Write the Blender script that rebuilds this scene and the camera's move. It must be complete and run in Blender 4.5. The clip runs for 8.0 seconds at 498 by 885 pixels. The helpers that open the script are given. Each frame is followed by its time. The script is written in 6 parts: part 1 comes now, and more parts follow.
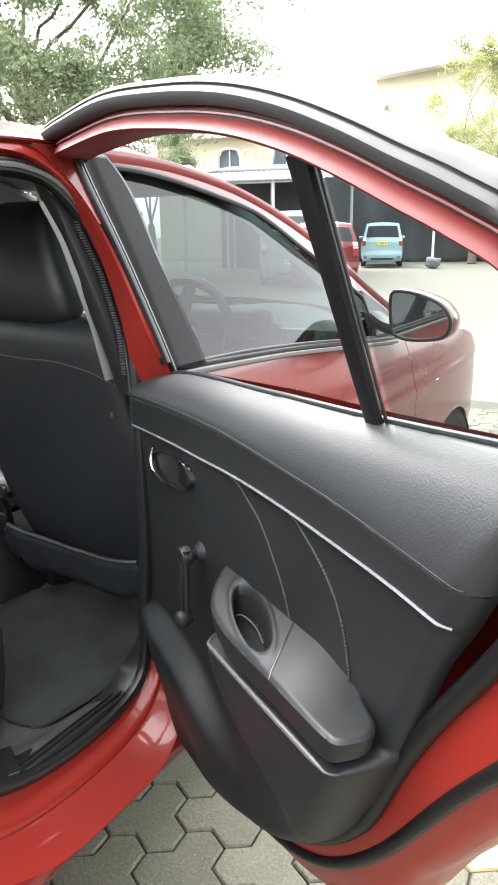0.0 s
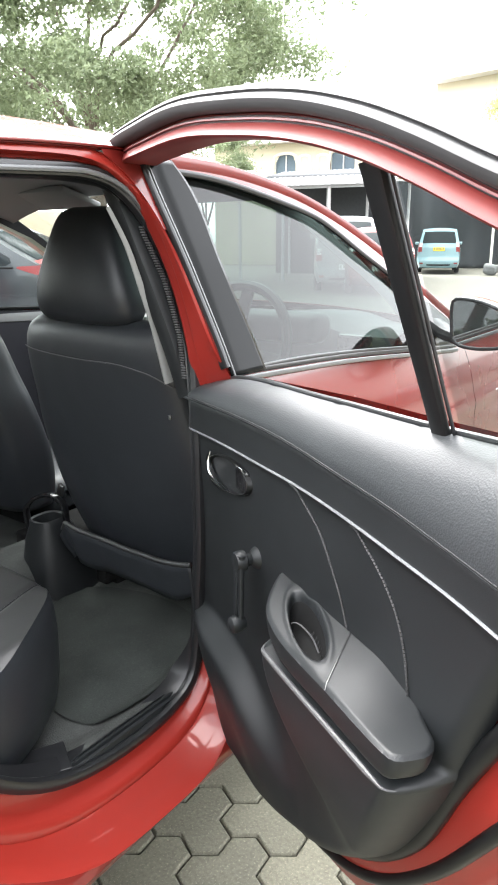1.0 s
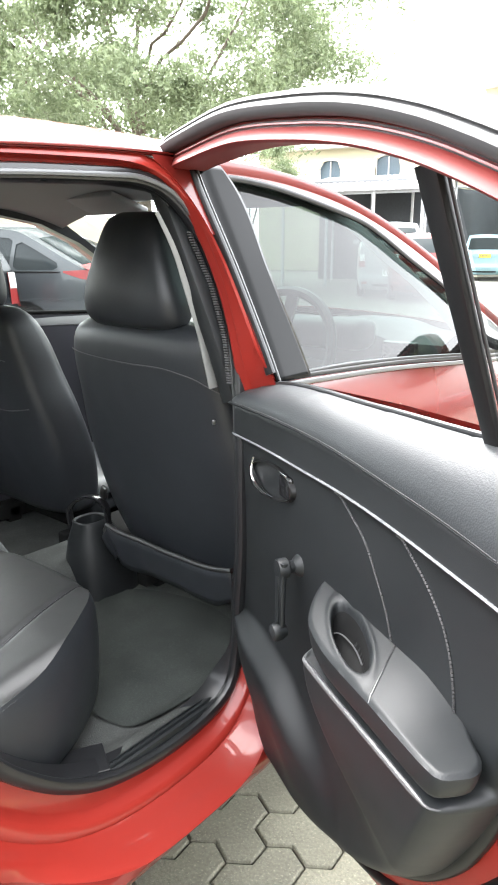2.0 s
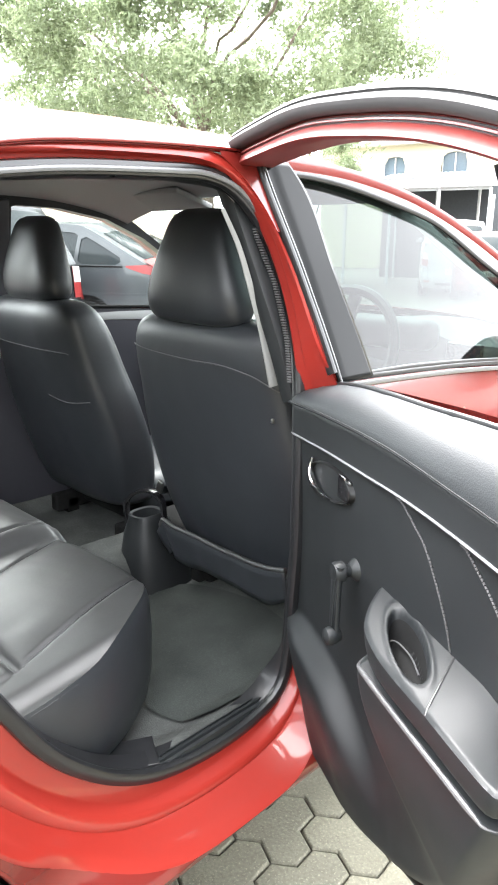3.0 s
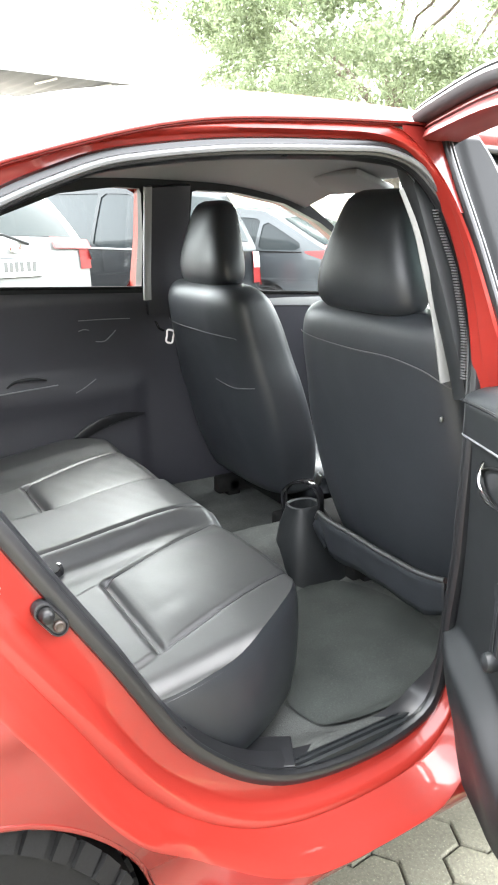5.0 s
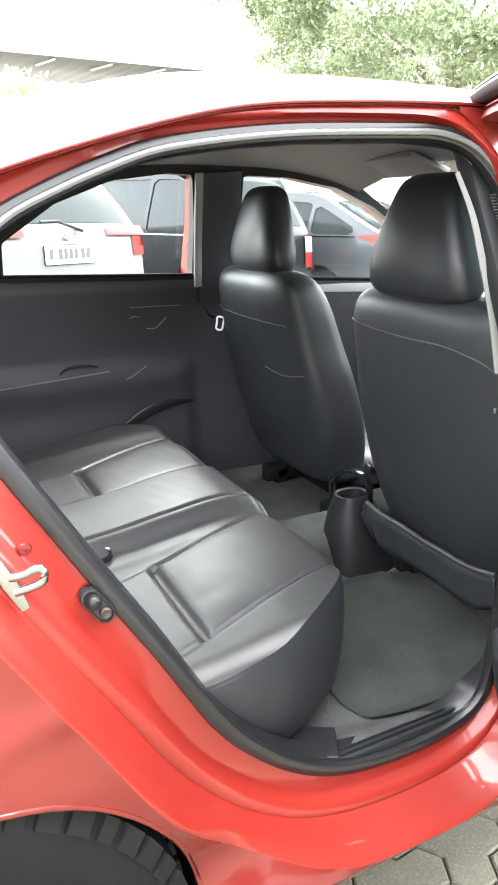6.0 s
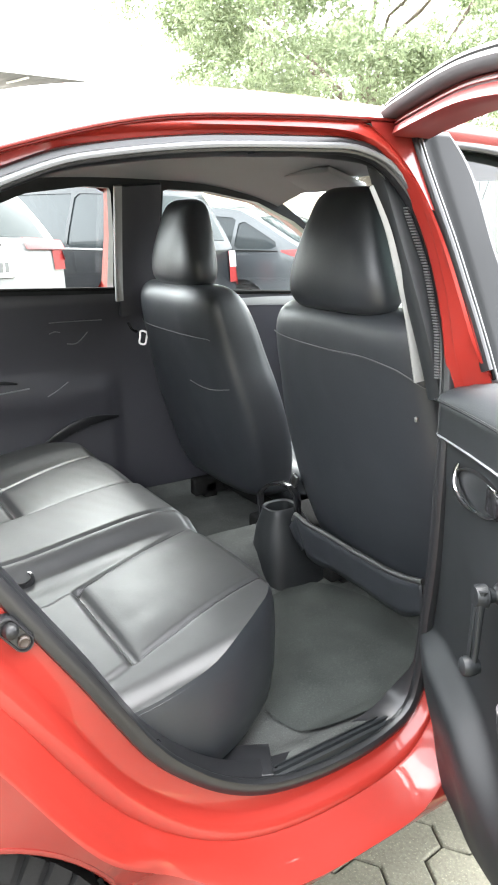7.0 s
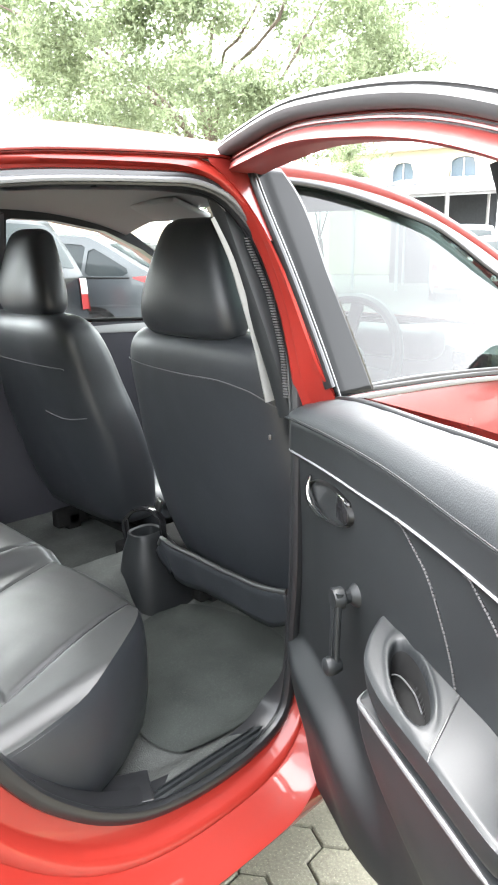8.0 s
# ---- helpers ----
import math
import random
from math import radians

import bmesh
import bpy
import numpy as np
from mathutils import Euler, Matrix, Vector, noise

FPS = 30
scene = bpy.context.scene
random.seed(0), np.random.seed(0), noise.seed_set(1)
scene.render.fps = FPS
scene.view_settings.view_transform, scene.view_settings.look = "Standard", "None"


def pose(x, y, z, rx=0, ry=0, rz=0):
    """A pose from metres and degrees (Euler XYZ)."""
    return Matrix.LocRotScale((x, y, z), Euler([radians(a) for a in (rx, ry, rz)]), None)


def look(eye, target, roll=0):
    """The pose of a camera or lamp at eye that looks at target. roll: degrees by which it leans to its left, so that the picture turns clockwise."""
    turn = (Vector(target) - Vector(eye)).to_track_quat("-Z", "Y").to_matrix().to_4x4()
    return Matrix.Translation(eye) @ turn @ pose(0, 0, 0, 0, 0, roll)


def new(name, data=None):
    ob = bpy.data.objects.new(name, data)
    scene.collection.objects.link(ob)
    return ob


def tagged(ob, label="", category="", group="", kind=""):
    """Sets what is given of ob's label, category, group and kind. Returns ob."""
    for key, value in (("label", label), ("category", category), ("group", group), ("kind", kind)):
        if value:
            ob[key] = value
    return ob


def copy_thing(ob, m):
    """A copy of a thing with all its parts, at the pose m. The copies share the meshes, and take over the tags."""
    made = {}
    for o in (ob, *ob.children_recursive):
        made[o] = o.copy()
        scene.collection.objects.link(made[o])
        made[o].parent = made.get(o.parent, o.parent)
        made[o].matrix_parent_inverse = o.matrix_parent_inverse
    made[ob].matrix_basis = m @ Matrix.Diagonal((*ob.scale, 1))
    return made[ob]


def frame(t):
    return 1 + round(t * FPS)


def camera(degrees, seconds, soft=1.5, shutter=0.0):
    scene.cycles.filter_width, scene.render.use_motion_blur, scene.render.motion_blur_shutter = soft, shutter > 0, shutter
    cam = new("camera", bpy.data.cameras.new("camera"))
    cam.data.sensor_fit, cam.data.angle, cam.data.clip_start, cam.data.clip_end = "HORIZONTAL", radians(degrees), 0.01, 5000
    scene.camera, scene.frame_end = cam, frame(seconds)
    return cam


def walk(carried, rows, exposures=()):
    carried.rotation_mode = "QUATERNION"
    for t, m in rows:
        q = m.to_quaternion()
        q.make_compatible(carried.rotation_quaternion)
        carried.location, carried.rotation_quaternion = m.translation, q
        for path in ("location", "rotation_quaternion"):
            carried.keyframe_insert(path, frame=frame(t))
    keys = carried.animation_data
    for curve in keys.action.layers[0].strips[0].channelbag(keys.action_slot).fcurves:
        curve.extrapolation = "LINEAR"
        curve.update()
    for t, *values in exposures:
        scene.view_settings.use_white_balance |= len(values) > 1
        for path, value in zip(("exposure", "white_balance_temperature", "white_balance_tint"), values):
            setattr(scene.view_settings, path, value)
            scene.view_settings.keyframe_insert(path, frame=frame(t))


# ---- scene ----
cam = camera(38.9, 8.0, soft=1.9)
PATH = [
    (0, (-1.092, -1.573, 1.208), (0.52, -0.531, 0.645), -0.7),
    (0.5, (-1.094, -1.563, 1.209), (0.483, -0.471, 0.645), -0.3),
    (1, (-1.098, -1.558, 1.21), (0.438, -0.401, 0.66), -0.3),
    (2.5, (-1.097, -1.54, 1.209), (0.33, -0.247, 0.67), 0.2),
    (3, (-1.095, -1.533, 1.211), (0.27, -0.176, 0.666), 0.5),
    (3.5, (-1.086, -1.522, 1.21), (0.203, -0.094, 0.665), 0.5),
    (4, (-1.068, -1.512, 1.209), (0.102, 0.008, 0.643), 0.4),
    (4.5, (-1.053, -1.505, 1.208), (0.019, 0.084, 0.634), 0.6),
    (5, (-1.044, -1.498, 1.207), (-0.06, 0.143, 0.623), 0.2),
    (6.5, (-1.029, -1.489, 1.213), (-0.195, 0.216, 0.583), -0.4),
    (7, (-1.02, -1.484, 1.207), (0.011, 0.126, 0.621), -0.2),
    (7.5, (-1.024, -1.496, 1.21), (0.185, -0.001, 0.662), -0.1),
    (8, (-1.032, -1.513, 1.213), (0.312, -0.127, 0.69), -0.6),
]
walk(cam, [(t, look(eye, target, roll)) for t, eye, target, roll in PATH],
     [(0, 3.84), (1.0, 4.15), (2.5, 4.68), (3.5, 5.06), (4.5, 5.30), (6.5, 5.08), (7.25, 5.26), (8, 5.12)])

# ---- world and light: bright overcast noon ----
GROUND = -0.06
SUN_UP, SUN_AZ = radians(60), radians(20)
world = bpy.data.worlds.new("overcast_sky")
scene.world = world
world.use_nodes = True
wn, wl = world.node_tree.nodes, world.node_tree.links
sky = wn.new("ShaderNodeTexSky")
sky.sky_type, sky.sun_disc, sky.sun_elevation, sky.sun_rotation = "NISHITA", False, SUN_UP, SUN_AZ
sky.air_density, sky.dust_density, sky.ozone_density = 1.0, 2.0, 1.0
pale = wn.new("ShaderNodeHueSaturation")
pale.inputs["Saturation"].default_value = 0.12
wl.new(sky.outputs["Color"], pale.inputs["Color"])
wl.new(pale.outputs["Color"], wn["Background"].inputs["Color"])
wn["Background"].inputs["Strength"].default_value = 0.16
sun = new("sun", bpy.data.lights.new("sun", "SUN"))
sun.data.energy, sun.data.angle, sun.data.color = 0.62, radians(75), (1.0, 0.97, 0.92)
# the light comes from the side of the sky that the sky texture names
sun.matrix_world = look((0, 0, 0), (-math.sin(SUN_AZ) * math.cos(SUN_UP), -math.cos(SUN_AZ) * math.cos(SUN_UP), -math.sin(SUN_UP)))


# ---- materials ----
def material(name, colour, rough=0.5, metal=0.0, coat=0.0, vary=0.12, scale=8.0, bump=0.0, bump_scale=200.0, second=None, spec=0.5, island=0.0, obj=0.0, stain=0.0, speck=0.0):
    """A principled surface with broad and fine variation of colour and roughness, and relief."""
    m = bpy.data.materials.new(name)
    m.use_nodes = True
    n, l = m.node_tree.nodes, m.node_tree.links
    b = n["Principled BSDF"]
    b.inputs["Roughness"].default_value, b.inputs["Metallic"].default_value = rough, metal
    b.inputs["Coat Weight"].default_value, b.inputs["Coat Roughness"].default_value = coat, 0.06
    b.inputs["Specular IOR Level"].default_value = spec
    co = n.new("ShaderNodeTexCoord")
    broad, fine = n.new("ShaderNodeTexNoise"), n.new("ShaderNodeTexNoise")
    broad.inputs["Scale"].default_value, broad.inputs["Detail"].default_value = scale, 4
    fine.inputs["Scale"].default_value, fine.inputs["Detail"].default_value = bump_scale, 3
    for tex in (broad, fine):
        l.new(co.outputs["Object"], tex.inputs["Vector"])
    mix = n.new("ShaderNodeMix")
    mix.data_type = "RGBA"
    dark = second or tuple(c * (1 - vary) for c in colour)
    light = tuple(min(1, c * (1 + vary)) for c in colour) if not second else colour
    mix.inputs["A"].default_value, mix.inputs["B"].default_value = (*dark, 1), (*light, 1)
    l.new(broad.outputs["Fac"], mix.inputs["Factor"])
    last = mix.outputs["Result"]
    if bump > 0 or vary > 0:
        grain = n.new("ShaderNodeHueSaturation")
        span = n.new("ShaderNodeMapRange")
        span.inputs["To Min"].default_value, span.inputs["To Max"].default_value = 1 - vary * 0.8, 1 + vary * 0.8
        l.new(fine.outputs["Fac"], span.inputs["Value"])
        l.new(span.outputs["Result"], grain.inputs["Value"])
        l.new(last, grain.inputs["Color"])
        last = grain.outputs["Color"]
    if island or obj:
        each = n.new("ShaderNodeHueSaturation")
        source = n.new("ShaderNodeNewGeometry").outputs["Random Per Island"] if island else n.new("ShaderNodeObjectInfo").outputs["Random"]
        span = n.new("ShaderNodeMapRange")
        span.inputs["To Min"].default_value, span.inputs["To Max"].default_value = 1 - (island or obj), 1 + (island or obj)
        l.new(source, span.inputs["Value"])
        l.new(span.outputs["Result"], each.inputs["Value"])
        l.new(last, each.inputs["Color"])
        last = each.outputs["Color"]
    if speck:
        grit, pick, dots = n.new("ShaderNodeTexNoise"), n.new("ShaderNodeMapRange"), n.new("ShaderNodeMix")
        grit.inputs["Scale"].default_value, grit.inputs["Detail"].default_value = 190, 4
        pick.inputs["From Min"].default_value, pick.inputs["From Max"].default_value, pick.inputs["To Max"].default_value = 0.58, 0.70, speck
        dots.data_type = "RGBA"
        dots.inputs["B"].default_value = (*(min(1, c * 3.4) for c in colour), 1)
        l.new(co.outputs["Object"], grit.inputs["Vector"])
        l.new(grit.outputs["Fac"], pick.inputs["Value"])
        l.new(pick.outputs["Result"], dots.inputs["Factor"])
        l.new(last, dots.inputs["A"])
        last = dots.outputs["Result"]
    if stain:
        blot = n.new("ShaderNodeTexNoise")
        blot.inputs["Scale"].default_value, blot.inputs["Detail"].default_value = scale * 0.35, 6
        l.new(co.outputs["Object"], blot.inputs["Vector"])
        ramp = n.new("ShaderNodeMapRange")
        ramp.inputs["From Min"].default_value, ramp.inputs["From Max"].default_value = 0.45, 0.75
        ramp.inputs["To Min"].default_value, ramp.inputs["To Max"].default_value = 1.0, 1 - stain
        l.new(blot.outputs["Fac"], ramp.inputs["Value"])
        worn = n.new("ShaderNodeHueSaturation")
        l.new(ramp.outputs["Result"], worn.inputs["Value"])
        l.new(last, worn.inputs["Color"])
        last = worn.outputs["Color"]
    l.new(last, b.inputs["Base Color"])
    gloss = n.new("ShaderNodeMapRange")
    gloss.inputs["To Min"].default_value, gloss.inputs["To Max"].default_value = max(0.02, rough * 0.8), min(1, rough * 1.2)
    l.new(broad.outputs["Fac"], gloss.inputs["Value"])
    l.new(gloss.outputs["Result"], b.inputs["Roughness"])
    if bump > 0:
        relief = n.new("ShaderNodeBump")
        relief.inputs["Strength"].default_value, relief.inputs["Distance"].default_value = bump, 0.3 / bump_scale
        l.new(fine.outputs["Fac"], relief.inputs["Height"])
        l.new(relief.outputs["Normal"], b.inputs["Normal"])
    return m


def leather(name, colour, rough, pebble=420.0, strength=0.35, folded=0.16, spec=0.5, pits=False):
    """Grained leatherette: a cell pattern of pebbles over broad creases."""
    m = material(name, colour, rough, vary=0.15, scale=6, bump=0.05, bump_scale=pebble * 0.25, spec=spec)
    n, l = m.node_tree.nodes, m.node_tree.links
    cells = n.new("ShaderNodeTexVoronoi")
    cells.inputs["Scale"].default_value = pebble
    l.new(n["Texture Coordinate"].outputs["Object"], cells.inputs["Vector"])
    relief = n.new("ShaderNodeBump")
    relief.inputs["Strength"].default_value, relief.inputs["Distance"].default_value = strength, 0.0008
    relief.invert = not pits
    l.new(cells.outputs["Distance"], relief.inputs["Height"])
    l.new(n["Bump"].outputs["Normal"], relief.inputs["Normal"])
    # soft folds and pulled creases
    folds, crease = n.new("ShaderNodeTexNoise"), n.new("ShaderNodeBump")
    folds.inputs["Scale"].default_value, folds.inputs["Detail"].default_value = 5.0, 1.5
    folds.inputs["Distortion"].default_value = 0.6
    l.new(n["Texture Coordinate"].outputs["Object"], folds.inputs["Vector"])
    crease.inputs["Strength"].default_value, crease.inputs["Distance"].default_value = folded, 0.022
    l.new(folds.outputs["Fac"], crease.inputs["Height"])
    l.new(relief.outputs["Normal"], crease.inputs["Normal"])
    l.new(crease.outputs["Normal"], n["Principled BSDF"].inputs["Normal"])
    return m


def glazing(name, tint, dust=0.0, ior=1.5, gain=1.9, rim=0.70):
    """Thin window glass: clear or tinted, with its mirror shine, and a film of dust."""
    m = bpy.data.materials.new(name)
    m.use_nodes = True
    n, l = m.node_tree.nodes, m.node_tree.links
    n.remove(n["Principled BSDF"])
    clear, shine, film = n.new("ShaderNodeBsdfTransparent"), n.new("ShaderNodeBsdfGlossy"), n.new("ShaderNodeBsdfDiffuse")
    clear.inputs["Color"].default_value, film.inputs["Color"].default_value = (*tint, 1), (0.7, 0.72, 0.7, 1)
    shine.inputs["Roughness"].default_value = 0.01
    # mirror shine by Schlick's rule, the same from both sides
    facing, fifth, scaled = n.new("ShaderNodeLayerWeight"), n.new("ShaderNodeMath"), n.new("ShaderNodeMath")
    facing.inputs["Blend"].default_value = 0.5
    fifth.operation, fifth.inputs[1].default_value = "POWER", 5.0
    scaled.operation, scaled.inputs[1].default_value, scaled.inputs[2].default_value = "MULTIPLY_ADD", rim, ((ior - 1) / (ior + 1)) ** 2 * gain
    l.new(facing.outputs["Facing"], fifth.inputs[0])
    l.new(fifth.outputs["Value"], scaled.inputs[0])
    body, dusty = n.new("ShaderNodeMixShader"), n.new("ShaderNodeMixShader")
    l.new(scaled.outputs["Value"], body.inputs["Fac"])
    l.new(clear.outputs["BSDF"], body.inputs[1])
    l.new(shine.outputs["BSDF"], body.inputs[2])
    dusty.inputs["Fac"].default_value = dust
    l.new(body.outputs["Shader"], dusty.inputs[1])
    l.new(film.outputs["BSDF"], dusty.inputs[2])
    l.new(dusty.outputs["Shader"], n["Material Output"].inputs["Surface"])
    return m


# unpolished copy of the body red, its base lightened to brighten jambs and flange
RED_INNER = material("unpolished_lightened_red", (0.185, 0.0150, 0.0105), 0.34, spec=0.25, coat=0.35, vary=0.05, scale=3, bump_scale=900)
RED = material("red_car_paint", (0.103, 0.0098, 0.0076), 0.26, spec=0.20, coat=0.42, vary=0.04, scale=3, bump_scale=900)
BLACK_PAINT = material("black_car_paint", (0.008, 0.009, 0.011), 0.25, spec=0.2, coat=0.2, vary=0.1, scale=3, bump_scale=900)
WHITE_PAINT = material("white_car_paint", (0.20, 0.20, 0.20), 0.35, spec=0.3, coat=0.4, vary=0.03, scale=3, bump_scale=900)
GREY_PAINT = material("grey_car_paint", (0.040, 0.044, 0.049), 0.3, spec=0.3, coat=0.5, vary=0.05, scale=3, bump_scale=900)
SILVER_PAINT = material("silver_car_paint", (0.22, 0.225, 0.23), 0.3, spec=0.3, coat=0.5, vary=0.05, scale=3, bump_scale=900)
BLUE_PAINT = material("light_blue_car_paint", (0.19, 0.31, 0.34), 0.3, coat=1.0, vary=0.05, scale=3, bump_scale=900)
RUBBER = material("black_rubber", (0.0105, 0.0108, 0.0118), 0.30, spec=0.42, vary=0.12, scale=20, bump=0.04, bump_scale=300)
SILVER_RUBBER = material("grey_weatherstrip", (0.075, 0.078, 0.08), 0.3, vary=0.1, scale=15, bump_scale=300)
# frame rubber is lifted to grey, with haze put into its colour
FRAME_RUBBER = material("hazed_frame_rubber", (0.030, 0.030, 0.031), 0.62, spec=0.35, vary=0.15, scale=12, bump=0.1, bump_scale=400)
# body red lightened towards pink, which puts haze into the frame's colour
FRAME_RED = material("lightened_frame_red", (0.150, 0.0170, 0.0140), 0.48, spec=0.45, vary=0.05, scale=3, bump_scale=900)
SATIN_BLACK = material("satin_black_film", (0.0065, 0.0067, 0.0070), 0.36, spec=0.25, vary=0.2, scale=12, bump=0.1, bump_scale=500)
PILLAR_FILM = material("glossy_pillar_film", (0.006, 0.0065, 0.0068), 0.16, spec=0.06, vary=0.15, scale=9, bump_scale=500)
GLOSS_BLACK = material("glossy_black_plastic", (0.010, 0.010, 0.011), 0.12, vary=0.2, scale=12, bump_scale=500)
PLASTIC = material("grained_black_plastic", (0.0085, 0.0098, 0.0108), 0.50, spec=0.34, vary=0.18, scale=9, bump=0.25, bump_scale=700)
TRIM_BLACK = material("dark_trim_fabric", (0.027, 0.0272, 0.0330), 0.48, vary=0.15, scale=9, bump=0.2, bump_scale=600)
LEATHER = leather("black_leatherette", (0.0138, 0.0158, 0.0188), 0.46, 520, 0.06)
WORN_LEATHER = leather("worn_seat_leatherette", (0.0158, 0.0164, 0.0164), 0.47, 520, 0.05, 0.18, spec=0.66)
PEBBLE = leather("pebbled_black_vinyl", (0.020, 0.0222, 0.0240), 0.46, 460, 0.26, 0.03, spec=0.36, pits=True)
PIPING = material("grey_piping", (0.14, 0.145, 0.15), 0.35, vary=0.1, scale=30, bump_scale=400)
# pale grey for ribs and seams, and for sheen painted on edges
LIP_GREY = material("seam_and_edge_sheen_grey", (0.060, 0.060, 0.062), 0.40, vary=0.15, scale=30, bump_scale=400)
THREAD = material("grey_thread", (0.024, 0.024, 0.025), 0.7, vary=0.2, scale=60, bump_scale=900)
CARPET = material("dark_carpet", (0.058, 0.061, 0.058), 0.95, vary=0.5, scale=14, bump=1.0, bump_scale=340, spec=0.1, speck=0.16)
MAT_DARK = material("dark_floor_mat", (0.037, 0.041, 0.038), 0.95, vary=0.5, scale=10, bump=1.0, bump_scale=380, spec=0.1, speck=0.10)
HEADLINER = material("grey_headliner", (0.235, 0.240, 0.242), 0.9, vary=0.08, scale=10, bump=0.2, bump_scale=500)
PILLAR_GREY = material("grey_pillar_trim", (0.24, 0.24, 0.24), 0.6, vary=0.08, scale=10, bump=0.15, bump_scale=500)
ZINC = material("bright_zinc", (0.26, 0.26, 0.25), 0.30, metal=1.0, vary=0.1, scale=40, bump_scale=300)
STRIP_GREY = material("pillar_edge_plastic", (0.15, 0.152, 0.147), 0.5, vary=0.06, scale=12, bump_scale=400)
PALE_GREY = material("pale_grey_plastic", (0.11, 0.112, 0.112), 0.5, vary=0.06, scale=12, bump_scale=400)
CHROME = material("chrome", (0.80, 0.80, 0.80), 0.12, metal=1.0, vary=0.05, scale=20, bump_scale=300)
STEEL = material("galvanised_steel", (0.70, 0.70, 0.71), 0.30, metal=0.9, vary=0.1, scale=40, bump_scale=300)
TYRE = material("tyre_rubber", (0.0048, 0.0048, 0.0048), 0.7, spec=0.15, vary=0.4, scale=16, bump=0.3, bump_scale=250)
ALLOY = material("alloy_wheel", (0.45, 0.46, 0.47), 0.35, metal=0.8, vary=0.1, scale=20, bump_scale=300)
WELL = material("wheel_well", (0.012, 0.012, 0.012), 0.9, spec=0.05, vary=0.3, scale=10, bump_scale=100)
RED_LAMP = material("red_lamp_plastic", (0.21, 0.022, 0.022), 0.30, spec=0.30, vary=0.15, scale=40, bump_scale=200)
CLEAR_LAMP = material("clear_lamp_plastic", (0.6, 0.6, 0.6), 0.1, coat=1.0, vary=0.15, scale=40, bump_scale=200)
BROWN_SCREW = material("tarnished_screw", (0.030, 0.022, 0.017), 0.5, metal=0.2, vary=0.2, scale=60, bump_scale=400)
PLATE_WHITE = material("white_number_plate", (0.75, 0.75, 0.72), 0.5, vary=0.05, scale=20, bump_scale=200)
PLATE_YELLOW = material("yellow_number_plate", (0.75, 0.55, 0.03), 0.5, vary=0.05, scale=20, bump_scale=200)
PLATE_INK = material("plate_ink", (0.10, 0.10, 0.10), 0.5, vary=0.05, scale=20, bump_scale=200)
PAINTED_PAVER = material("paver_with_worn_yellow_paint", (0.36, 0.32, 0.13), 0.85, second=(0.17, 0.165, 0.12), vary=0.3, scale=30, bump=1.0, bump_scale=150, speck=0.2)
PAVER = material("concrete_paver", (0.112, 0.107, 0.078), 0.85, vary=0.55, scale=9, bump=1.0, bump_scale=120, obj=0.18, stain=0.5, speck=0.30)
PAVER_FAR = material("concrete_paving", (0.112, 0.107, 0.079), 0.9, vary=0.5, scale=7, bump=0.8, bump_scale=110, island=0.18, stain=0.5, speck=0.30)
JOINT = material("sandy_joint", (0.062, 0.058, 0.043), 0.95, vary=0.4, scale=5, bump=0.6, bump_scale=90)
LOT = material("worn_concrete_lot", (0.125, 0.116, 0.095), 0.92, vary=0.14, scale=0.35, bump=0.5, bump_scale=30, stain=0.15)
WALL_CREAM = material("cream_wall", (0.46, 0.42, 0.31), 0.85, vary=0.06, scale=0.8, bump=0.2, bump_scale=30, stain=0.08)
WALL_GREY = material("grey_added_wall", (0.20, 0.20, 0.185), 0.9, vary=0.15, scale=0.8, bump=0.2, bump_scale=30, stain=0.3)
WALL_WHITE = material("white_wall", (0.55, 0.54, 0.50), 0.85, vary=0.05, scale=0.8, bump=0.2, bump_scale=30)
ROOF_TILE = material("grey_roof", (0.33, 0.31, 0.29), 0.8, vary=0.15, scale=1.5, bump=0.3, bump_scale=20)
SHEET_METAL = material("corrugated_sheet", (0.30, 0.30, 0.30), 0.5, metal=0.3, vary=0.15, scale=1.2, bump_scale=20)
# canopy grey is darkened to put the underside's shade into the colour
CANOPY_SHEET = material("shaded_canopy_and_sack_grey", (0.105, 0.108, 0.108), 0.7, vary=0.15, scale=1.2, bump_scale=20)
TARP = material("dark_tarpaulin", (0.030, 0.034, 0.038), 0.8, vary=0.3, scale=0.9, bump=0.2, bump_scale=12)
POST_GREY = material("grey_steel_post", (0.35, 0.36, 0.37), 0.5, vary=0.1, scale=4, bump_scale=40)
BARK = material("grey_brown_bark", (0.11, 0.09, 0.07), 0.95, vary=0.35, scale=3, bump=0.8, bump_scale=25)


def foliage(name, colour, second):
    """Thin leaves: they shine, scatter and let light through."""
    m = material(name, colour, 0.5, vary=0.2, scale=0.5, bump_scale=8, second=second, island=0.16)
    n, l = m.node_tree.nodes, m.node_tree.links
    thin, both = n.new("ShaderNodeBsdfTranslucent"), n.new("ShaderNodeMixShader")
    b = n["Principled BSDF"]
    l.new(b.inputs["Base Color"].links[0].from_socket, thin.inputs["Color"])
    both.inputs["Fac"].default_value = 0.45
    l.new(b.outputs["BSDF"], both.inputs[1])
    l.new(thin.outputs["BSDF"], both.inputs[2])
    l.new(both.outputs["Shader"], n["Material Output"].inputs["Surface"])
    return m


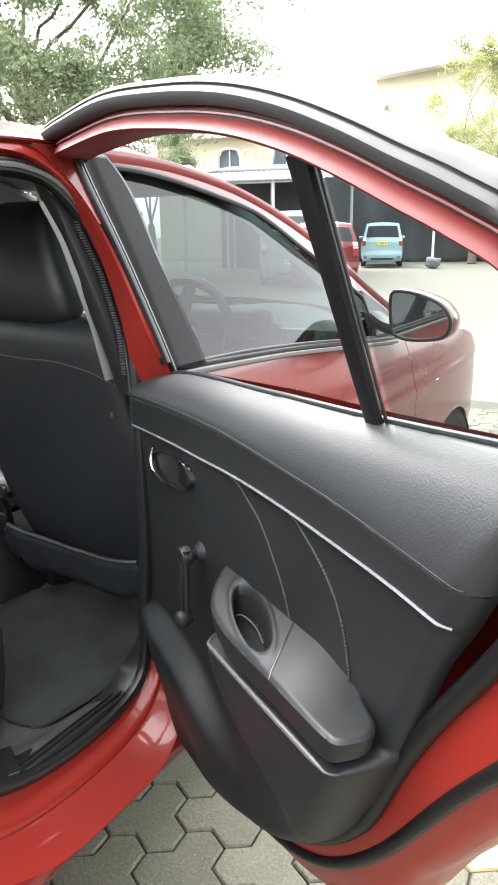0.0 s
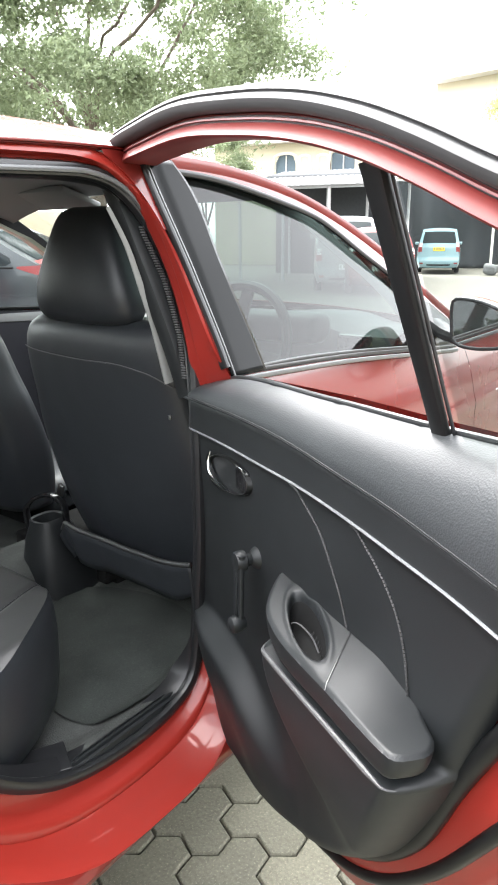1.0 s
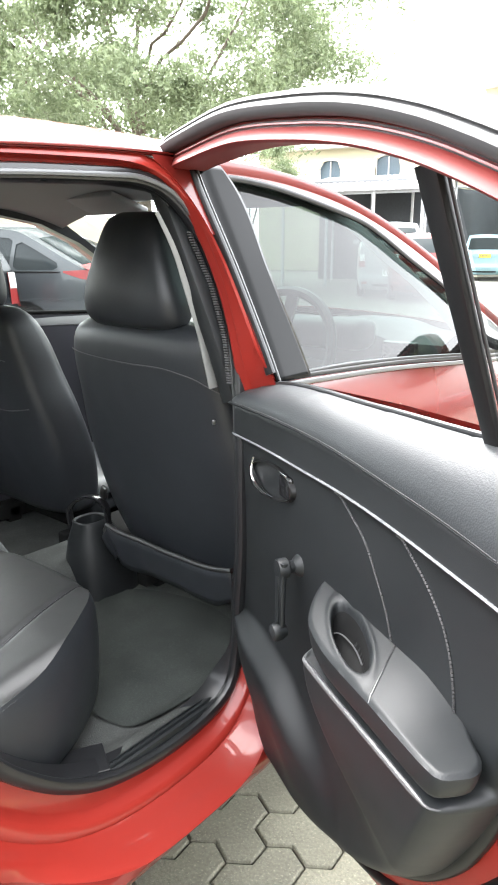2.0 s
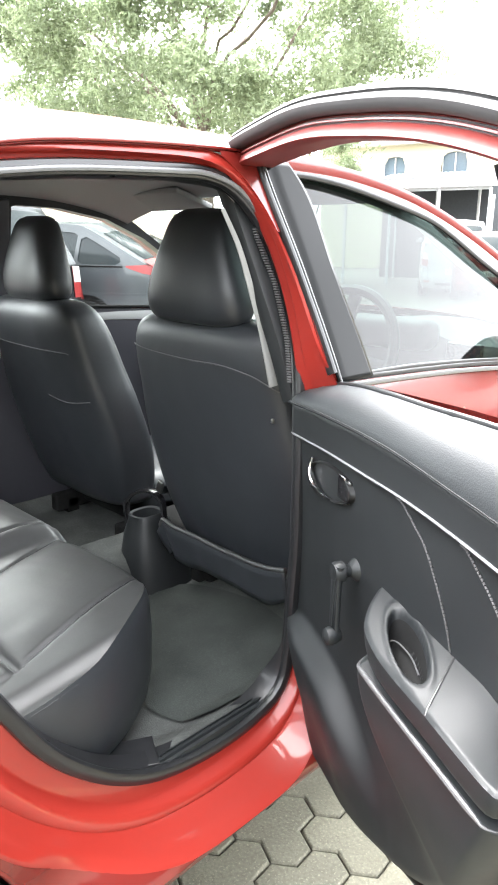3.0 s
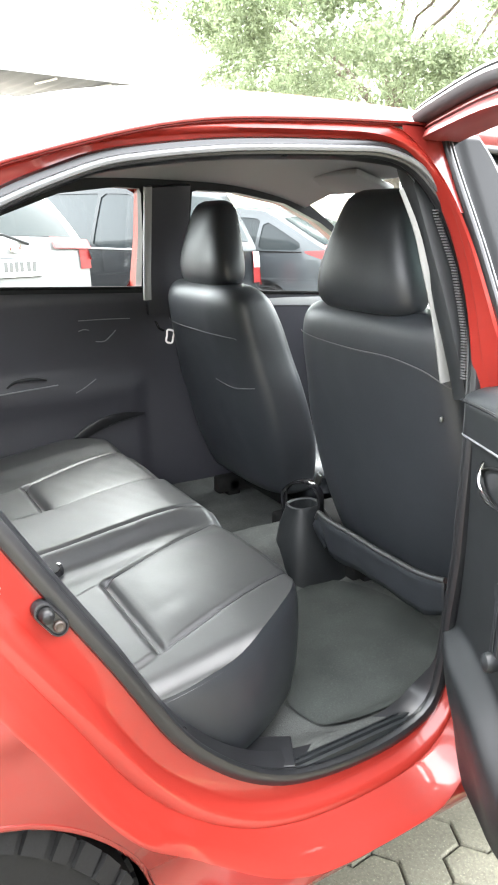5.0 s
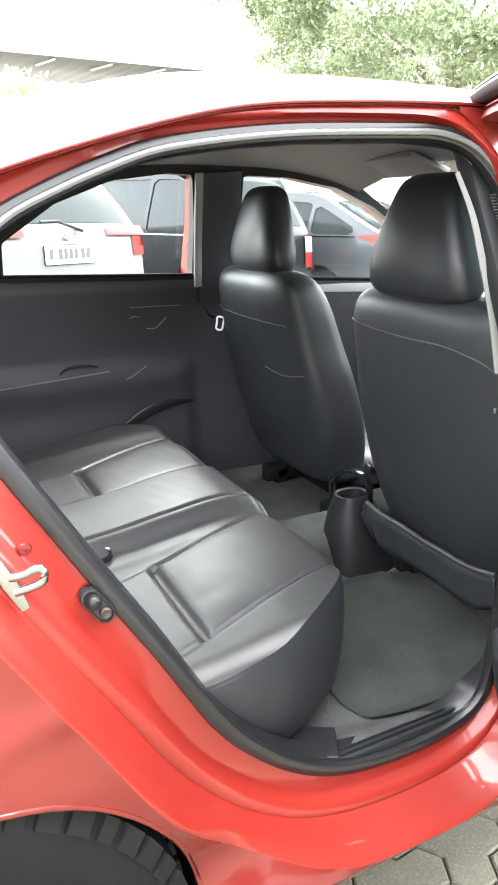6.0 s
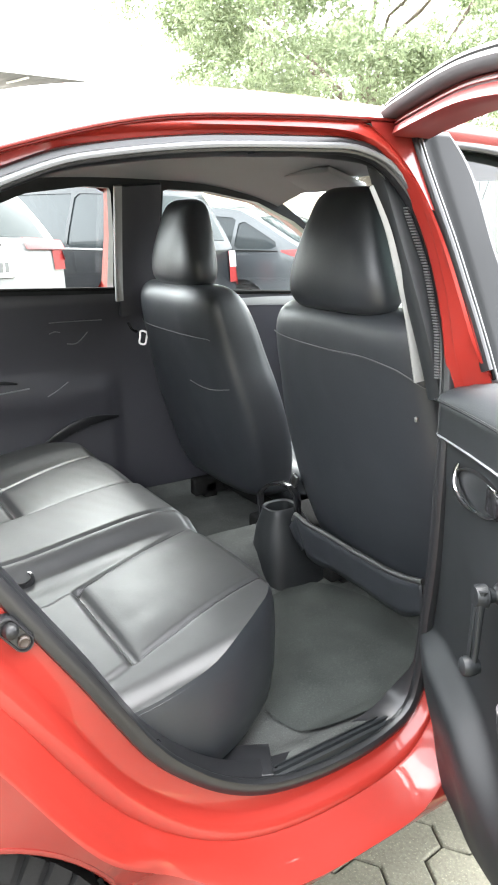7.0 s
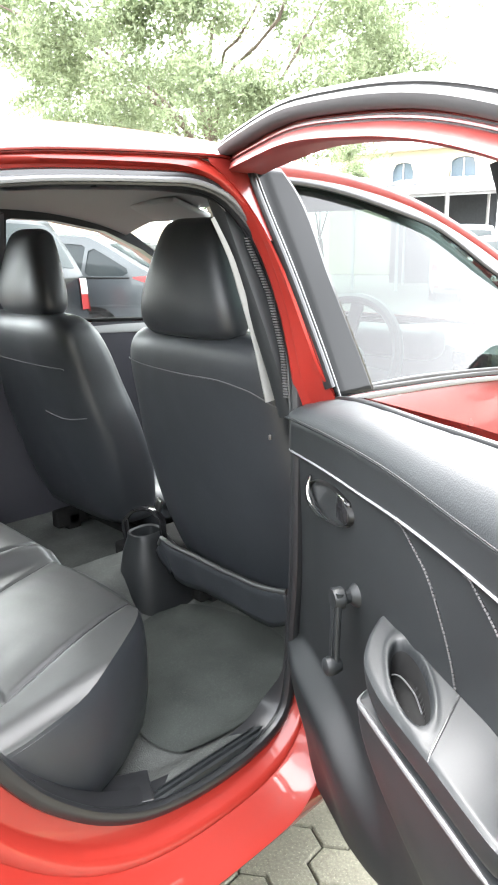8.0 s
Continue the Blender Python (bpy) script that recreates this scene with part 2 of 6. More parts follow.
LEAF = foliage("green_leaves", (0.205, 0.245, 0.140), (0.128, 0.166, 0.088))
SHRUB = foliage("yellow_green_leaves", (0.28, 0.29, 0.13), (0.20, 0.22, 0.08))
GLASS_FRONT = glazing("clear_window_glass", (0.140, 0.190, 0.176), 0.005, gain=0.8, rim=0.55)
GLASS_REAR = glazing("tinted_rear_glass", (0.75, 0.78, 0.76), 0.02)
GLASS_SIDE = glazing("side_window_glass", (0.60, 0.64, 0.63), 0.010)
REAR_GLASS = material("dark_rear_glass", (0.020, 0.025, 0.026), 0.10, spec=0.08, vary=0.1, scale=2, bump_scale=50)
GLASS_DARK = material("tinted_window", (0.016, 0.020, 0.022), 0.08, spec=0.22, coat=0.0, vary=0.1, scale=2, bump_scale=50)
HOUSE_GLASS = material("house_window_glass", (0.10, 0.13, 0.16), 0.08, vary=0.2, scale=1, bump_scale=30)
MIRROR = material("mirror_glass", (0.85, 0.87, 0.87), 0.02, metal=1.0, vary=0.0, scale=2, bump_scale=50)


# ---- shaping tools ----
def smooth(a, b, x):
    t = min(max((x - a) / (b - a), 0.0), 1.0)
    return t * t * (3 - 2 * t)


def graph(*pts):
    """A smooth function through (x, y) points."""
    xs, ys = np.array([p[0] for p in pts], float), np.array([p[1] for p in pts], float)
    d = np.gradient(ys, xs)
    def f(x):
        x = np.clip(x, xs[0], xs[-1])
        i = np.clip(np.searchsorted(xs, x) - 1, 0, len(xs) - 2)
        h = xs[i + 1] - xs[i]
        t = (x - xs[i]) / h
        return (ys[i] * (1 + 2 * t) * (1 - t) ** 2 + h * d[i] * t * (1 - t) ** 2 + ys[i + 1] * t * t * (3 - 2 * t) + h * d[i + 1] * t * t * (t - 1))
    return f


def spline(pts, n, closed=False):
    """n points evenly spaced along a Catmull-Rom curve through pts, of any dimension."""
    p = np.array(pts, float)
    m = len(p)
    out = []
    for i in range(m if closed else m - 1):
        if closed:
            a, b, c, d = p[i - 1], p[i], p[(i + 1) % m], p[(i + 2) % m]
        else:
            a, b, c, d = p[max(i - 1, 0)], p[i], p[i + 1], p[min(i + 2, m - 1)]
        for t in np.linspace(0, 1, 24, endpoint=False):
            out.append(0.5 * (2 * b + (c - a) * t + (2 * a - 5 * b + 4 * c - d) * t * t + (3 * b - a - 3 * c + d) * t ** 3))
    out.append(p[0] if closed else p[-1])
    out = np.array(out)
    s = np.r_[0, np.cumsum(np.linalg.norm(np.diff(out, axis=0), axis=1))]
    at = np.linspace(0, s[-1], n, endpoint=not closed)
    return np.stack([np.interp(at, s, out[:, k]) for k in range(out.shape[1])], 1)


def outset(poly, d):
    """A closed plane outline moved outward by d, a number or a function of the outward normal."""
    p = np.array(poly, float)
    t = np.roll(p, -1, 0) - np.roll(p, 1, 0)
    t /= np.linalg.norm(t, axis=1)[:, None] + 1e-12
    area = 0.5 * np.sum(p[:, 0] * np.roll(p[:, 1], -1) - np.roll(p[:, 0], -1) * p[:, 1])
    nrm = np.stack([t[:, 1], -t[:, 0]], 1) * (1 if area > 0 else -1)
    far = np.array([d(*k) for k in nrm]) if callable(d) else np.full(len(p), d)
    return p + nrm * far[:, None]


def in_poly(poly, q):
    p = np.array(poly, float)
    a, b = p, np.roll(p, -1, 0)
    x, y = q[:, 0][:, None], q[:, 1][:, None]
    cross = ((a[:, 1] > y) != (b[:, 1] > y)) & (x < (b[:, 0] - a[:, 0]) * (y - a[:, 1]) / (b[:, 1] - a[:, 1] + 1e-15) + a[:, 0])
    return cross.sum(1) % 2 == 1


def onto_poly(poly, q):
    p = np.array(poly, float)
    a, e = p, np.roll(p, -1, 0) - p
    w = q[:, None, :] - a[None]
    t = np.clip((w * e[None]).sum(2) / ((e * e).sum(1)[None] + 1e-15), 0, 1)
    c = a[None] + t[..., None] * e[None]
    k = ((q[:, None, :] - c) ** 2).sum(2).argmin(1)
    return c[np.arange(len(q)), k]


def cut_sheet(u0, u1, v0, v1, step, regions, place):
    """A sheet of quads over (u, v), cut to regions of (outline, keep inside?), each corner laid into space by place(u, v)."""
    nu, nv = max(2, int(round((u1 - u0) / step)) + 1), max(2, int(round((v1 - v0) / step)) + 1)
    U, V = np.meshgrid(np.linspace(u0, u1, nu), np.linspace(v0, v1, nv), indexing="ij")
    q = np.stack([U.ravel(), V.ravel()], 1)
    good = np.ones(len(q), bool)
    bad_of = []
    for poly, inner in regions:
        ok = in_poly(poly, q) == inner
        bad_of.append(~ok)
        good &= ok
    idx = np.arange(nu * nv).reshape(nu, nv)
    faces = np.stack([idx[:-1, :-1], idx[1:, :-1], idx[1:, 1:], idx[:-1, 1:]], -1).reshape(-1, 4)
    faces = faces[good[faces].any(1)]
    for (poly, inner), bad in zip(regions, bad_of):
        use = np.unique(faces)
        move = use[bad[use]]
        if len(move):
            q[move] = onto_poly(poly, q[move])
    bm = bmesh.new()
    use = np.unique(faces)
    vs = {int(i): bm.verts.new(place(float(q[i, 0]), float(q[i, 1]))) for i in use}
    for f in faces:
        try:
            bm.faces.new([vs[int(i)] for i in f])
        except ValueError:
            pass
    rim = [v for v in bm.verts if v.is_boundary]
    bmesh.ops.remove_doubles(bm, verts=rim, dist=step * 0.30)
    bmesh.ops.dissolve_degenerate(bm, edges=bm.edges, dist=step * 0.02)
    bmesh.ops.recalc_face_normals(bm, faces=bm.faces)
    return bm


def loft(rings, closed=True, cap=False):
    """A skin over rings of points with equal counts."""
    bm = bmesh.new()
    rows = [[bm.verts.new(p) for p in ring] for ring in rings]
    n = len(rows[0])
    for a, b in zip(rows, rows[1:]):
        for i in range(n if closed else n - 1):
            j = (i + 1) % n
            try:
                bm.faces.new((a[i], a[j], b[j], b[i]))
            except ValueError:
                pass
    if cap:
        for row in (rows[0], rows[-1]):
            try:
                bm.faces.new(row)
            except ValueError:
                pass
    bmesh.ops.recalc_face_normals(bm, faces=bm.faces)
    return bm


def sweep(path, profile, side, closed=False, scale=None):
    """A profile of (a, b) drawn along a path: a runs along side, b across it."""
    p = [Vector(q) for q in path]
    n, rings = len(p), []
    for i in range(n):
        t = (p[(i + 1) % n] - p[i - 1]) if closed else (p[min(i + 1, n - 1)] - p[max(i - 1, 0)])
        t.normalize()
        a = Vector(side(i) if callable(side) else side)
        a = (a - t * a.dot(t)).normalized()
        b = t.cross(a)
        k = scale(i / (n - 1)) if scale else 1.0
        rings.append([p[i] + a * (u * k) + b * (v * k) for u, v in profile])
    if closed:
        rings.append(rings[0])
        bm = loft(rings)
        bmesh.ops.remove_doubles(bm, verts=bm.verts, dist=1e-6)
        return bm
    return loft(rings, cap=True)


def disc(r, n=10, rb=None):
    return [(r * math.cos(2 * math.pi * i / n), (rb or r) * math.sin(2 * math.pi * i / n)) for i in range(n)]


def slab(w, h, r=0.3):
    """A rectangle profile with rounded corners, w along a and h along b."""
    k = min(w, h) * r
    out = []
    for cx, cy, a0 in ((w / 2 - k, h / 2 - k, 0), (-w / 2 + k, h / 2 - k, 90), (-w / 2 + k, -h / 2 + k, 180), (w / 2 - k, -h / 2 + k, 270)):
        out += [(cx + k * math.cos(radians(a0 + d)), cy + k * math.sin(radians(a0 + d))) for d in (0, 45, 90)]
    return out


def block(size, r=0.01, seg=3, warp=None, cuts=0):
    """A box with rounded edges, centred, that warp may bend point by point."""
    bm = bmesh.new()
    bmesh.ops.create_cube(bm, size=1.0)
    bmesh.ops.scale(bm, vec=size, verts=bm.verts)
    if cuts:
        bmesh.ops.subdivide_edges(bm, edges=bm.edges, cuts=cuts, use_grid_fill=True)
        sharp = [e for e in bm.edges if e.calc_face_angle(0) > 1]
    else:
        sharp = bm.edges[:]
    if r > 0:
        bmesh.ops.bevel(bm, geom=sharp, offset=r, segments=seg, affect="EDGES", profile=0.5)
    if warp:
        for v in bm.verts:
            v.co = Vector(warp(*v.co))
    return bm


def moved(bm, m):
    bmesh.ops.transform(bm, matrix=m, verts=bm.verts)
    return bm


def joined(*bms):
    out = bmesh.new()
    for b in bms:
        me = bpy.data.meshes.new("tmp")
        b.to_mesh(me)
        b.free()
        out.from_mesh(me)
        bpy.data.meshes.remove(me)
    return out


def mesh_of(name, bm, mat, sharp=38):
    me = bpy.data.meshes.new(name)
    bm.to_mesh(me)
    bm.free()
    me.materials.append(mat)
    me.polygons.foreach_set("use_smooth", [True] * len(me.polygons))
    me.set_sharp_from_angle(angle=radians(sharp))
    return me


def part(name, bm, mat, parent, label="", thick=0.0, sharp=38, even=False):
    """One mesh under a thing or a part, in the world's own coordinates."""
    ob = new(name, mesh_of(name, bm, mat, sharp))
    ob.parent = parent
    ob.matrix_parent_inverse = parent.matrix_basis.inverted() if parent.parent is None else Matrix.Identity(4)
    if even:
        ob.modifiers.new("even_shading", "WEIGHTED_NORMAL").keep_sharp = True
    if thick:
        mod = ob.modifiers.new("thickness", "SOLIDIFY")
        mod.thickness, mod.offset = thick, 0
    return tagged(ob, label) if label else ob


def thing(name, at, label, category, group="", kind=""):
    ob = new(name)
    ob.location = at
    ob.empty_display_size = 0.2
    return tagged(ob, label, category, group, kind)


# ---- the red saloon: x forward, y to its left, z up ----
jamb_w = graph((0.16, 0.72), (0.35, 0.70), (0.70, 0.72), (0.95, 0.69), (1.36, 0.566), (1.45, 0.54))
skin_z = graph((0.14, 0.735), (0.18, 0.772), (0.21, 0.808), (0.235, 0.824), (0.262, 0.814), (0.298, 0.802), (0.34, 0.806), (0.45, 0.836), (0.62, 0.846), (0.80, 0.832), (0.94, 0.792), (1.15, 0.70), (1.36, 0.595), (1.44, 0.565))
rail = graph((-1.75, 0.985), (-1.35, 1.095), (-1.05, 1.202), (-0.83, 1.278), (-0.60, 1.336), (-0.40, 1.354), (-0.10, 1.360), (0.15, 1.348), (0.40, 1.295), (0.65, 1.180), (0.85, 1.050), (1.05, 0.940))
brow = graph((-2.12, 0.90), (-1.95, 0.965), (-1.75, 0.985), (1.05, 0.940), (1.5, 0.875), (1.9, 0.77), (2.12, 0.62))


def taper(x):
    if x > 1.2:
        return math.sqrt(max(0.0, 1 - ((x - 1.2) / 1.28) ** 3.0)) 
    if x < -1.1:
        return math.sqrt(max(0.0, 1 - ((-1.1 - x) / 1.45) ** 3.0))
    return 1.0


def flat_skin(x, z):
    """Half the car's width at a place on its flank."""
    over = smooth(0.10, 0.0, abs(math.hypot(x + 1.12, z - 0.27) - 0.36)) if x < -0.6 else 0.0
    crease = 0.006 * math.exp(-((z - 0.70 - 0.03 * x) / 0.02) ** 2)
    return float(skin_z(z)) * taper(x) + 0.008 * over + crease


def skin(x, z):
    """The flank as built: drawn in towards the edge of the rear doorway."""
    w = flat_skin(x, z)
    if -1.2 < x < -0.45 and 0.24 < z < 0.98:
        d = math.sqrt(float(((doorway_edge - (x, z)) ** 2).sum(1).min()))
        w -= 0.034 * smooth(0.16, 0.0, d) * smooth(0.24, 0.36, z) * smooth(0.98, 0.86, z)
    return w


def top_line(x):
    return float(rail(x)) if -1.75 <= x <= 1.05 else float(brow(x))


REAR_AXLE, FRONT_AXLE, AXLE_Z = -1.12, 1.43, 0.255
opening = spline([(-0.985, 1.060), (-0.968, 0.998), (-0.943, 0.950), (-0.897, 0.871), (-0.839, 0.772), (-0.774, 0.664), (-0.730, 0.583), (-0.688, 0.509), (-0.641, 0.447), (-0.568, 0.379), (-0.481, 0.334),
                  (-0.365, 0.315), (-0.240, 0.322), (-0.166, 0.358), (-0.150, 0.450), (-0.155, 0.560), (-0.152, 0.740), (-0.126, 0.940), (-0.112, 1.041),
                  (-0.115, 1.143), (-0.136, 1.225), (-0.184, 1.290), (-0.245, 1.314), (-0.349, 1.314), (-0.535, 1.304), (-0.697, 1.282), (-0.773, 1.259), (-0.845, 1.230), (-0.914, 1.195), (-0.962, 1.152), (-0.985, 1.110)], 140, True)


def reach(k, ahead):
    """How far a ring lies outside the opening, by the way it faces: wide behind, narrow at the pillar, roof and sill."""
    def d(nx, nz):
        wide = max(-nx, 0) ** 1.5 * 1.0 + max(nx, 0) ** 2 * ahead + max(nz, 0) ** 2 * 0.43 + max(-nz, 0) ** 2 * 0.62
        return k * wide
    return d


def ring_at(k):
    """A ring outside the opening, eased so that it never folds."""
    low_ring, high_ring = outset(opening, reach(k, 0.42)), outset(opening, reach(k, -0.18))
    blend = np.array([smooth(0.90, 1.0, z) for x, z in opening])[:, None]
    ring = low_ring * (1 - blend) + high_ring * blend
    for step in range(int(k * 60)):
        ring = 0.5 * ring + 0.25 * (np.roll(ring, 1, 0) + np.roll(ring, -1, 0))
    return ring


outline = doorway_edge = ring_at(0.135)
circle = lambda x, z, r, n=48: [(x + r * math.cos(2 * math.pi * i / n), z + r * math.sin(2 * math.pi * i / n)) for i in range(n)]
arch_rear, arch_front = circle(REAR_AXLE, AXLE_Z, 0.360, 80), circle(FRONT_AXLE, AXLE_Z, 0.340, 80)
silhouette = [(x, top_line(x)) for x in np.linspace(-2.12, 2.12, 150)] + [(2.14, 0.45), (2.05, 0.22), (1.8, 0.17), (-1.8, 0.20), (-2.1, 0.30), (-2.14, 0.6)]
front_door = spline([(-0.138, 1.325), (-0.134, 1.15), (-0.128, 1.0), (-0.075, 0.90), (-0.085, 0.70), (-0.09, 0.45), (-0.06, 0.30), (0.02, 0.262), (0.50, 0.262), (0.90, 0.275), (0.985, 0.36), (1.00, 0.60), (0.985, 0.85), (0.93, 0.975),
                     (0.82, 1.058), (0.64, 1.172), (0.40, 1.280), (0.20, 1.332), (0.05, 1.348), (-0.08, 1.350)], 140, True)
front_glass = spline([(-0.026, 0.981), (0.0, 0.980), (0.14, 0.976), (0.36, 0.962), (0.60, 0.942), (0.85, 0.922), (0.90, 0.922), (0.86, 0.962), (0.80, 1.012), (0.66, 1.108), (0.53, 1.178), (0.436, 1.234), (0.357, 1.268), (0.19, 1.305), (0.06, 1.326), (-0.045, 1.333), (-0.062, 1.326), (-0.054, 1.25), (-0.040, 1.10), (-0.028, 1.0)], 160, True)
left_rear_glass = [(-0.735, 1.034), (-0.155, 1.016), (-0.165, 1.18), (-0.185, 1.315), (-0.26, 1.318), (-0.429, 1.296), (-0.589, 1.234), (-0.735, 1.130)]
left_quarter = [(-0.965, 1.040), (-0.765, 1.035), (-0.765, 1.110), (-0.86, 1.060)]
left_front_glass = [(0.005, 1.000), (0.80, 0.958), (0.88, 0.965), (0.80, 1.030), (0.645, 1.145), (0.50, 1.222), (0.333, 1.283), (0.144, 1.312), (-0.015, 1.316)]

car = thing("car", (0, 0, GROUND), "red four-door saloon car with its rear door wide open", "car")


def flank(sign):
    return lambda x, z: (x, sign * skin(x, z), z)


part("side_panel", cut_sheet(-2.14, 2.14, 0.16, 1.40, 0.013, [(silhouette, True), (outline, False), (arch_rear, False), (arch_front, False), (outset(front_door, 0.004), False)], flank(-1)), RED, car, "glossy red body side with flared wheel arch", even=True)
part("side_panel", cut_sheet(-2.14, 2.14, 0.16, 1.40, 0.014, [(silhouette, True), (arch_rear, False), (arch_front, False), (left_rear_glass, False), (left_quarter, False), (left_front_glass, False)], flank(1)), RED, car, even=True)

# the painted step round the rear opening
rings = []
for k, deep in ((0.0, 0.0), (0.018, 0.002), (0.056, 0.006), (0.062, 0.010), (0.070, 0.026), (0.076, 0.031), (0.092, 0.035), (0.097, 0.034), (0.101, 0.042), (0.112, 0.058), (0.120, 0.080), (0.129, 0.110), (0.135, 0.125), (0.150, 0.2)):
    ring = [(x, min(z, top_line(x) - 0.002)) for x, z in ring_at(k)]
    last = k >= 0.1349
    under = 0.006 if k > 0.14 else 0.0
    rings.append([(x, -(skin(x, z) - under if last else min(float(jamb_w(z)) + deep, skin(x, z) - 0.005 if deep > 0.02 else 9)), z) for x, z in ring])
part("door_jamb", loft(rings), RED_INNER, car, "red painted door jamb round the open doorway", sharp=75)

# weatherstrips round the opening
def ring3(d, dy, poly=opening, sign=-1):
    return [(x, sign * (float(jamb_w(z)) + dy), z) for x, z in (outset(poly, d) if d else poly)]


def flange_ring(d, dy):
    """The inner lip of the doorway: deep at the sill and behind, shallow at the middle pillar."""
    thin = [1 - 0.80 * smooth(-0.26, -0.17, x) * smooth(0.34, 0.44, z) for x, z in opening]
    full = outset(opening, d)
    return [(o[0] + (f[0] - o[0]) * k, -(float(jamb_w(o[1])) + dy * k), o[1] + (f[1] - o[1]) * k) for o, f, k in zip(opening, full, thin)]


part("seal_flange", loft([flange_ring(-0.006, -0.045), flange_ring(-0.003, -0.02), ring3(0.004, 0.0)]), RUBBER, car)
part("door_seal", sweep(ring3(0.008, 0.004), slab(0.022, 0.026, 0.45), (0, -1, 0), True), RUBBER, car, "black rubber weatherstrip round the doorway")
lip = [p for p in ring3(0.006, 0.016)]
top_path = [lip[i] for i in range(len(opening)) if opening[i][1] > 1.0 and opening[i][0] < -0.118]
top_path.sort(key=lambda p: p[0])
front_path = sorted([lip[i] for i in range(len(opening)) if opening[i][0] > -0.20 and 0.95 < opening[i][1] < 1.30], key=lambda p: -p[2])
part("seal_lip", sweep(spline(front_path[::2], 50), slab(0.007, 0.006, 0.45), (0, -1, 0)), SILVER_RUBBER, car)
part("seal_lip", sweep(spline([p for p in top_path if p[2] > 1.15][::3], 60), slab(0.012, 0.010, 0.45), (0, -1, 0)), SILVER_RUBBER, car, "pale grey lip of the roof weatherstrip")

# front door with its window
fd = part("front_door", cut_sheet(-0.17, 1.02, 0.25, 1.36, 0.018, [(front_door, True), (front_glass, False)], flank(-1)), RED, car, "closed red front door", even=True)
hem = [(x, -(skin(x, z) + 0.003), z) for x, z in front_glass]
part("window_surround", sweep(hem, slab(0.009, 0.012, 0.4), (0, -1, 0), True), RUBBER, fd)
part("window_glass", cut_sheet(-0.09, 0.93, 0.90, 1.36, 0.03, [(outset(front_glass, 0.006), True)], lambda x, z: (x, -(skin(x, z) - 0.012), z)), GLASS_FRONT, fd, "dusty clear side window glass")
cover_back = graph((0.975, -0.118), (1.10, -0.122), (1.25, -0.130), (1.352, -0.138))
cover_front = graph((0.975, -0.022), (1.05, -0.030), (1.16, -0.042), (1.335, -0.058), (1.352, -0.070))
cover = [[(x, -(skin(x, z) + 0.008 - 0.004 * smooth(-0.105, -0.118, x)), z) for x in np.linspace(float(cover_back(z)), float(cover_front(z)), 14)] for z in np.linspace(0.975, 1.352, 40)]
part("pillar_cover", loft(cover, closed=False), PILLAR_FILM, fd, "glossy black pillar cover behind the window", thick=0.005)
part("pillar_edge", sweep([(-0.120 - 0.022 * (z - 0.97) / 0.38, -(skin(-0.12, z) - 0.002), z) for z in np.linspace(0.990, 1.350, 20)], slab(0.020, 0.012, 0.4), (0, -1, 0)), RUBBER, fd)
part("pillar_line", sweep([(-0.113 - 0.022 * (z - 0.97) / 0.38, -(skin(-0.12, z) + 0.008), z) for z in np.linspace(0.965, 1.345, 20)], slab(0.004, 0.004, 0.4), (0, -1, 0)), LIP_GREY, fd)
part("pillar_back", sweep([(-0.085, -(skin(-0.085, z) - 0.016), z) for z in np.linspace(0.985, 1.355, 20)], slab(0.022, 0.056, 0.3), (0, -1, 0)), SATIN_BLACK, fd)
part("belt_moulding", sweep([(x, -(skin(x, z) + 0.008), z) for x, z in spline([(-0.118, 0.970), (0.03, 0.964), (0.30, 0.950), (0.60, 0.926), (0.90, 0.902)], 30)], slab(0.007, 0.010, 0.4), (0, -1, 0)), SILVER_RUBBER, fd, "grey belt moulding under the window")
part("belt_strip", sweep([(x, -(skin(x, z) + 0.004), z) for x, z in spline([(-0.05, 0.978), (0.03, 0.975), (0.30, 0.961), (0.60, 0.937), (0.90, 0.914)], 30)], slab(0.010, 0.010, 0.4), (0, -1, 0)), RUBBER, fd)
sail = [(0.76, 0.930), (0.985, 0.915), (0.90, 0.985), (0.80, 1.040), (0.76, 1.058)]
part("mirror_sail", cut_sheet(0.74, 1.0, 0.90, 1.08, 0.012, [(sail, True)], lambda x, z: (x, -(skin(x, z) + 0.006), z)), SATIN_BLACK, fd, thick=0.006)

# door mirror
face = spline([(-0.858, 0.985), (-0.855, 1.052), (-0.872, 1.066), (-0.935, 1.060), (-1.000, 1.036), (-1.030, 1.000), (-1.028, 0.965), (-1.005, 0.945), (-0.930, 0.935), (-0.872, 0.945)], 36, True)
mc = face.mean(0)
shell = []
for dx, k in ((0.006, 0.93), (-0.006, 0.97), (0.000, 1.0), (0.03, 1.03), (0.07, 0.98), (0.10, 0.82), (0.118, 0.5), (0.124, 0.05)):
    shell.append([(0.715 + dx + 0.10 * (y - mc[0]), mc[0] + (y - mc[0]) * k, mc[1] + (z - mc[1]) * k) for y, z in face])
mirror = part("door_mirror", loft(shell, cap=False), RED, fd, "red door mirror housing")
pane = bmesh.new()
pane.faces.new([pane.verts.new((0.709 + 0.10 * (y - mc[0]), mc[0] + (y - mc[0]) * 0.93, mc[1] + (z - mc[1]) * 0.92)) for y, z in face])
part("mirror_glass", pane, MIRROR, fd, "mirror glass of the door mirror")
